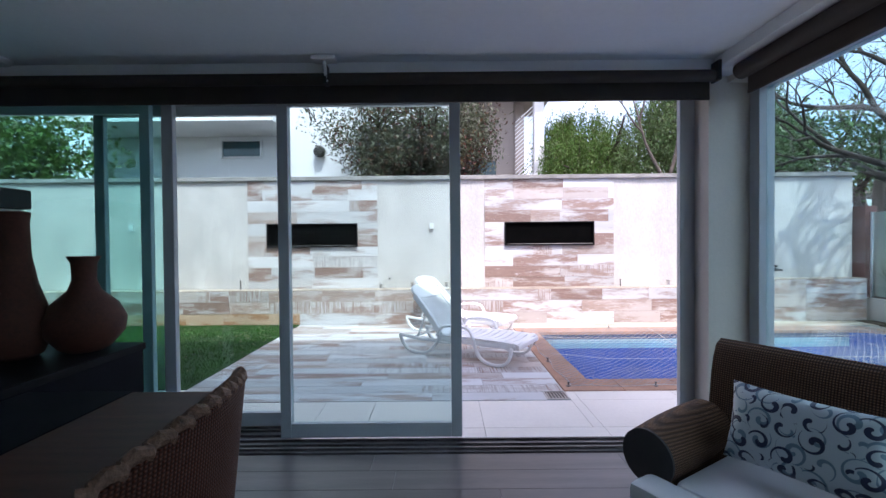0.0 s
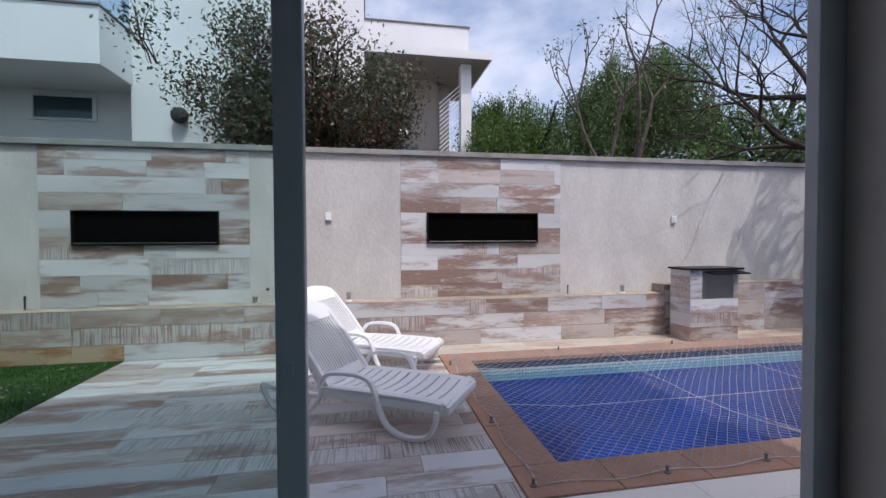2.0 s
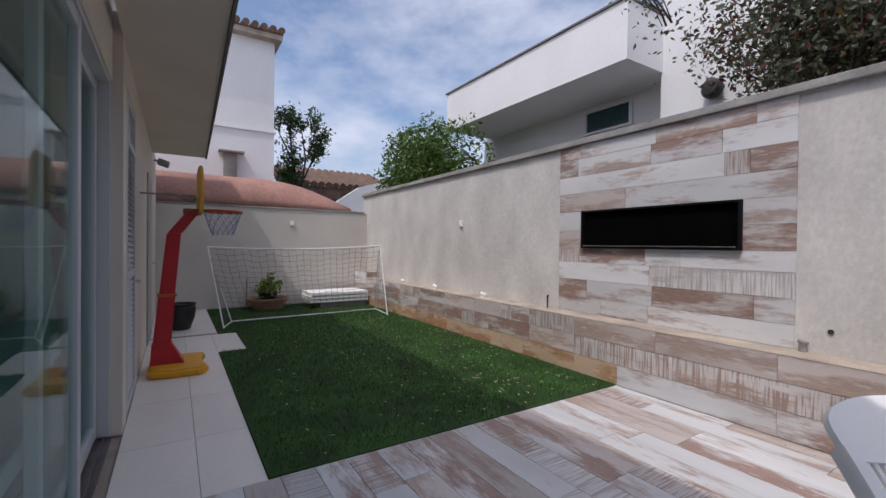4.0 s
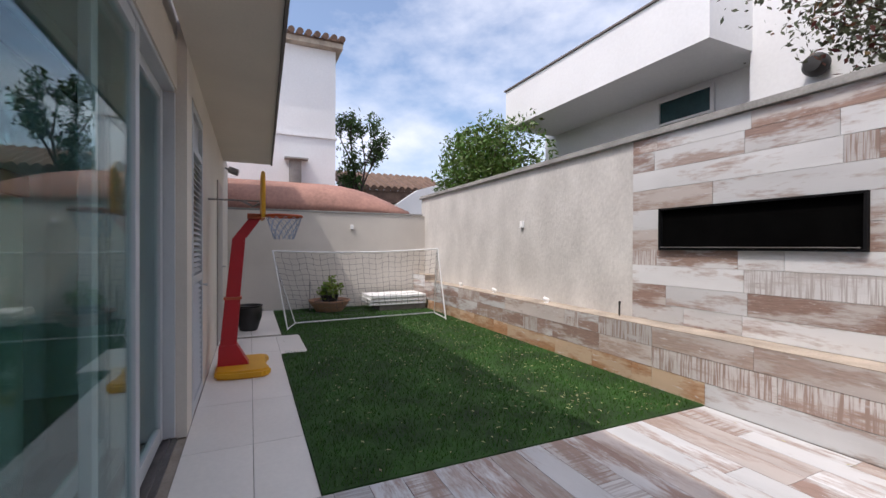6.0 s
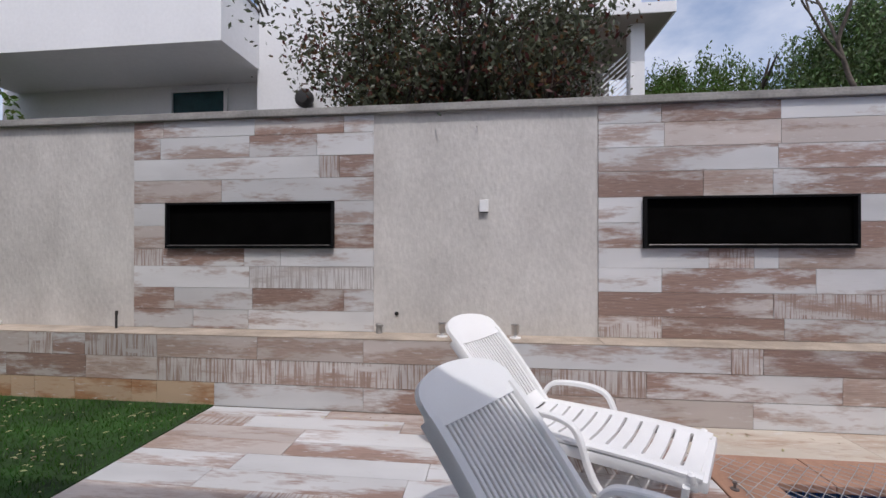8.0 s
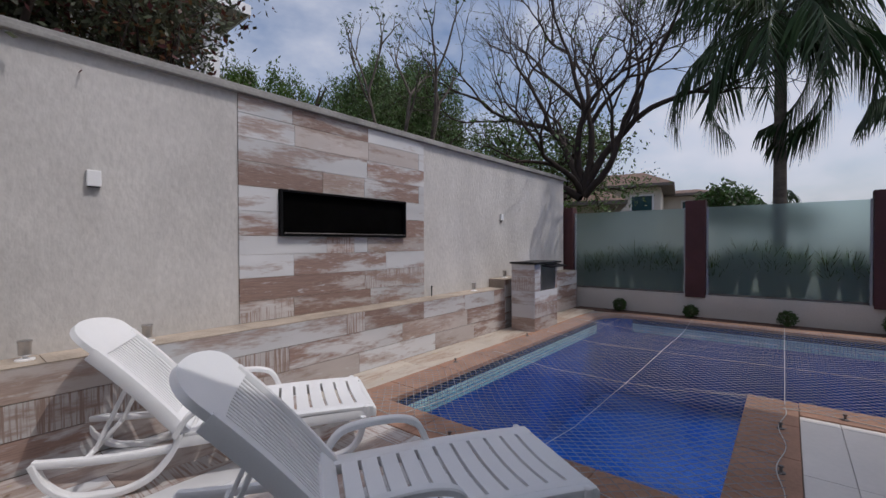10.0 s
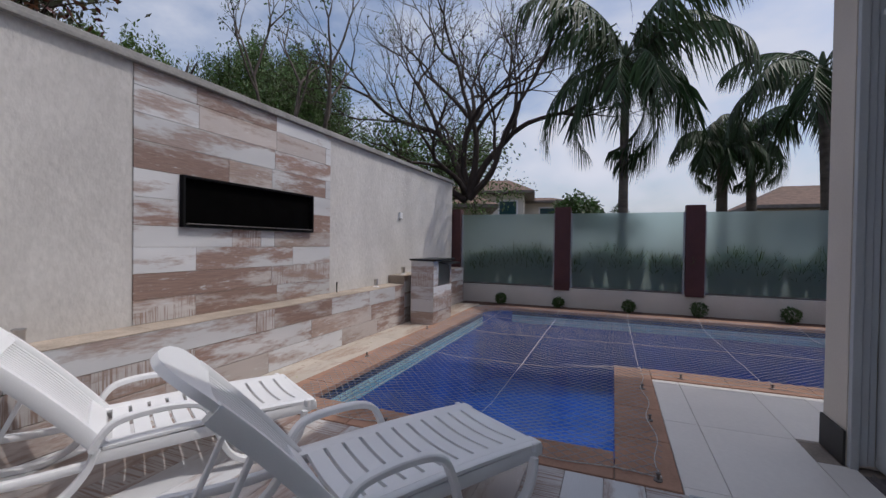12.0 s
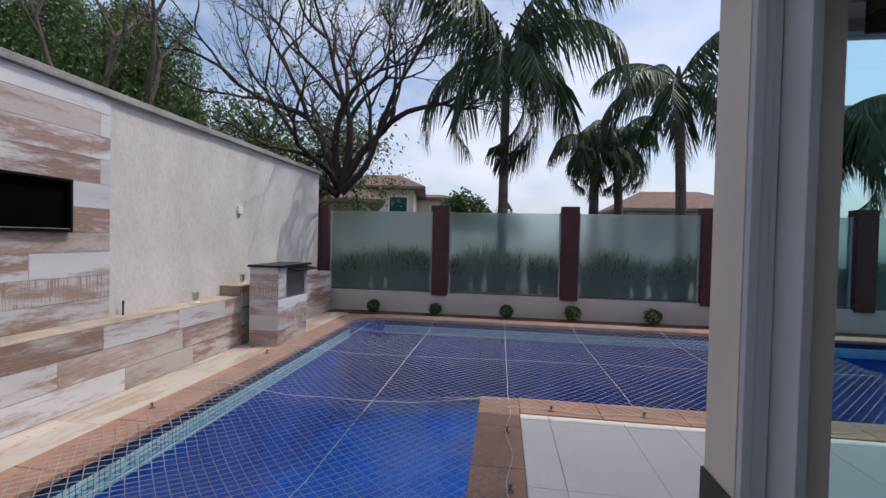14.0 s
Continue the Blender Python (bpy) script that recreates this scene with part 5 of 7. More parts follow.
post_seg("lower_post", (0, -0.12, 0.08), (0, -0.06, 0.80), 0.072, 0.082)
post_seg("upper_post", (0, -0.06, 0.80), (0, 0.0, 1.46), 0.062, 0.070)
post_seg("neck", (0, 0.0, 1.44), (0, 0.17, 1.68), 0.058, 0.066)
bm = bmesh.new()
box(bm, -0.078, 0.078, -0.148, 0.028, 0.785, 0.812, 0.004)
part("post_collar", bm, ORANGE, hoop)
bm = bmesh.new()
vs = [(-0.09, -0.205, 0.075), (0.09, -0.205, 0.075), (0.074, -0.192, 0.30), (-0.074, -0.192, 0.30), (-0.074, -0.02, 0.30), (0.074, -0.02, 0.30), (0.095, 0.10, 0.08), (-0.095, 0.10, 0.08)]
v = [bm.verts.new(p) for p in vs]
for q in ((0, 1, 2, 3), (3, 2, 5, 4), (4, 5, 6, 7), (7, 6, 1, 0), (1, 6, 5, 2), (0, 3, 4, 7)):
    bm.faces.new([v[i] for i in q])
part("post_foot", bm, RED, hoop)
bm = bmesh.new()
extrude_poly(bm, [(-0.36, 0), (0.36, 0), (0.38, 0.1), (0.36, 0.40), (0.22, 0.50), (-0.22, 0.50), (-0.36, 0.40), (-0.38, 0.1)], -0.02, 0.02)
bmesh.ops.bevel(bm, geom=bm.edges[:], offset=0.010, segments=2, affect="EDGES")
bd = part("backboard", bm, YELLOW, hoop, "yellow plastic backboard", True)
bd.matrix_basis = pose(0, 0.235, 1.66, 90, 0, 0)
bm = bmesh.new()
box(bm, -0.09, 0.09, 0.08, 0.26, 1.655, 1.715, 0.012)
part("rim_bracket", bm, ORANGE, hoop, "", True)
bm = bmesh.new()
RR = 0.19
tube(bm, [(RR * math.cos(a), 0.46 + RR * math.sin(a), 1.70) for a in [2 * math.pi * i / 28 for i in range(28)]], 0.016, 8, True)
part("rim", bm, ORANGE, hoop, "orange plastic rim", True)
bm = bmesh.new()
for k in range(12):
    for s in (1, -1):
        pts = []
        for i in range(8):
            f = i / 7
            a = 2 * math.pi * (k + s * f * 2.2) / 12
            r = RR * (1 - 0.45 * f)
            pts.append((r * math.cos(a), 0.46 + r * math.sin(a), 1.69 - 0.25 * f))
        tube(bm, pts, 0.004, 5)
part("hoop_net", bm, BLUE_NET, hoop, "blue and white cord net")
bm = bmesh.new()
tube(bm, [(-0.03, -0.30, 1.86), (-0.03, 0.20, 1.86)], 0.010, 8)
tube(bm, [(-0.03, 0.02, 1.86), (-0.03, 0.14, 1.80), (-0.03, 0.21, 1.84)], 0.014, 8)
part("wall_arm", bm, COPING_WALL, hoop, "thin grey metal arm", True)

pot = thing("flower_pot", pose(-6.54, 4.89, 0.022), "empty black glazed flower pot on the paving", "flower pot")
bm = bmesh.new()
lathe(bm, [(0.11, 0), (0.13, 0.01), (0.188, 0.20), (0.198, 0.32), (0.184, 0.370), (0.202, 0.382), (0.206, 0.40), (0.184, 0.402), (0.168, 0.375), (0.160, 0.23)], 32)
part("body", bm, POT_BLK, pot, "", True)
bm = bmesh.new()
lathe(bm, [(0.155, 0.23), (0.158, 0.245)], 24)
part("soil", bm, SOIL, pot)

bowl = thing("clay_planter", pose(-8.15, 6.42, 0.012), "shallow terracotta bowl with a small leafy plant", "planter")
bm = bmesh.new()
lathe(bm, [(0.22, 0), (0.27, 0.01), (0.38, 0.16), (0.41, 0.215), (0.425, 0.22), (0.425, 0.24), (0.39, 0.24), (0.36, 0.19)], 32)
part("body", bm, mat("pale_terracotta", (0.42, 0.23, 0.145), 0.85, spread=0.2, scale=4, bump=0.1), bowl, "", True)
bm = bmesh.new()
lathe(bm, [(0.36, 0.185), (0.365, 0.195)], 24)
part("soil", bm, SOIL, bowl)
bm = bmesh.new()
lathe(bm, [(0.12, 0.19), (0.15, 0.20), (0.19, 0.33), (0.195, 0.34), (0.17, 0.34), (0.15, 0.31)], 24)
part("inner_pot", bm, POT_BLK, bowl, "", True)
stub("garden_tap", -8.35, 6.05, 0.0, 0.62, 0.012, COPING_WALL, "thin grey standpipe by the end wall")

stack = thing("stacked_panels", pose(-8.05, 7.15, 0.010), "white panels stacked on a block at the lawn end", "panels")
bm = bmesh.new()
box(bm, -0.28, 0.34, 0.22, 1.26, 0.0, 0.12, 0.008)
part("support_block", bm, NEIGH_DK, stack)
for i in range(3):
    bm = bmesh.new()
    box(bm, -0.36, 0.36 + 0.01 * i, 0.0 + 0.012 * i, 1.27 - 0.008 * i, 0.122 + 0.074 * i, 0.180 + 0.074 * i, 0.006)
    if i < 2:
        box(bm, -0.33, 0.33, 0.04, 0.10, 0.181 + 0.074 * i, 0.195 + 0.074 * i)
        box(bm, -0.33, 0.33, 1.14, 1.20, 0.181 + 0.074 * i, 0.195 + 0.074 * i)
    part("panel", bm, PLASTIC, stack, "white flat panel")

# ---- doors in the facade ----
ld = thing("door_5", pose(-3.34, 4.452, 0), "closed white louvred aluminium door with a top vent", "door", "", "structure")
for a, b in ((-0.4, -0.33), (0.33, 0.4)):
    bm = bmesh.new()
    box(bm, a, b, 0, 0.05, 0.01, 2.5, 0.003)
    part("door_stile", bm, ALU, ld)
for c, d in ((0.01, 0.10), (1.05, 1.12), (2.12, 2.18), (2.44, 2.50)):
    bm = bmesh.new()
    box(bm, -0.33, 0.33, 0.002, 0.048, c, d, 0.003)
    part("door_rail", bm, ALU, ld)
for c, d in ((0.10, 1.05), (1.12, 2.12)):
    z = c + 0.02
    while z < d - 0.03:
        bm = bmesh.new()
        box(bm, -0.33, 0.33, -0.020, 0.020, -0.003, 0.003)
        s = part("louvre", bm, ALU, ld)
        s.matrix_basis = pose(0, 0.026, z + 0.012, -42, 0, 0)
        z += 0.046
bm = bmesh.new()
box(bm, -0.33, 0.33, 0.01, 0.02, 2.18, 2.44)
part("vent_panel", bm, CHROME, ld, "dull steel mesh panel")
bm = bmesh.new()
tube(bm, [(-0.36, 0.05, 1.0), (-0.36, 0.09, 1.0), (-0.27, 0.09, 1.0)], 0.009, 8)
part("lever_handle", bm, CHROME, ld, "", True)
gd = thing("door_6", pose(-6.05, FAC_Y + 0.002, 0), "closed plain grey metal door in the facade", "door", "", "structure")
bm = bmesh.new()
box(bm, -0.5, 0.5, 0, 0.018, 0.02, 2.25, 0.003)
part("door_leaf", bm, GREY_DOOR, gd)
bm = bmesh.new()
tube(bm, [(-0.42, 0.02, 1.05), (-0.42, 0.06, 1.05), (-0.32, 0.06, 1.05)], 0.009, 8)
part("lever_handle", bm, CHROME, gd, "", True)


def floodlight(m):
    t = thing("floodlight", m, "small grey floodlight under the eave", "floodlight", "floodlights on the house")
    bm = bmesh.new()
    box(bm, -0.11, 0.11, -0.02, 0.14, -0.045, 0.045, 0.012)
    part("housing", bm, COPING_WALL, t, "", True)
    bm = bmesh.new()
    box(bm, -0.095, 0.095, 0.141, 0.147, -0.036, 0.036)
    part("lens", bm, ALU, t)
    bm = bmesh.new()
    box(bm, -0.03, 0.03, -0.08, -0.021, -0.015, 0.015, 0.004)
    part("bracket", bm, COPING_WALL, t)
    return t


fl = floodlight(pose(2.93, 4.335, 2.92, -12, 0, 0))
copy_thing(fl, pose(-7.45, FAC_Y + 0.085, 2.70, -18, 0, 0))

# ---- the room: blinds, armchair, table, vases ----
bl = thing("roller_blind", pose(0, 3.90, 2.355), "brown roller blind wound up above the sliding doors", "roller blind", "roller blinds")
bm = bmesh.new()
tube(bm, [(-2.6, -0.05, 0.06), (2.66, -0.05, 0.06)], 0.036, 20)
part("fabric_roll", bm, BLIND, bl, "", True)
bm = bmesh.new()
box(bm, -2.6, 2.66, -0.012, -0.004, -0.05, 0.09)
part("fabric_flap", bm, BLIND, bl)
bm = bmesh.new()
box(bm, -2.6, 2.66, -0.016, 0.0, -0.075, -0.05, 0.003)
part("bottom_bar", bm, BLIND, bl)
for x in (-2.62, 0.27, 2.67):
    bm = bmesh.new()
    box(bm, x - 0.01, x + 0.01, -0.10, -0.022, 0.02, 0.14, 0.003)
    part("bracket", bm, BASEBOARD, bl)
bl2 = thing("roller_blind", pose(2.84, 0, 2.34), "brown roller blind wound up above the side window", "roller blind", "roller blinds")
bm = bmesh.new()
tube(bm, [(-0.06, 3.78, 0.075), (-0.06, -2.4, 0.075)], 0.05, 20)
part("fabric_roll", bm, BLIND, bl2, "", True)
bm = bmesh.new()
box(bm, -0.022, -0.006, -2.4, 3.78, -0.06, -0.035, 0.003)
part("bottom_bar", bm, BLIND, bl2)
bm = bmesh.new()
box(bm, -0.018, -0.010, -2.4, 3.78, -0.034, 0.09)
part("fabric_flap", bm, BLIND, bl2)
sp = thing("ceiling_hook", pose(0.27, 3.80, 2.529), "white bracket hanging from the ceiling", "bracket")
bm = bmesh.new()
box(bm, -0.07, 0.07, -0.04, 0.04, -0.025, 0.0, 0.004)
part("mount", bm, PLASTIC, sp)
bm = bmesh.new()
tube(bm, [(0, 0, -0.025), (0.005, 0, -0.08), (0.0, 0.015, -0.13), (0.012, 0.02, -0.14)], 0.010, 8)
part("arm", bm, PLASTIC, sp, "", True)
for x in (-1.7,):
    bm = bmesh.new()
    lathe(bm, [(0.055, 0.0), (0.075, 0.02), (0.075, 0.03)], 24)
    ob = part("ceiling_spot", bm, PLASTIC, None, "", True)
    ob.matrix_basis = pose(x, 3.78, 2.50)
    tagged(ob, "small white ceiling spot", "ceiling light")

# wicker armchair, facing into the room
AZ = math.degrees(math.atan2(-0.52, -0.86)) - 90
ch = thing("wicker_armchair", pose(2.52, 2.99, 0.0, 0, 0, AZ), "dark brown wicker armchair with rolled arms", "armchair")
bm = bmesh.new()
# back: a leaning panel that ends in a roll
prof = [(0.02, 0.10), (-0.03, 0.45), (-0.07, 0.72), (-0.09, 0.80), (-0.12, 0.86), (-0.17, 0.885), (-0.215, 0.865), (-0.225, 0.82), (-0.195, 0.785), (-0.155, 0.79)]
thick = 0.032
rings = []
for k in range(25):
    x = -0.43 + 0.86 * k / 24
    rings.append([bm.verts.new((x, y, z)) for y, z in prof] + [bm.verts.new((x, y - thick * (1 if i < 5 else 0.15), z - (0.0 if i < 5 else thick * 0.5))) for i, (y, z) in reversed(list(enumerate(prof)))])
n = len(rings[0])
for A, B in zip(rings, rings[1:]):
    for k in range(n):
        bm.faces.new((A[k], A[(k + 1) % n], B[(k + 1) % n], B[k]))
bm.faces.new(list(reversed(rings[0])))
bm.faces.new(rings[-1])
part("backrest", bm, WICKER, ch, "", True)
for s in (-1, 1):
    bm = bmesh.new()
    R = 0.122
    segs = 22
    rr = []
    for j in range(13):
        y = 0.0 + 0.48 * j / 12
        sw = 1.0 + 0.06 * math.sin(j / 12 * math.pi)
        rr.append([bm.verts.new((s * 0.42 + R * sw * math.cos(2 * math.pi * k / segs), y, 0.435 + 0.035 * (1 - j / 12) + R * sw * math.sin(2 * math.pi * k / segs))) for k in range(segs)])
    for A, B in zip(rr, rr[1:]):
        for k in range(segs):
            bm.faces.new((A[k], A[(k + 1) % segs], B[(k + 1) % segs], B[k]))
    bm.faces.new(list(reversed(rr[0])))
    part("armrest", bm, WICKER_ARM, ch, "", True)
    bm = bmesh.new()
    lathe(bm, [(0.105, 0), (0.122, 0.006), (0.122, 0.018), (0.105, 0.024)], 24)
    e = part("arm_front", bm, BASEBOARD, ch, "dark round arm end", True)
    e.matrix_basis = pose(s * 0.42, 0.475, 0.435, -90, 0, 0)
    bm = bmesh.new()
    box(bm, s * 0.42 - 0.05, s * 0.42 + 0.05, 0.02, 0.46, 0.06, 0.34, 0.01)
    part("side_panel", bm, WICKER, ch)
bm = bmesh.new()
box(bm, -0.37, 0.37, 0.40, 0.46, 0.06, 0.27, 0.01)
part("front_panel", bm, WICKER, ch)
for sx in (-0.4, 0.4):
    for yy in (0.05, 0.42):
        bm = bmesh.new()
        box(bm, sx - 0.03, sx + 0.03, yy - 0.03, yy + 0.03, 0.0, 0.07, 0.005)
        part("foot", bm, BASEBOARD, ch)
bm = bmesh.new()
box(bm, -0.295, 0.295, -0.02, 0.50, 0.27, 0.39, 0.035)
box(bm, -0.40, 0.40, 0.502, 0.66, 0.27, 0.39, 0.035)
cs = part("seat_cushion", bm, CUSHION, ch, "off-white seat cushion", True)

pl = thing("lumbar_pillow", pose(2.35, 2.86, 0.45, 0, 0, AZ) @ pose(0, 0, 0, 16, 0, 0), "white satin pillow with dark blue scroll print", "pillow")
bm = bmesh.new()
nx, nz = 22, 14
for side in (1, -1):
    g = []
    for i in range(nx + 1):
        row = []
        for j in range(nz + 1):
            a, b = -1 + 2 * i / nx, -1 + 2 * j / nz
            puff = 0.062 * max(0.0, (1 - a ** 4)) ** 0.6 * max(0.0, (1 - b ** 4)) ** 0.6
            pinch = 1 - 0.05 * (1 - abs(b) ** 2) * abs(a) ** 6
            pz = 1 - 0.07 * (1 - abs(a) ** 2) * abs(b) ** 6
            row.append(bm.verts.new((a * 0.262 * pinch, side * (puff + 0.001) + 0.005 * noise.noise((a * 3, b * 3, side)), 0.165 + b * 0.165 * pz)))
        g.append(row)
    for i in range(nx):
        for j in range(nz):
            bm.faces.new((g[i][j], g[i + 1][j], g[i + 1][j + 1], g[i][j + 1]))
bmesh.ops.remove_doubles(bm, verts=bm.verts[:], dist=0.0035)
part("cover", bm, SCROLL, pl, "", True)

# console, vases, refrigerator
con = thing("console_table", pose(-0.80, 2.68, 0.0), "black console table by the glass doors", "console table")
bm = bmesh.new()
box(bm, -0.75, 0.0, 0.0, 1.06, 0.78, 0.82, 0.006)
part("top", bm, SATIN_BLK, con)
bm = bmesh.new()
box(bm, -0.74, -0.012, 0.012, 1.05, 0.08, 0.778, 0.004)
part("cabinet", bm, NAVY, con)
for x in (-0.71, -0.05):
    for y in (0.05, 1.0):
        bm = bmesh.new()
        box(bm, x - 0.025, x + 0.025, y - 0.025, y + 0.025, 0.0, 0.079, 0.004)
        part("leg", bm, BASEBOARD, con)


def vase(m, profile, label):
    bm = bmesh.new()
    lathe(bm, profile, 36)
    ob = part("clay_vase", bm, CLAY, None, "", True)
    ob.matrix_basis = m
    tagged(ob, label, "vase", "clay vases on the console")


vase(pose(-1.00, 3.55, 0.82) @ Matrix.Diagonal((0.88, 0.88, 0.93, 1)), [(0.09, 0), (0.13, 0.02), (0.205, 0.11), (0.215, 0.19), (0.17, 0.28), (0.085, 0.36), (0.062, 0.42), (0.066, 0.52), (0.088, 0.56), (0.070, 0.56), (0.045, 0.5)], "round burnt-clay vase with a flared neck")
vase(pose(-1.23, 3.40, 0.82) @ Matrix.Diagonal((0.90, 0.90, 1.06, 1)), [(0.08, 0), (0.12, 0.02), (0.16, 0.12), (0.15, 0.22), (0.10, 0.36), (0.072, 0.50), (0.066, 0.66), (0.074, 0.71), (0.060, 0.715), (0.045, 0.6)], "tall slim burnt-clay bottle vase")
fr = thing("refrigerator", pose(-1.86, 3.30, 0), "grey refrigerator with a dark top", "refrigerator")
bm = bmesh.new()
box(bm, -0.3, 0.3, 0.0, 0.5, 0.03, 1.62, 0.02)
part("body", bm, GREY_DOOR, fr, "", True)
bm = bmesh.new()
box(bm, -0.32, 0.32, -0.05, 0.52, 1.622, 1.74, 0.015)
part("top", bm, BASEBOARD, fr)
bm = bmesh.new()
box(bm, -0.295, 0.295, -0.045, -0.003, 0.05, 1.60, 0.012)
part("door", bm, GREY_DOOR, fr, "", True)
bm = bmesh.new()
tube(bm, [(0.22, -0.05, 0.8), (0.23, -0.09, 0.9), (0.23, -0.09, 1.25), (0.22, -0.05, 1.35)], 0.012, 8)
part("handle", bm, BASEBOARD, fr, "", True)
for x in (-0.25, 0.25):
    bm = bmesh.new()
    box(bm, x - 0.03, x + 0.03, 0.05, 0.45, 0.0, 0.03)
    part("foot", bm, BASEBOARD, fr)

# dining table and rattan chair
tb = thing("dining_table", pose(-0.78, 1.2, 0.03), "red-brown wooden dining table with a black runner", "dining table")
bm = bmesh.new()
box(bm, 0.0, 0.86, 0.0, 1.80, 0.71, 0.75, 0.008)
part("tabletop", bm, WOOD, tb)
for x in (0.07, 0.79):
    for y in (0.08, 1.72):
        bm = bmesh.new()
        box(bm, x - 0.04, x + 0.04, y - 0.04, y + 0.04, -0.03, 0.71, 0.006)
        part("leg", bm, WOOD, tb)
bm = bmesh.new()
box(bm, -0.77, -0.33, 1.22, 2.99, 0.7805, 0.785)
tagged(part("table_runner", bm, NAVY), "black cloth runner on the wooden table", "runner")
rc = thing("rattan_chair", pose(0.15, 2.26, 0.0, 0, 0, 0) @ Matrix.Diagonal((1, 1, 1.045, 1)), "red-brown woven rattan dining chair drawn up to the table", "chair")
bm = bmesh.new()
nu, nv = 16, 10
for side in (0, 1):
    g = []
    for i in range(nu + 1):
        row = []
        for j in range(nv + 1):
            a, z = -1 + 2 * i / nu, 0.42 + 0.50 * j / nv
            x = 0.20 + 0.06 * (j / nv) - 0.09 * a * a + (0.028 if side else 0)
            row.append(bm.verts.new((x, a * 0.30, z + 0.05 * (j / nv) * (1 - a * a) + 0.02 * a * (j / nv))))
        g.append(row)
    for i in range(nu):
        for j in range(nv):
            bm.faces.new((g[i][j], g[i + 1][j], g[i + 1][j + 1], g[i][j + 1]))
bmesh.ops.bridge_loops(bm, edges=[e for e in bm.edges if e.is_boundary])
part("backrest", bm, RATTAN, rc, "", True)
bm = bmesh.new()
pts = []
for i in range(41):
    a = -1 + i / 20
    pts.append((0.27 - 0.09 * a * a + 0.008 * math.sin(i * 2.1), a * 0.30, 0.925 + 0.05 * (1 - a * a) + 0.02 * a + 0.006 * math.cos(i * 2.1)))
tube(bm, pts, 0.017, 8)
part("top_braid", bm, BRAID, rc, "", True)
bm = bmesh.new()
box(bm, -0.22, 0.22, -0.25, 0.25, 0.38, 0.44, 0.015)
part("seat", bm, RATTAN, rc)
for x in (-0.18, 0.19):
    for y in (-0.22, 0.22):
        bm = bmesh.new()
        box(bm, x - 0.02, x + 0.02, y - 0.02, y + 0.02, 0.0, 0.39, 0.004)
        part("leg", bm, WOOD, rc)

# ---- neighbouring houses ----
nb = thing("neighbour_house", pose(0, 0, 0), "white modern two-storey house behind the garden wall", "house")
def nb_part(name, material, *dims, label="", parent=None):
    return part(name, boxes(*dims), material, parent or nb, label)


nb_part("main_wall", NEIGH, (-2.65, 1.25, 11.1, 15.5, -0.05, 7.6))
nb_part("recessed_wall", NEIGH, (-7.6, -2.65, 11.55, 14.0, -0.05, 4.05))
nb_part("balcony_box", NEIGH, (-7.3, -2.62, 10.2, 11.55, 4.03, 4.88), label="white projecting balcony box")
nb_part("upper_wall", NEIGH, (-7.6, -2.65, 11.56, 14.0, 4.06, 4.95))
nb_part("drip_edge", NEIGH_DK, (-7.34, -2.60, 10.17, 11.5, 4.885, 4.915))
nb_part("main_cap", NEIGH_DK, (-2.68, 1.28, 11.07, 15.5, 7.605, 7.65))
wn_ = nb_part("window", NEIGH, (-4.43, -4.37, 11.50, 11.549, 3.50, 3.95), (-3.46, -3.40, 11.50, 11.549, 3.50, 3.95), (-4.37, -3.46, 11.50, 11.549, 3.91, 3.95), (-4.37, -3.46, 11.50, 11.549, 3.50, 3.54))
nb_part("pane", mat("dark_teal_window", (0.02, 0.06, 0.07), 0.08, spread=0.2), (-4.37, -3.46, 11.535, 11.548, 3.54, 3.91), parent=wn_)
TEAL = bpy.data.materials["dark_teal_window"]
bm = bmesh.new()
lathe(bm, [(0.02, 0), (0.10, 0.02), (0.135, 0.08), (0.135, 0.14), (0.09, 0.20), (0.02, 0.21)], 20)
gl_ = part("round_lamp", bm, BASEBOARD, nb, "dark round wall lamp", True)
gl_.matrix_basis = pose(-1.86, 11.1, 3.53, 90, 0, 0)
# porch wing
nb_part("porch_wall", PORCH, (0.2, 3.55, 16.6, 18.5, -0.05, 6.50))
nb_part("porch_roof", PORCH, (0.2, 4.80, 14.78, 18.5, 6.51, 6.62))
nb_part("porch_fascia", NEIGH, (0.2, 4.83, 14.74, 14.778, 6.49, 6.72), (4.80, 4.83, 14.78, 18.5, 6.49, 6.72))
nb_part("parapet", NEIGH, (0.2, 4.25, 15.2, 18.5, 6.63, 7.55))
nb_part("parapet_cap", NEIGH_DK, (0.2, 4.28, 15.17, 18.5, 7.551, 7.59))
nb_part("porch_column", NEIGH, (4.02, 4.33, 15.2, 15.5, -0.05, 6.505))
nb_part("porch_side_wall", PORCH, (3.56, 4.0, 16.9, 17.0, -0.05, 6.505))
for i in range(20):
    bm = bmesh.new()
    box(bm, -0.42, 0.42, -0.012, 0.012, -0.016, 0.016)
    s = part("lattice_slat", bm, NEIGH, nb)
    s.matrix_basis = pose(3.72, 15.4, 3.2 + 0.13 * i, 0, -42, 0)
nb_part("porch_window", TEAL, (1.0, 2.9, 16.54, 16.598, 2.9, 4.35))
bm = bmesh.new()
lathe(bm, [(0.02, 0), (0.10, 0.03), (0.15, 0.13), (0.10, 0.23), (0.02, 0.26)], 20)
pg = part("porch_globe", bm, PLASTIC, nb, "white globe lamp", True)
pg.matrix_basis = pose(2.33, 15.2, 4.30)
bm = bmesh.new()
tube(bm, [(2.33, 15.2, 4.55), (2.33, 15.2, 6.515)], 0.012, 6)
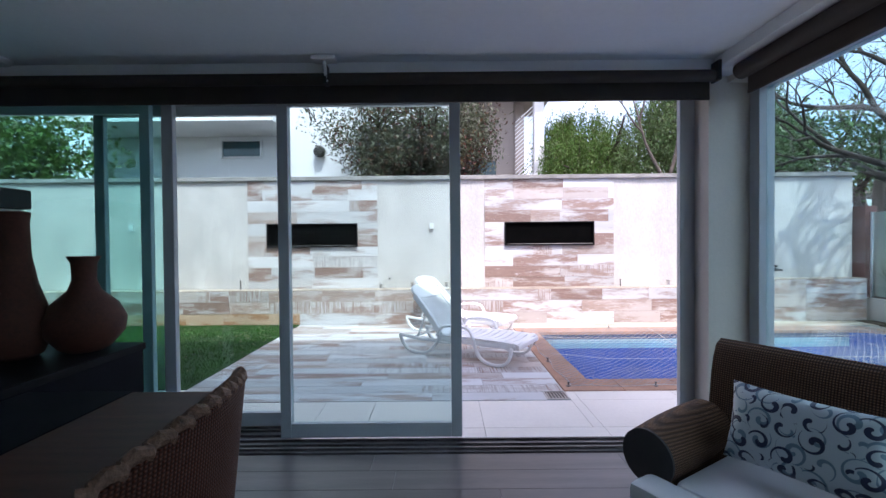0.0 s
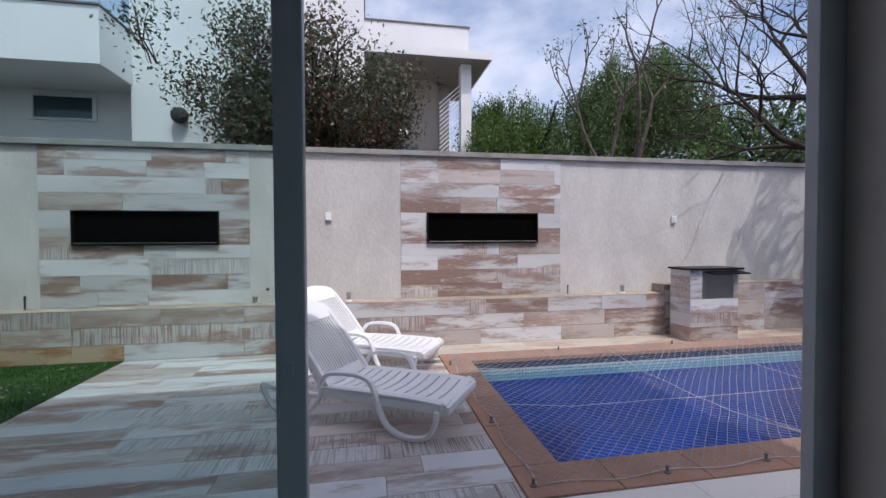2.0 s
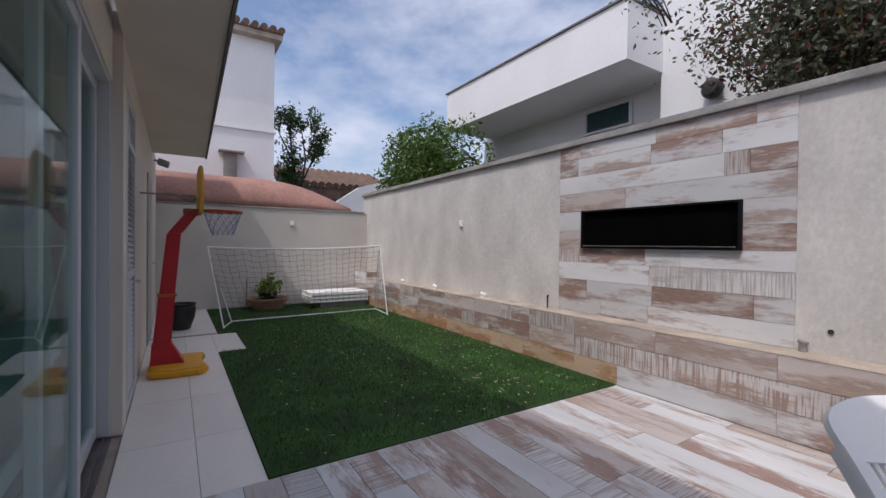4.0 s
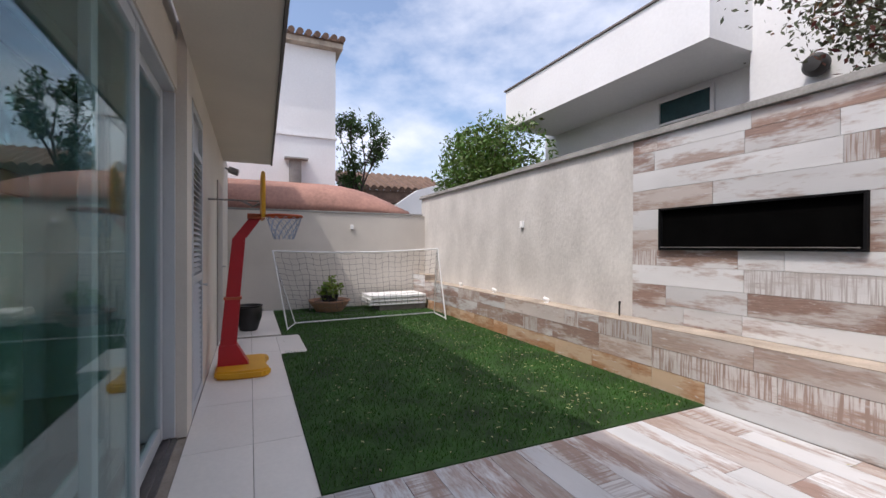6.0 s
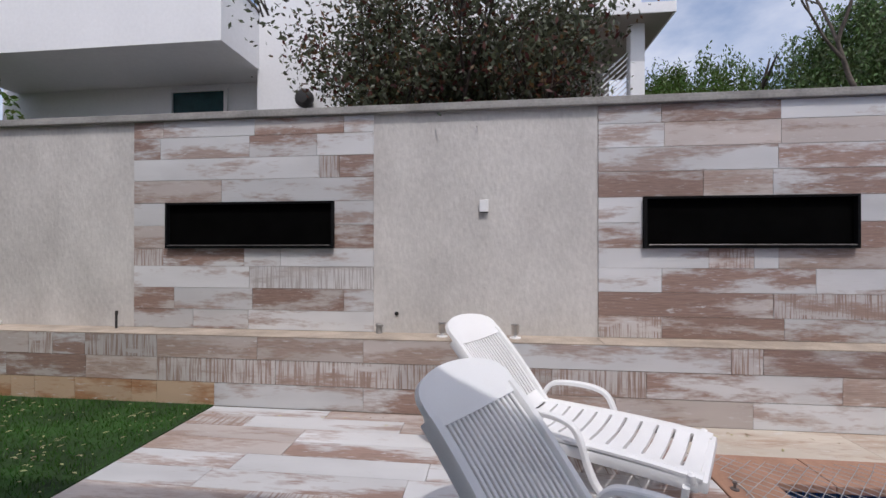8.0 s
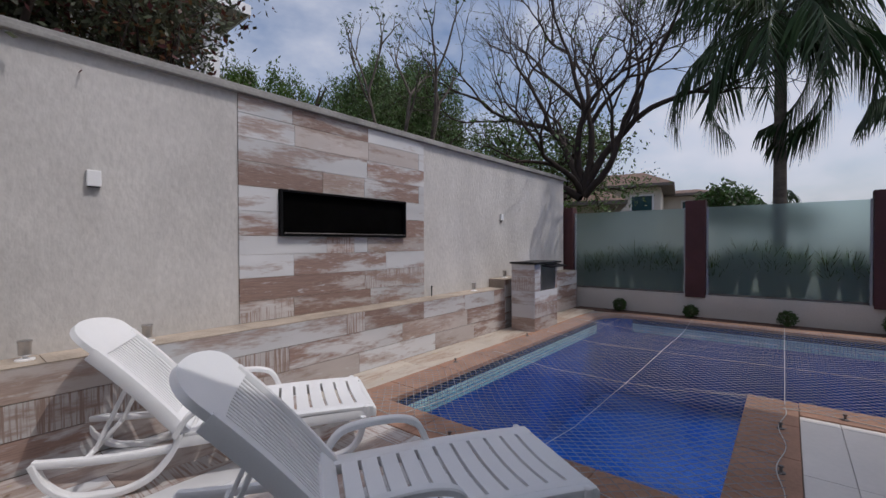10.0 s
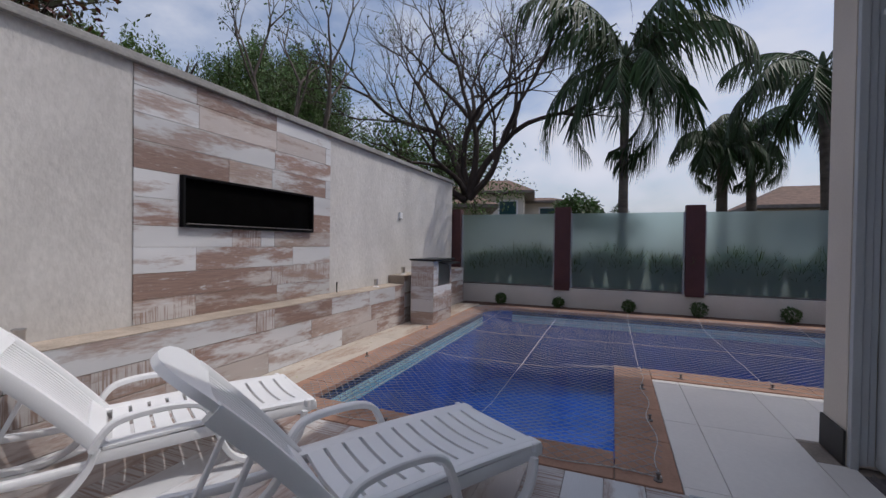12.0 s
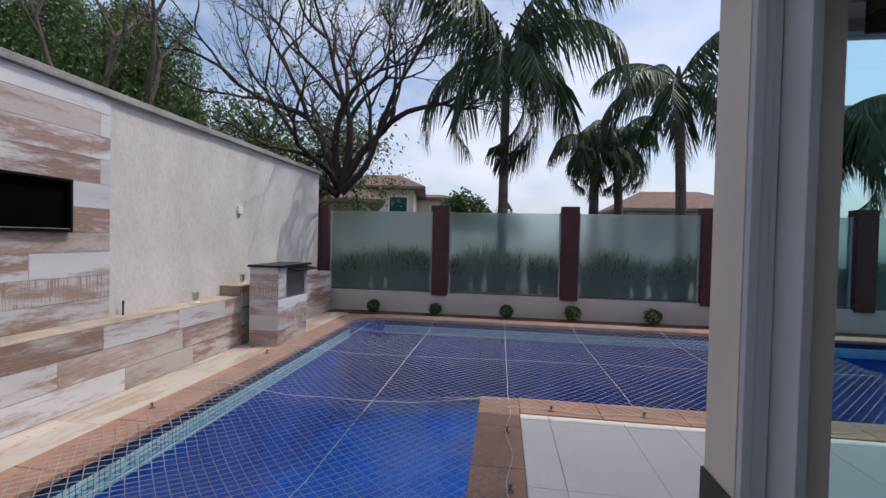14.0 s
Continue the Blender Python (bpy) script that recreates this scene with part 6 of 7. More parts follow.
part("globe_rod", bm, BASEBOARD, nb)

wh = thing("white_house", pose(0, 0, 0), "tall white house with a clay-tiled eave", "house")
part("wall", boxes((-17.0, -11.0, 1.0, 7.05, -0.05, 6.72)), NEIGH, wh)
part("ledge", boxes((-17.0, -10.96, 1.0, 7.09, 4.30, 4.36)), NEIGH, wh)
part("eave_board", boxes((-17.3, -10.75, 0.8, 7.2, 6.725, 6.86)), SANDSTONE, wh)
rf = part("roof", boxes((-17.3, -10.74, 0.8, 7.22, 6.862, 6.90)), ROOF_TILE, wh)
for i in range(30):
    bm = bmesh.new()
    y = 0.9 + i * 0.216
    tube(bm, [(-10.62, y, 6.93), (-12.4, y, 7.42)], 0.085, 8)
    part("roof_tile_row", bm, ROOF_TILE, rf, "", True)
part("vent_hood", boxes((-10.99, -10.72, 5.72, 6.30, 3.64, 3.68)), COPING_WALL, wh, "grey metal hood")
part("vent_box", boxes((-10.99, -10.85, 5.84, 6.14, 3.05, 3.635)), COPING_WALL, wh)

bm = bmesh.new()
sec = [(-8.84 - 1.15 * (1 - math.cos(a)), 2.16 + 0.74 * math.sin(a)) for a in [math.pi / 2 * i / 8 for i in range(9)]] + [(-11.0, 2.98)]
ends = 8.45
prev = None
NB = 14
for k in range(NB + 1):
    f = k / NB
    y = 3.2 + (ends - 3.2) * f
    drop = 1 - 0.75 * max(0.0, (f - 0.62) / 0.38) ** 2.2
    ring = [bm.verts.new((x, y, 2.14 + (z - 2.14) * drop)) for x, z in sec]
    if prev:
        for i in range(len(sec) - 1):
            bm.faces.new((prev[i], prev[i + 1], ring[i + 1], ring[i]))
    prev = ring
red = tagged(part("barrel_roof", bm, ROOF_RED, None, "", True), "faded red barrel-shaped sheet roof behind the end wall", "roof")
so = red.modifiers.new("thickness", "SOLIDIFY")
so.thickness = 0.04
bm = bmesh.new()
extrude_poly(bm, [(0, 0), (3.2, 0), (3.2, 1.0), (1.6, 2.1), (0, 2.6)], -0.1, 0.1)
gb = part("gable_wall", bm, NEIGH)
gb.matrix_basis = pose(-13.5, 12.0, 1.3, 90, 0, -90)
tagged(gb, "white sloping wall of a house behind the yard", "wall")
bm = bmesh.new()
for i in range(16):
    tube(bm, [(-16.0, 8.3 + 0.3 * i, 3.75), (-18.5, 8.3 + 0.3 * i, 4.7)], 0.14, 6)
box(bm, -18.6, -16.1, 8.2, 13.0, 3.2, 3.7)
tagged(part("tiled_roof", bm, ROOF_TILE, None, "", True), "clay-tiled roof of a house far behind the yard", "roof")


def far_house(m, w, h, roof_h, label, wins):
    t = thing("far_house", m, label, "house", "houses beyond the fence")
    part("wall", boxes((0, 6.0, -w / 2, w / 2, -0.05, h)), HOUSE_WALL, t)
    bm = bmesh.new()
    A = [(-0.8, -w / 2 - 0.7, h), (6.8, -w / 2 - 0.7, h), (6.8, w / 2 + 0.7, h), (-0.8, w / 2 + 0.7, h), (3.0, -w / 4, h + roof_h), (3.0, w / 4, h + roof_h)]
    v = [bm.verts.new(p) for p in A]
    for q in ((0, 3, 5, 4), (1, 4, 5, 2), (0, 4, 1), (3, 2, 5), (0, 1, 2, 3)):
        bm.faces.new([v[i] for i in q])
    part("roof", bm, ROOF_TILE, t)
    part("eave", boxes((-0.82, 6.82, -w / 2 - 0.72, w / 2 + 0.72, h - 0.16, h - 0.005)), NEIGH_DK, t)
    for y, z in wins:
        wi = part("window", boxes((-0.06, -0.002, y - 0.65, y + 0.65, z - 0.55, z + 0.55)), NEIGH, t)
        part("pane", boxes((-0.075, -0.062, y - 0.55, y + 0.55, z - 0.45, z + 0.45)), TEAL, wi)
    return t


far_house(pose(27, 13.2, 0, 0, 0, 10), 4.4, 4.7, 1.2, "cream house with a dark hipped tile roof beyond the fence", [(-1.2, 3.6), (0.9, 3.6)])
far_house(pose(33, 10.9, 0, 0, 0, 5), 2.8, 4.6, 0.6, "pale two-storey house far beyond the fence", [(-0.6, 3.6)])
far_house(pose(25, -4.6, 0, 0, 0, 0), 6.6, 3.3, 1.3, "cream house with a shallow roof beyond the palms", [(1.8, 2.2)])
far_house(pose(17.5, 13.5, 0, 0, 0, 20), 5.0, 3.0, 1.3, "low house with a brown tile roof behind the bare tree", [(0.5, 1.8)])

# ---- trees ----
def mesh_from(name, verts, faces, material, parent=None, label="", smooth=False):
    me = bpy.data.meshes.new(name)
    me.from_pydata(verts, [], faces)
    me.materials.append(material)
    if smooth:
        me.polygons.foreach_set("use_smooth", [True] * len(me.polygons))
    ob = new(name, me)
    if parent:
        ob.parent = parent
    if label:
        ob["label"] = label
    return ob


def limb_mesh(V, F, pts, radii, seg):
    """Adds one tapering limb to the lists."""
    base = len(V)
    n = len(pts)
    for i, p in enumerate(pts):
        d = (pts[min(n - 1, i + 1)] - pts[max(0, i - 1)]).normalized()
        u = d.cross(Vector((0.31, 0.17, 0.93)))
        u = u.normalized() if u.length > 1e-3 else Vector((1, 0, 0))
        w = d.cross(u)
        for k in range(seg):
            a = 2 * math.pi * k / seg
            V.append(p + radii[i] * (math.cos(a) * u + math.sin(a) * w))
    for i in range(n - 1):
        for k in range(seg):
            F.append((base + i * seg + k, base + i * seg + (k + 1) % seg, base + (i + 1) * seg + (k + 1) % seg, base + (i + 1) * seg + k))


def grow(rng, V, F, tips, p, d, length, r, depth, spread, lift, wob, kids, shrink, seg=7):
    n = 6
    pts, radii = [p.copy()], [r]
    cur, dr = p.copy(), d.normalized()
    for i in range(n):
        dr = (dr + Vector((rng.uniform(-wob, wob), rng.uniform(-wob, wob), rng.uniform(-wob, wob) + lift))).normalized()
        cur = cur + dr * (length / n)
        pts.append(cur.copy())
        radii.append(r * (1 - 0.42 * (i + 1) / n) if depth or r > 0.12 else r * (1 - 0.8 * (i + 1) / n))
    limb_mesh(V, F, pts, radii, max(3, seg))
    if depth == 0:
        for q in pts[2:]:
            tips.append((q, dr))
        return
    if depth <= 1:
        tips.append((pts[4], dr))
    k = rng.choice(kids)
    ph = rng.uniform(0, 6.28)
    for i in range(k):
        a = ph + 2 * math.pi * i / k + rng.uniform(-0.5, 0.5)
        side = dr.cross(Vector((0.2, 0.3, 0.93))).normalized()
        other = dr.cross(side)
        sp = spread * rng.uniform(0.7, 1.25)
        nd = (dr * math.cos(sp) + (side * math.cos(a) + other * math.sin(a)) * math.sin(sp)).normalized()
        at = pts[-1] if i < 2 else pts[rng.choice((3, 4, 5))]
        grow(rng, V, F, tips, at, nd, length * shrink * rng.uniform(0.8, 1.2), r * 0.56 if i else r * 0.62, depth - 1, spread, lift, wob, kids, shrink, seg - 1)


def leaf_blades(rng, V, F, centre, count, cloud, size, droop=0.0, slim=0.42):
    for _ in range(count):
        c = centre + Vector((rng.gauss(0, cloud), rng.gauss(0, cloud), rng.gauss(0, cloud * 0.8)))
        d = Vector((rng.uniform(-1, 1), rng.uniform(-1, 1), rng.uniform(-1, 0.7) - droop)).normalized()
        s = d.cross(Vector((rng.uniform(-1, 1), rng.uniform(-1, 1), rng.uniform(-1, 1)))).normalized()
        L = size * rng.uniform(0.6, 1.3)
        b = len(V)
        V.extend((c - d * L * 0.5, c + s * L * slim * 0.5, c + d * L * 0.5, c - s * L * slim * 0.5))
        F.append((b, b + 1, b + 2, b + 3))


def tree(name, m, label, seed, stems, depth, length, r, spread, lift, wob, kids, shrink, leaf, per_tip, cloud, size, bark, droop=0.0, extra=None, slim=0.42, thin=1.0, front=-99.0, cone=None):
    rng = random.Random(seed)
    t = thing(name, m, label, "tree")
    V, F, tips = [], [], []
    for s in stems:
        grow(rng, V, F, tips if len(s) < 4 else [], Vector(s[0]), Vector(s[1]), length * s[2], r * s[2] if len(s) < 4 else s[4], depth if len(s) < 4 else s[3], spread, lift, wob, kids, shrink)
    if cone:
        F = [f for f in F if all(cone[0] - cone[1] * (V[i].z - 3.2) < V[i].x < cone[2] + cone[3] * (V[i].z - 3.2) for i in f)]
    mesh_from("trunk", V, F, bark, t, "", True)
    LV, LF = [], []
    EV, EF = [], []
    for q, d in tips:
        if rng.random() > thin or q.y < front:
            continue
        if cone and not cone[0] - cone[1] * (q.z - 3.2) < q.x < cone[2] + cone[3] * (q.z - 3.2):
            continue
        if extra and rng.random() < extra[1]:
            leaf_blades(rng, EV, EF, q, per_tip, cloud, size, droop, slim)
        else:
            leaf_blades(rng, LV, LF, q, per_tip, cloud, size, droop, slim)
    if LF:
        mesh_from("crown", LV, LF, leaf, t)
    if EF:
        mesh_from("crown_patch", EV, EF, extra[0], t)
    return t


# dense olive tree just behind the wall
tree("olive_tree", pose(0.0, 10.15, -0.03), "dense dark olive-leaved tree with several stems behind the wall", 11,
     [((-0.2, 0, 0), (-0.14, 0.02, 1), 1.0), ((0.1, 0.1, 0), (0.10, -0.02, 1), 1.0), ((-0.3, 0.05, 0), (-0.17, 0.1, 1), 0.95), ((0.35, 0.1, 0), (0.30, 0.05, 1), 0.95), ((0.1, 0.2, 0), (0.2, 0.25, 1), 0.95), ((0.5, 0.0, 0), (0.42, 0.0, 1), 0.85)],
     3, 2.3, 0.050, 0.62, 0.03, 0.18, (3, 4, 5), 0.62, LEAF_DK, 36, 0.18, 0.074, BARK, 0.25, (LEAF_RED, 0.16), 0.46, 0.95, -1.0, (-0.95, 1.05, 1.9, 0.3))
# bright shrub over the wall by the lawn
def shrub(name, m, label, seed, rx, ry, rz_, n, leaf, size, bark_h):
    rng = random.Random(seed)
    t = thing(name, m, label, "bush")
    V, F = [], []
    for k in range(7):
        a = rng.uniform(0, 6.28)
        limb_mesh(V, F, [Vector((0.1 * math.cos(a), 0.1 * math.sin(a), 0)), Vector((0.2 * math.cos(a), 0.2 * math.sin(a), bark_h * 0.6)), Vector((rx * 0.6 * math.cos(a), ry * 0.6 * math.sin(a), bark_h + rz_ * rng.uniform(-0.2, 0.5)))], [0.05, 0.035, 0.01], 6)
    mesh_from("stems", V, F, BARK, t, "", True)
    LV, LF = [], []
    for _ in range(n):
        u = rng.random() ** 0.45
        a, b = rng.uniform(0, 6.28), math.acos(rng.uniform(-1, 1))
        p = Vector((rx * u * math.sin(b) * math.cos(a), ry * u * math.sin(b) * math.sin(a), bark_h + rz_ * u * math.cos(b)))
        k = 1 + 0.28 * noise.noise(p * 1.7 + Vector((seed, 0, 0)))
        leaf_blades(rng, LV, LF, Vector((p.x * k, p.y * k, bark_h + (p.z - bark_h) * k)), 6, 0.07, size)
    mesh_from("foliage", LV, LF, leaf, t)
    return t


shrub("garden_bush", pose(-7.75, 9.85, -0.03), "large bright green leafy bush showing over the garden wall", 4, 1.95, 0.8, 1.2, 2100, LEAF_LT, 0.11, 3.15)
shrub("slim_bush", pose(-12.4, 7.8, -0.03), "upright dark green bush beside the white house", 9, 0.42, 0.4, 1.3, 300, LEAF_MID, 0.13, 3.3)
tree("slim_tree", pose(-12.3, 7.9, -0.03), "slim tree with upright leafy shoots beside the white house", 21, [((0, 0, 2.6), (0.0, 0.05, 1), 1.0), ((0.1, 0.1, 2.6), (0.15, 0.25, 1), 0.9), ((0, -0.1, 2.6), (0.0, 0.5, 0.9), 0.8)], 2, 1.5, 0.05, 0.4, 0.10, 0.10, (2, 3), 0.6, LEAF_MID, 20, 0.10, 0.13, BARK)

# bare, dark, wide-branched tree at the fence corner
tree("bare_tree", pose(9.45, 8.80, -0.03), "large almost leafless tree with dark spreading branches", 36,
     [((0, 0, 0), (-0.02, 0.03, 1), 1.62, 0, 0.17), ((-0.03, 0.04, 2.3), (-0.15, 0.80, 0.62), 1.05), ((0.0, 0.05, 2.42), (-0.10, 0.28, 1), 1.12), ((0.02, 0.02, 2.45), (-0.25, -0.12, 1), 1.08), ((0.0, 0.0, 2.4), (-0.15, -0.62, 0.82), 1.15), ((0.0, -0.03, 2.35), (-0.25, -1.0, 0.62), 1.0), ((0.0, 0.0, 2.45), (0.1, -0.3, 1.0), 1.1), ((0.03, 0.05, 2.4), (0.6, 0.3, 0.9), 0.9), ((0.0, 0.0, 2.42), (-0.7, 0.25, 0.8), 0.85)],
     6, 1.62, 0.090, 0.50, 0.03, 0.20, (2, 3, 3), 0.72, LEAF_LT, 2, 0.10, 0.08, BARK, 0.2, None, 0.45, 0.03)
# pale sapling in front of the weeping tree
tree("pale_sapling", pose(6.6, 11.9, -0.03), "slender pale-barked tree with few leaves", 52,
     [((0, 0, 0), (0.03, 0.0, 1), 1.0), ((0.0, 0.02, 2.9), (-0.4, 0.1, 0.9), 0.55), ((0.0, 0.02, 2.8), (0.45, 0.0, 0.9), 0.6)], 3, 3.1, 0.085, 0.46, 0.05, 0.13, (2, 3, 3), 0.55, LEAF_MID, 3, 0.08, 0.09, BARK_G, 0.2, None, 0.42, 0.35)


def weeping(name, m, label, seed, rx, ry, h0, h1, strands, leaf):
    """A crown of hanging strings of small leaves on arching limbs."""
    rng = random.Random(seed)
    t = thing(name, m, label, "tree")
    V, F, tips = [], [], []
    grow(rng, V, F, tips, Vector((0, 0, 0)), Vector((0, 0, 1)), h0, 0.2, 2, 0.7, 0.02, 0.12, (3, 4), 0.62)
    mesh_from("trunk", V, F, BARK, t, "", True)
    LV, LF = [], []
    hubs = [(rng.uniform(0, 6.28), rng.random() ** 0.5, rng.gauss(0, 0.35)) for _ in range(60)]
    for _ in range(strands):
        a, u, rise = rng.choice(hubs)
        a, u = a + rng.gauss(0, 0.16), abs(u + rng.gauss(0, 0.08))
        lump = 1 + 0.30 * noise.noise((math.cos(a) * 1.6, math.sin(a) * 1.6, seed))
        x, y = rx * u * math.cos(a) * lump, ry * u * math.sin(a) * lump
        top = h0 + (h1 - h0) * math.sqrt(max(0.02, 1 - u * u)) * (0.86 + 0.3 * noise.noise((x * 0.8, y * 0.8, 3.0)))
        top += rise + rng.gauss(0, 0.16)
        L = rng.uniform(0.7, 2.4)
        c = Vector((x, y, top))
        k = int(L / 0.10)
        sway = Vector((rng.uniform(-0.03, 0.03), rng.uniform(-0.03, 0.03), -0.10))
        for i in range(k):
            c = c + sway
            leaf_blades(rng, LV, LF, c, 4, 0.055, 0.10, 0.7, 0.34)
    mesh_from("crown", LV, LF, leaf, t)
    return t


weeping("weeping_tree", pose(9.4, 14.8, -0.03), "weeping pepper tree with hanging green foliage", 3, 3.3, 2.2, 3.4, 7.2, 1750, LEAF_WEEP)
weeping("weeping_tree", pose(5.6, 16.0, -0.03), "lower bright green tree behind the neighbour's porch", 8, 2.4, 1.8, 3.0, 6.0, 1200, LEAF_LT)
tree("feathery_tree", pose(11.6, 11.6, -0.03), "spreading dark green feathery tree behind the garden wall", 61,
     [((0, 0, 0), (0.05, 0, 1), 1.0), ((0.1, 0, 1.0), (-0.5, -0.2, 0.8), 0.8), ((0, 0, 1.2), (0.5, -0.4, 0.8), 0.8)], 3, 2.6, 0.14, 0.62, 0.0, 0.13, (3, 4), 0.62, LEAF_WEEP, 15, 0.30, 0.12, BARK, 0.1)
tree("feathery_tree", pose(14.5, 13.0, -0.03), "bright green spreading tree beyond the bare tree", 66,
     [((0, 0, 0), (0.0, 0.05, 1), 1.0), ((0.1, 0, 1.0), (-0.3, -0.5, 0.8), 0.8)], 3, 1.9, 0.12, 0.62, 0.0, 0.13, (3, 4), 0.62, LEAF_LT, 20, 0.28, 0.13, BARK, 0.1)
shrub("far_bush", pose(18.0, 6.9, -0.03), "round dark green tree far beyond the fence", 14, 1.1, 1.1, 0.8, 420, LEAF_MID, 0.2, 2.55)


# ---- palms ----
def palm(name, m, label, seed, h, r, frond, count, droop, material, lean=(0, 0), hanging=()):
    rng = random.Random(seed)
    t = thing(name, m, label, "palm tree", "palms beyond the fence")
    V, F = [], []
    pts, rad = [], []
    for i in range(13):
        f = i / 12
        pts.append(Vector((lean[0] * f * f, lean[1] * f * f, h * f)))
        rad.append(r * (1.25 - 0.35 * f + 0.03 * (i % 2)))
    limb_mesh(V, F, pts, rad, 12)
    mesh_from("trunk", V, F, BARK_G, t, "", True)
    top = pts[-1]
    V, F = [], []
    limb_mesh(V, F, [top - Vector((0, 0, 0.25)), top + Vector((0, 0, 0.1)), top + Vector((0, 0, 0.55))], [r * 1.1, r * 1.25, r * 0.25], 10)
    mesh_from("crown_shaft", V, F, LEAF_PALM, t, "", True)
    fronds = [(2 * math.pi * k / count + rng.uniform(-0.25, 0.25), rng.uniform(-0.35, 1.35), frond * rng.uniform(0.85, 1.12)) for k in range(count)]
    for a, up, L in fronds + list(hanging):
        V, F = [], []
        cur, ang = top + Vector((0, 0, 0.2)), up
        spine = [cur.copy()]
        n = 26
        out = Vector((math.cos(a), math.sin(a), 0))
        for i in range(n):
            ang -= droop / n * (0.6 + 1.0 * i / n)
            cur = cur + (out * math.cos(ang) + Vector((0, 0, math.sin(ang)))) * (L / n)
            spine.append(cur.copy())
        limb_mesh(V, F, spine, [0.022 * (1 - 0.85 * i / n) for i in range(n + 1)], 4)
        side = Vector((-math.sin(a), math.cos(a), 0))
        for i in range(4, n + 1):
            d = (spine[i] - spine[i - 1]).normalized()
            f = i / n
            ll = L * 0.27 * (0.45 + 0.85 * math.sin(math.pi * min(1, f * 0.9 + 0.08)))
            for s in (-1, 1):
                for q in (0.0, 0.5):
                    p = spine[i] - d * (L / n) * q
                    way = (d * 0.55 + side * s * rng.uniform(0.45, 0.8) + Vector((0, 0, -rng.uniform(0.5, 1.4)))).normalized()
                    b = len(V)
                    w = d * 0.022
                    V.extend((p - w, p + w, p + way * ll * 0.6 + w * 0.7 + Vector((0, 0, -0.02)), p + way * ll + Vector((0, 0, -ll * 0.35)), p + way * ll * 0.6 - w * 0.7 + Vector((0, 0, -0.02))))
                    F.append((b, b + 1, b + 2, b + 3, b + 4))
        mesh_from("frond", V, F, material, t)
    return t


palm("palm_tree", pose(9.25, 5.33, -0.03), "tall palm with a slim trunk and heavy drooping fronds", 5, 4.95, 0.085, 2.75, 17, 1.85, LEAF_PALM, (0, 0), ((-1.62, -0.75, 2.55), (-1.45, -0.62, 2.45), (-1.8, -0.85, 2.3)))
palm("palm_tree", pose(10.6, 1.45, -0.03), "palm with arching feathery fronds", 6, 4.8, 0.10, 2.3, 12, 1.6, LEAF_PALM, (0.2, 0.1))
palm("palm_tree", pose(13.4, 2.75, -0.03), "shorter palm with a bushy crown", 7, 3.9, 0.13, 1.75, 15, 2.3, LEAF_PALM)
palm("palm_tree", pose(14.5, 1.75, -0.03), "palm with a bushy dark crown", 17, 4.3, 0.12, 1.75, 15, 2.3, LEAF_PALM, (-0.3, 0.2))
palm("palm_tree", pose(11.4, -1.75, -0.03), "thick dark palm close behind the fence", 23, 3.7, 0.16, 2.3, 30, 2.3, LEAF_PALM)
palm("palm_tree", pose(22.0, 5.6, -0.03), "small palm far beyond the fence", 18, 2.3, 0.12, 2.0, 13, 1.8, LEAF_PALM)

# ---- planting by the pool ----
def clump(m, seed, h, spread, n, material, name, label, group):
    rng = random.Random(seed)
    V, F = [], []
    for _ in range(n):
        a = rng.uniform(0, 6.28)
        b0 = Vector((rng.uniform(-0.06, 0.06), rng.uniform(-0.06, 0.06), 0))
        L, k = h * rng.uniform(0.6, 1.15), spread * rng.uniform(0.3, 1.0)
        out = Vector((math.cos(a), math.sin(a), 0))
        sd = Vector((-math.sin(a), math.cos(a), 0)) * 0.008
        b = len(V)
        p1, p2 = b0 + out * k * 0.35 + Vector((0, 0, L * 0.65)), b0 + out * k + Vector((0, 0, L * (1.0 - 0.25 * k)))
        V.extend((b0 - sd, b0 + sd, p1 + sd, p1 - sd, p2))
        F.append((b, b + 1, b + 2, b + 3))
        F.append((b + 3, b + 2, b + 4))
    ob = mesh_from(name, V, F, material)
    ob.matrix_basis = m
    return tagged(ob, label, "grass clump", group)


rng = random.Random(99)
for i in range(44):
    y = 8.4 - i * 0.24
    clump(pose(8.60 + rng.uniform(0, 0.05), y + rng.uniform(-0.06, 0.06), 0.335), 200 + i, rng.uniform(0.70, 0.98), 0.40, 230, LEAF_LT, "grass_clump", "tall green grass clump behind the frosted glass", "grass clumps behind the fence")


def ball_shrub(m, seed, r):
    rng = random.Random(seed)
    t = thing("ball_shrub", m, "small clipped round shrub in the mulch bed", "shrub", "clipped shrubs by the pool")
    V, F = [], []
    limb_mesh(V, F, [Vector((0, 0, 0)), Vector((0, 0, r))], [0.012, 0.006], 6)
    mesh_from("stem", V, F, BARK, t)
    V, F = [], []
    for _ in range(420):
        a, b = rng.uniform(0, 6.28), math.acos(rng.uniform(-1, 1))
        u = r * rng.uniform(0.72, 1.05)
        leaf_blades(rng, V, F, Vector((u * math.sin(b) * math.cos(a), u * math.sin(b) * math.sin(a), r * 1.02 + u * 0.92 * math.cos(b))), 2, 0.008, 0.032, 0, 0.6)
    mesh_from("foliage", V, F, LEAF_MID, t)


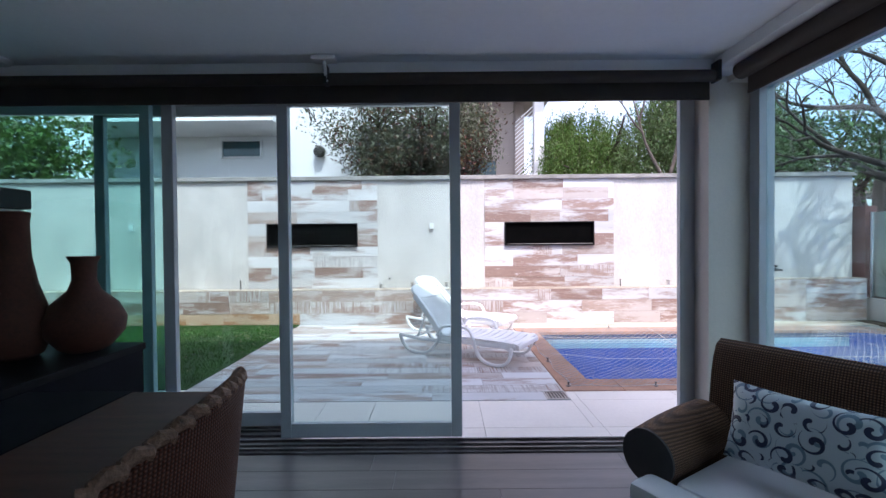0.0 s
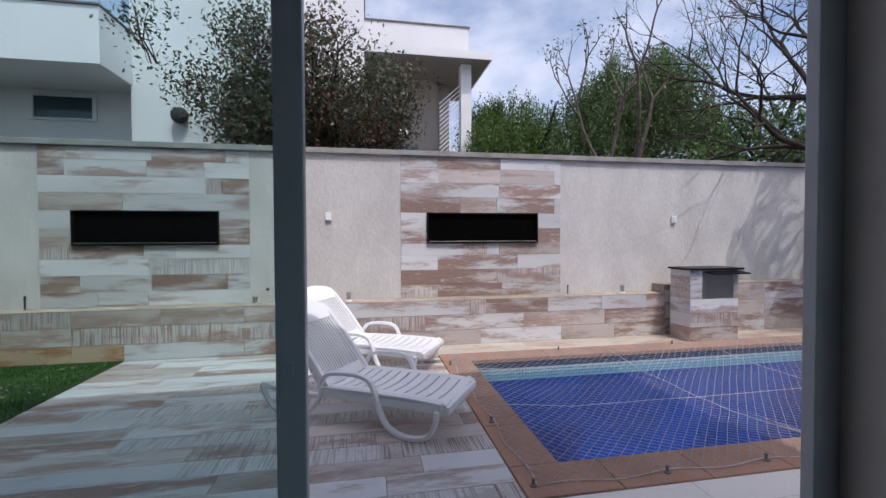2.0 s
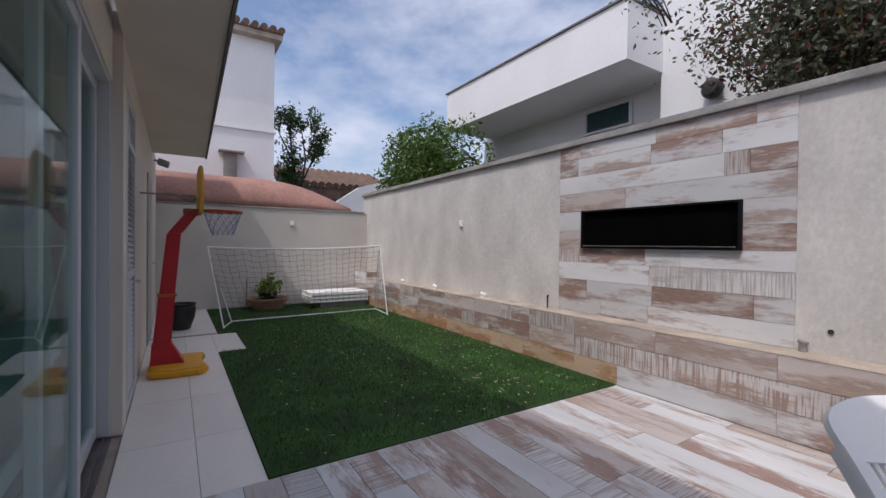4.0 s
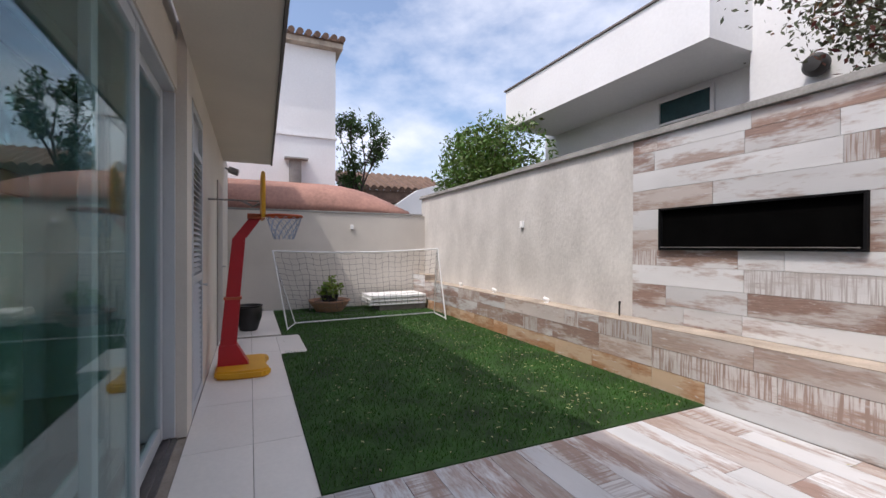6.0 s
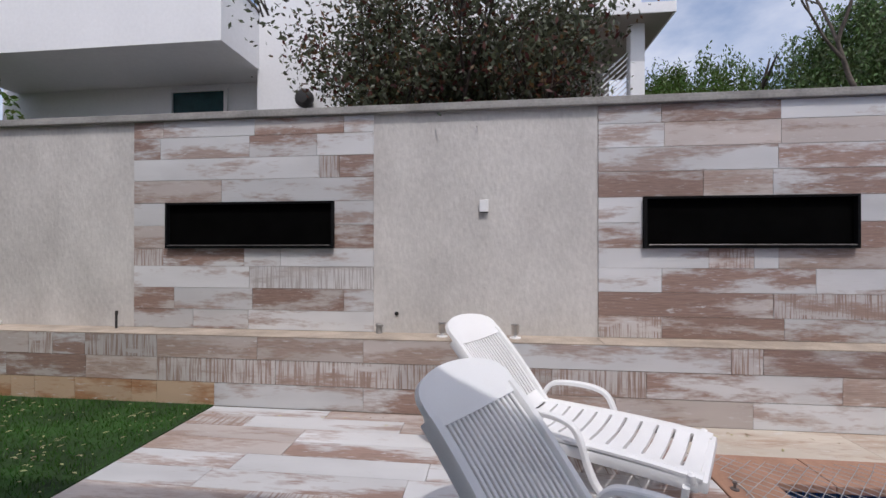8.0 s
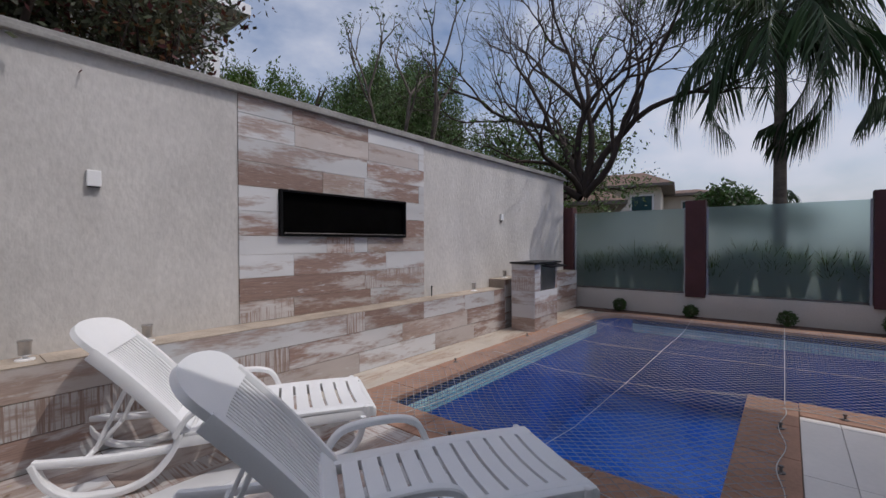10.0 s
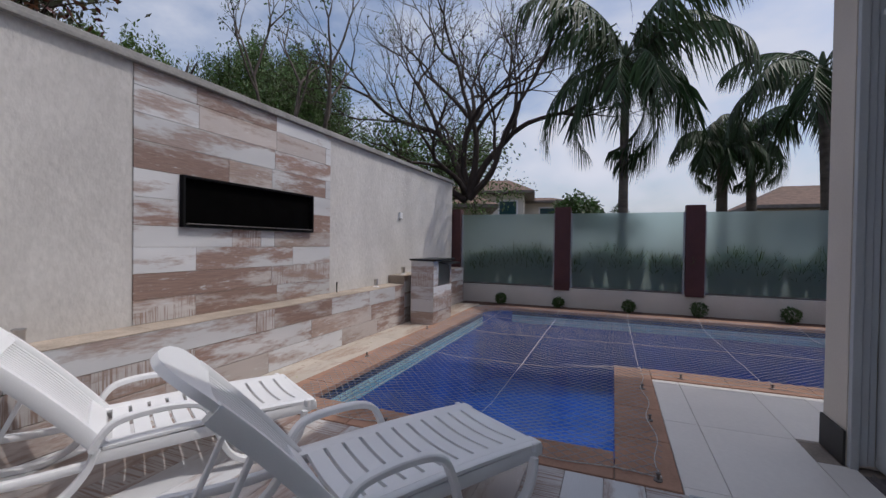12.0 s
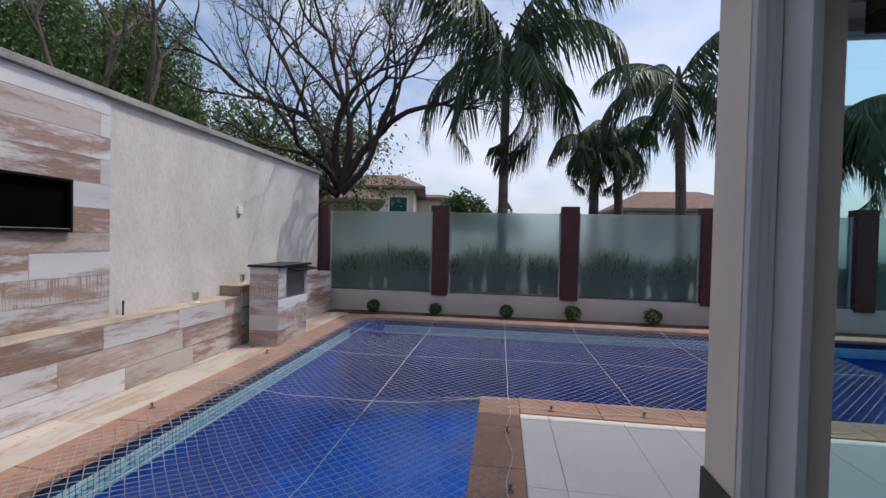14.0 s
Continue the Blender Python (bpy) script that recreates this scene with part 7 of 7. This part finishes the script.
for i, (y, r) in enumerate(((7.62, 0.12), (6.48, 0.11), (5.22, 0.12), (4.1, 0.14), (2.8, 0.14), (1.6, 0.13))):
    ball_shrub(pose(8.18, y, 0.005), 300 + i, r)
rngp = random.Random(5)
V, F = [], []
leaf_centre = Vector((0, 0, 0.42))
for _ in range(130):
    leaf_blades(rngp, V, F, leaf_centre + Vector((rngp.gauss(0, 0.09), rngp.gauss(0, 0.10), rngp.gauss(0.05, 0.07))), 4, 0.03, 0.08, 0, 0.6)
mesh_from("foliage", V, F, leaf_mat("leaf_lime_green", (0.17, 0.25, 0.03), 0.03, 0.4), bowl)

# ---- grass and fallen leaves ----
rngg = np.random.RandomState(3)
N = 46000
gx = rngg.uniform(WEST_X + 0.02, LAWN_X - 0.01, N)
gy = rngg.uniform(5.28, BENCH_Y - 0.03, N)
keep = ~((gy < 5.6) & (gx < -4.8) & (gx > -6.0)) & ~((gy < 5.38) & (gx <= -4.8))
gx, gy = gx[keep], gy[keep]
N = len(gx)
ga = rngg.uniform(0, 2 * np.pi, N)
gh = rngg.uniform(0.018, 0.042, N)
gl = rngg.uniform(-0.022, 0.022, (N, 2))
vv = np.zeros((N, 3, 3))
vv[:, 0] = np.stack([gx - 0.0035 * np.cos(ga), gy - 0.0035 * np.sin(ga), np.full(N, 0.008)], 1)
vv[:, 1] = np.stack([gx + 0.0035 * np.cos(ga), gy + 0.0035 * np.sin(ga), np.full(N, 0.008)], 1)
vv[:, 2] = np.stack([gx + gl[:, 0], gy + gl[:, 1], 0.012 + gh], 1)
me = bpy.data.meshes.new("grass_blades")
me.from_pydata(vv.reshape(-1, 3).tolist(), [], np.arange(N * 3).reshape(-1, 3).tolist())
me.materials.append(BLADE)
tagged(new("grass_blades", me), "short green grass blades of the lawn", "grass", "", "stuff")
V, F = [], []
rngl = random.Random(8)
for _ in range(760):
    x, y = rngl.uniform(-6.0, -1.52), 8.33 - abs(rngl.gauss(0, 1.5))
    if rngl.random() < 0.12:
        x, y = rngl.uniform(-1.4, 7.5), 8.36 - abs(rngl.gauss(0, 0.10))
    if y < 5.3:
        continue
    z = 0.05 if x < LAWN_X else 0.012
    a, L = rngl.uniform(0, 6.28), rngl.uniform(0.010, 0.024)
    b = len(V)
    for k, (u, v, w) in enumerate(((-1, 0, 0), (0, 0.4, 0.004), (1, 0, 0.002), (0, -0.4, 0.004))):
        V.append(Vector((x + L * (u * math.cos(a) - v * math.sin(a)), y + L * (u * math.sin(a) + v * math.cos(a)), z + w)))
    F.append((b, b + 1, b + 2, b + 3))
dry = mesh_from("fallen_leaves", V, F, leaf_mat("dry_leaf", (0.40, 0.34, 0.20), 0.04, 0.4))
tagged(dry, "small dry fallen leaves on lawn and paving", "leaves", "", "stuff")
